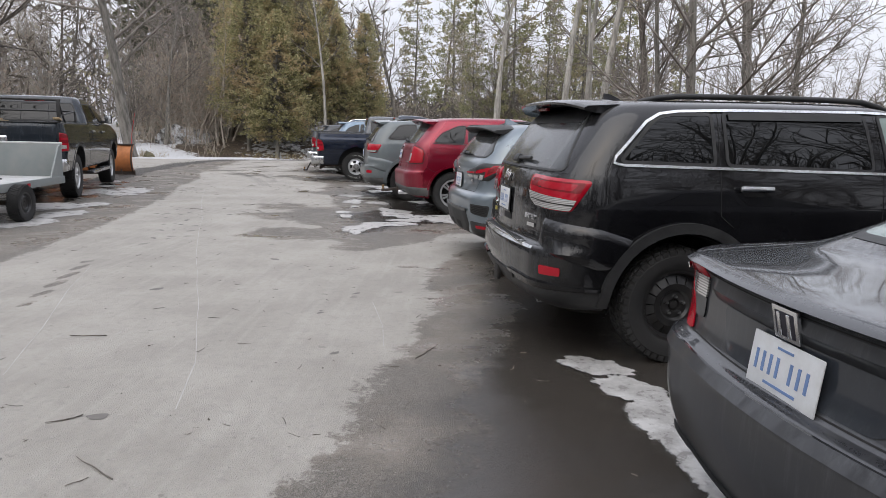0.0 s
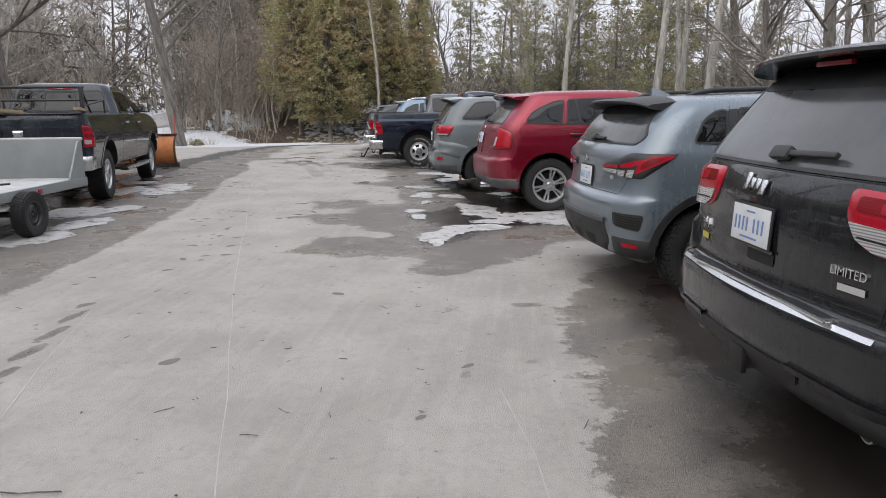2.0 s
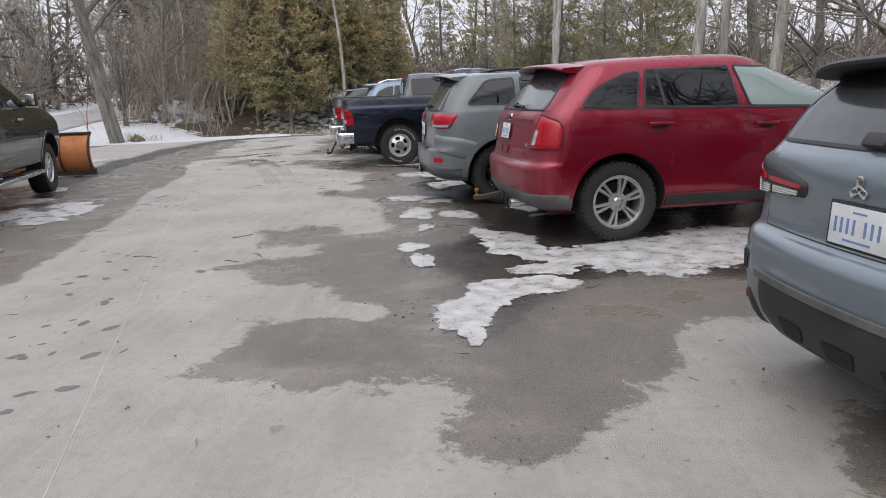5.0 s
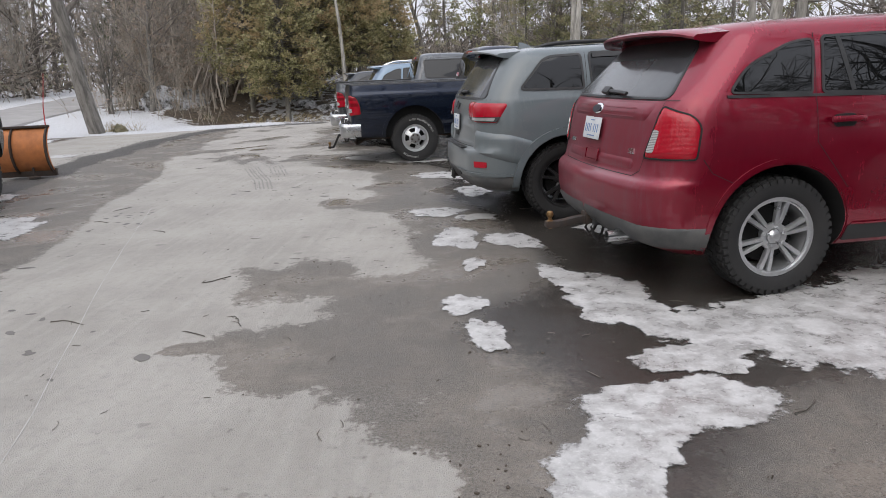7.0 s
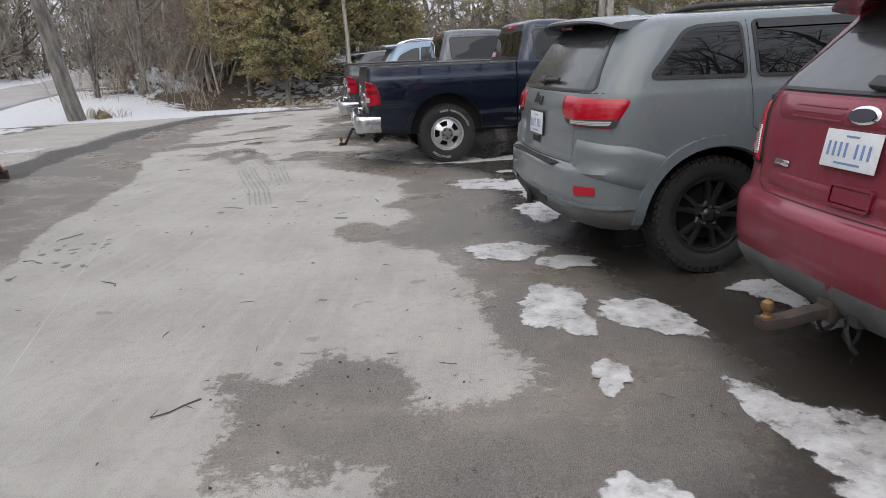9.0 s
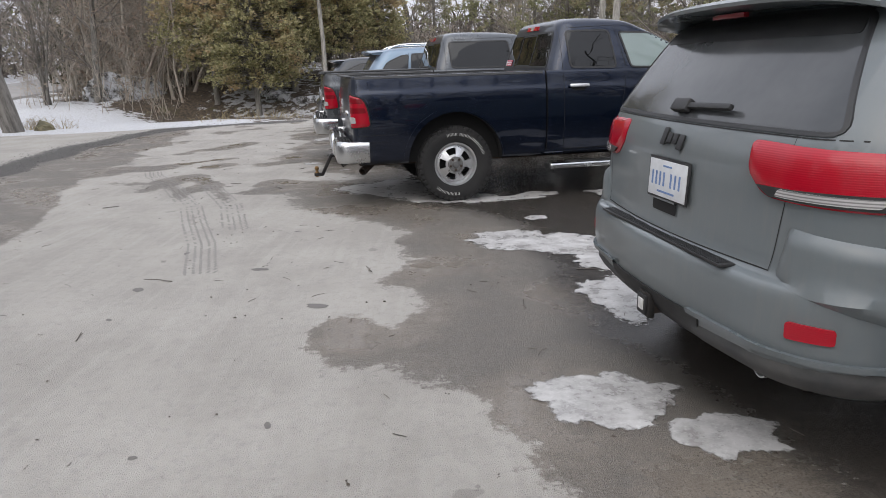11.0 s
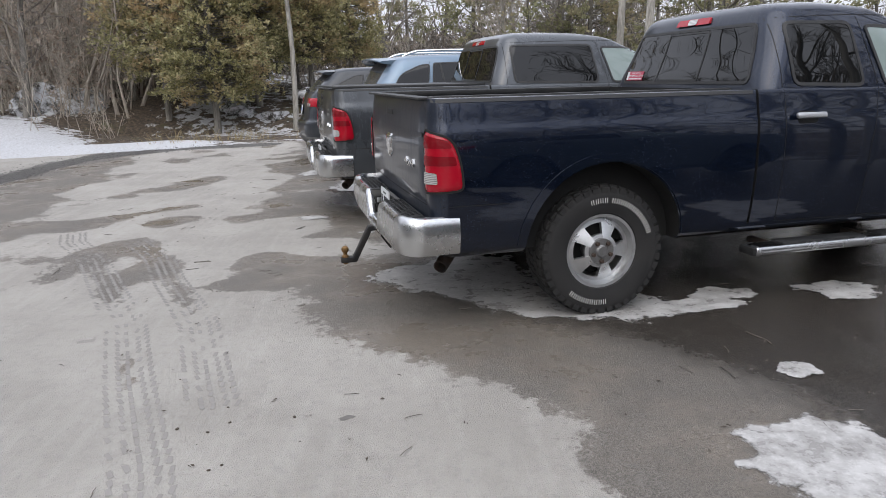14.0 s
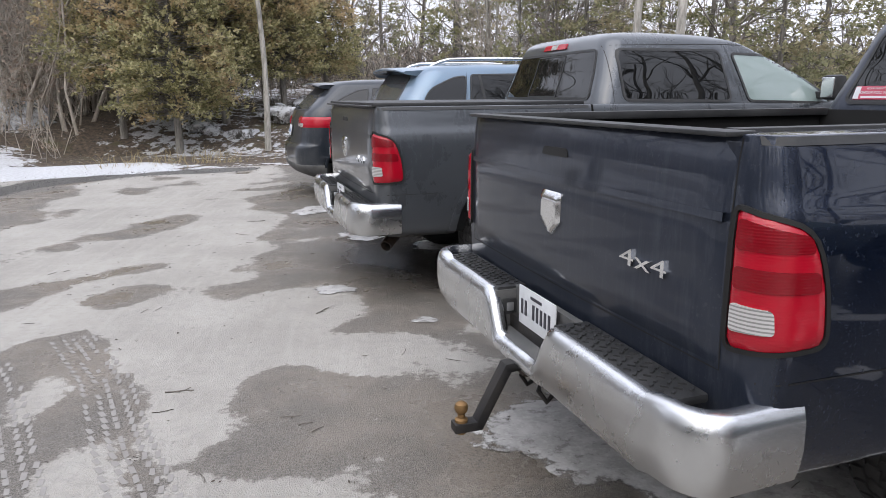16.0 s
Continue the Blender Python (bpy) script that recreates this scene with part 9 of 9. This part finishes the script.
PRINT = dusty("damp_print", (0.215, 0.202, 0.187), 0.75, (0.28, 0.268, 0.252), 0.9, 3.0)
tagged(part("tread_prints", bm, PRINT), "damp prints of tyre tread across the dry lane", "tyre tracks", kind="stuff")
bm = bmesh.new()
for cx, cy, n, spread in ((-1.55, 11.35, 26, 0.16), (-1.25, 11.0, 18, 0.12), (-1.3, 12.5, 10, 0.2), (-3.9, 17.7, 8, 0.3), (-4.6, 19.6, 10, 0.25), (-2.9, 14.2, 14, 0.25)):
    for k in range(n):
        x, y, r = rd.gauss(cx, spread), rd.gauss(cy, spread), rd.uniform(0.003, 0.008)
        m = Matrix.Translation((x, y, ground_z(x, y) + r * 0.4)) @ Matrix.Rotation(rd.uniform(0, 6), 4, "Z") @ Matrix.Diagonal((r * 1.5, r, r * 0.7, 1))
        bmesh.ops.create_icosphere(bm, subdivisions=1, radius=1.0, matrix=m)
tagged(part("mud_crumbs", bm, LITTER), "dark crumbs of mud dropped from tyres on the asphalt", "mud", kind="stuff")

# dry grass tufts at the snow's edge
bl = Sticks()
rt = np.random.RandomState(4)
for cx, cy, n, rad in ((-14.4, 33.0, 90, 0.35), (-13.6, 33.0, 30, 0.5), (-9.5, 34.6, 60, 1.2), (-8.0, 35.4, 60, 1.0)):
    for k in range(n):
        x, y = rt.normal(cx, rad * 0.5), rt.normal(cy, rad * 0.4)
        p = np.array([x, y, ground_z(x, y) - 0.02])
        d = unit(np.array([rt.normal(0, 0.45), rt.normal(0, 0.45), 1.0]))
        q = p + d * rt.uniform(0.12, 0.34)
        bl.add(p, q, 0.006, 0.004)
        bl.add(q, q + unit(d + np.array([rt.normal(0, 0.5), rt.normal(0, 0.5), -0.4])) * 0.14, 0.004, 0.001)
v, f = bl.arrays(3)
STRAW = bark("straw", (0.24, 0.19, 0.10), (0.40, 0.33, 0.19), 4.0)
tagged(new("dry_grass", mesh_np("dry_grass", v, f, [STRAW])), "tufts of dry straw-coloured grass by the snow", "grass", kind="stuff")
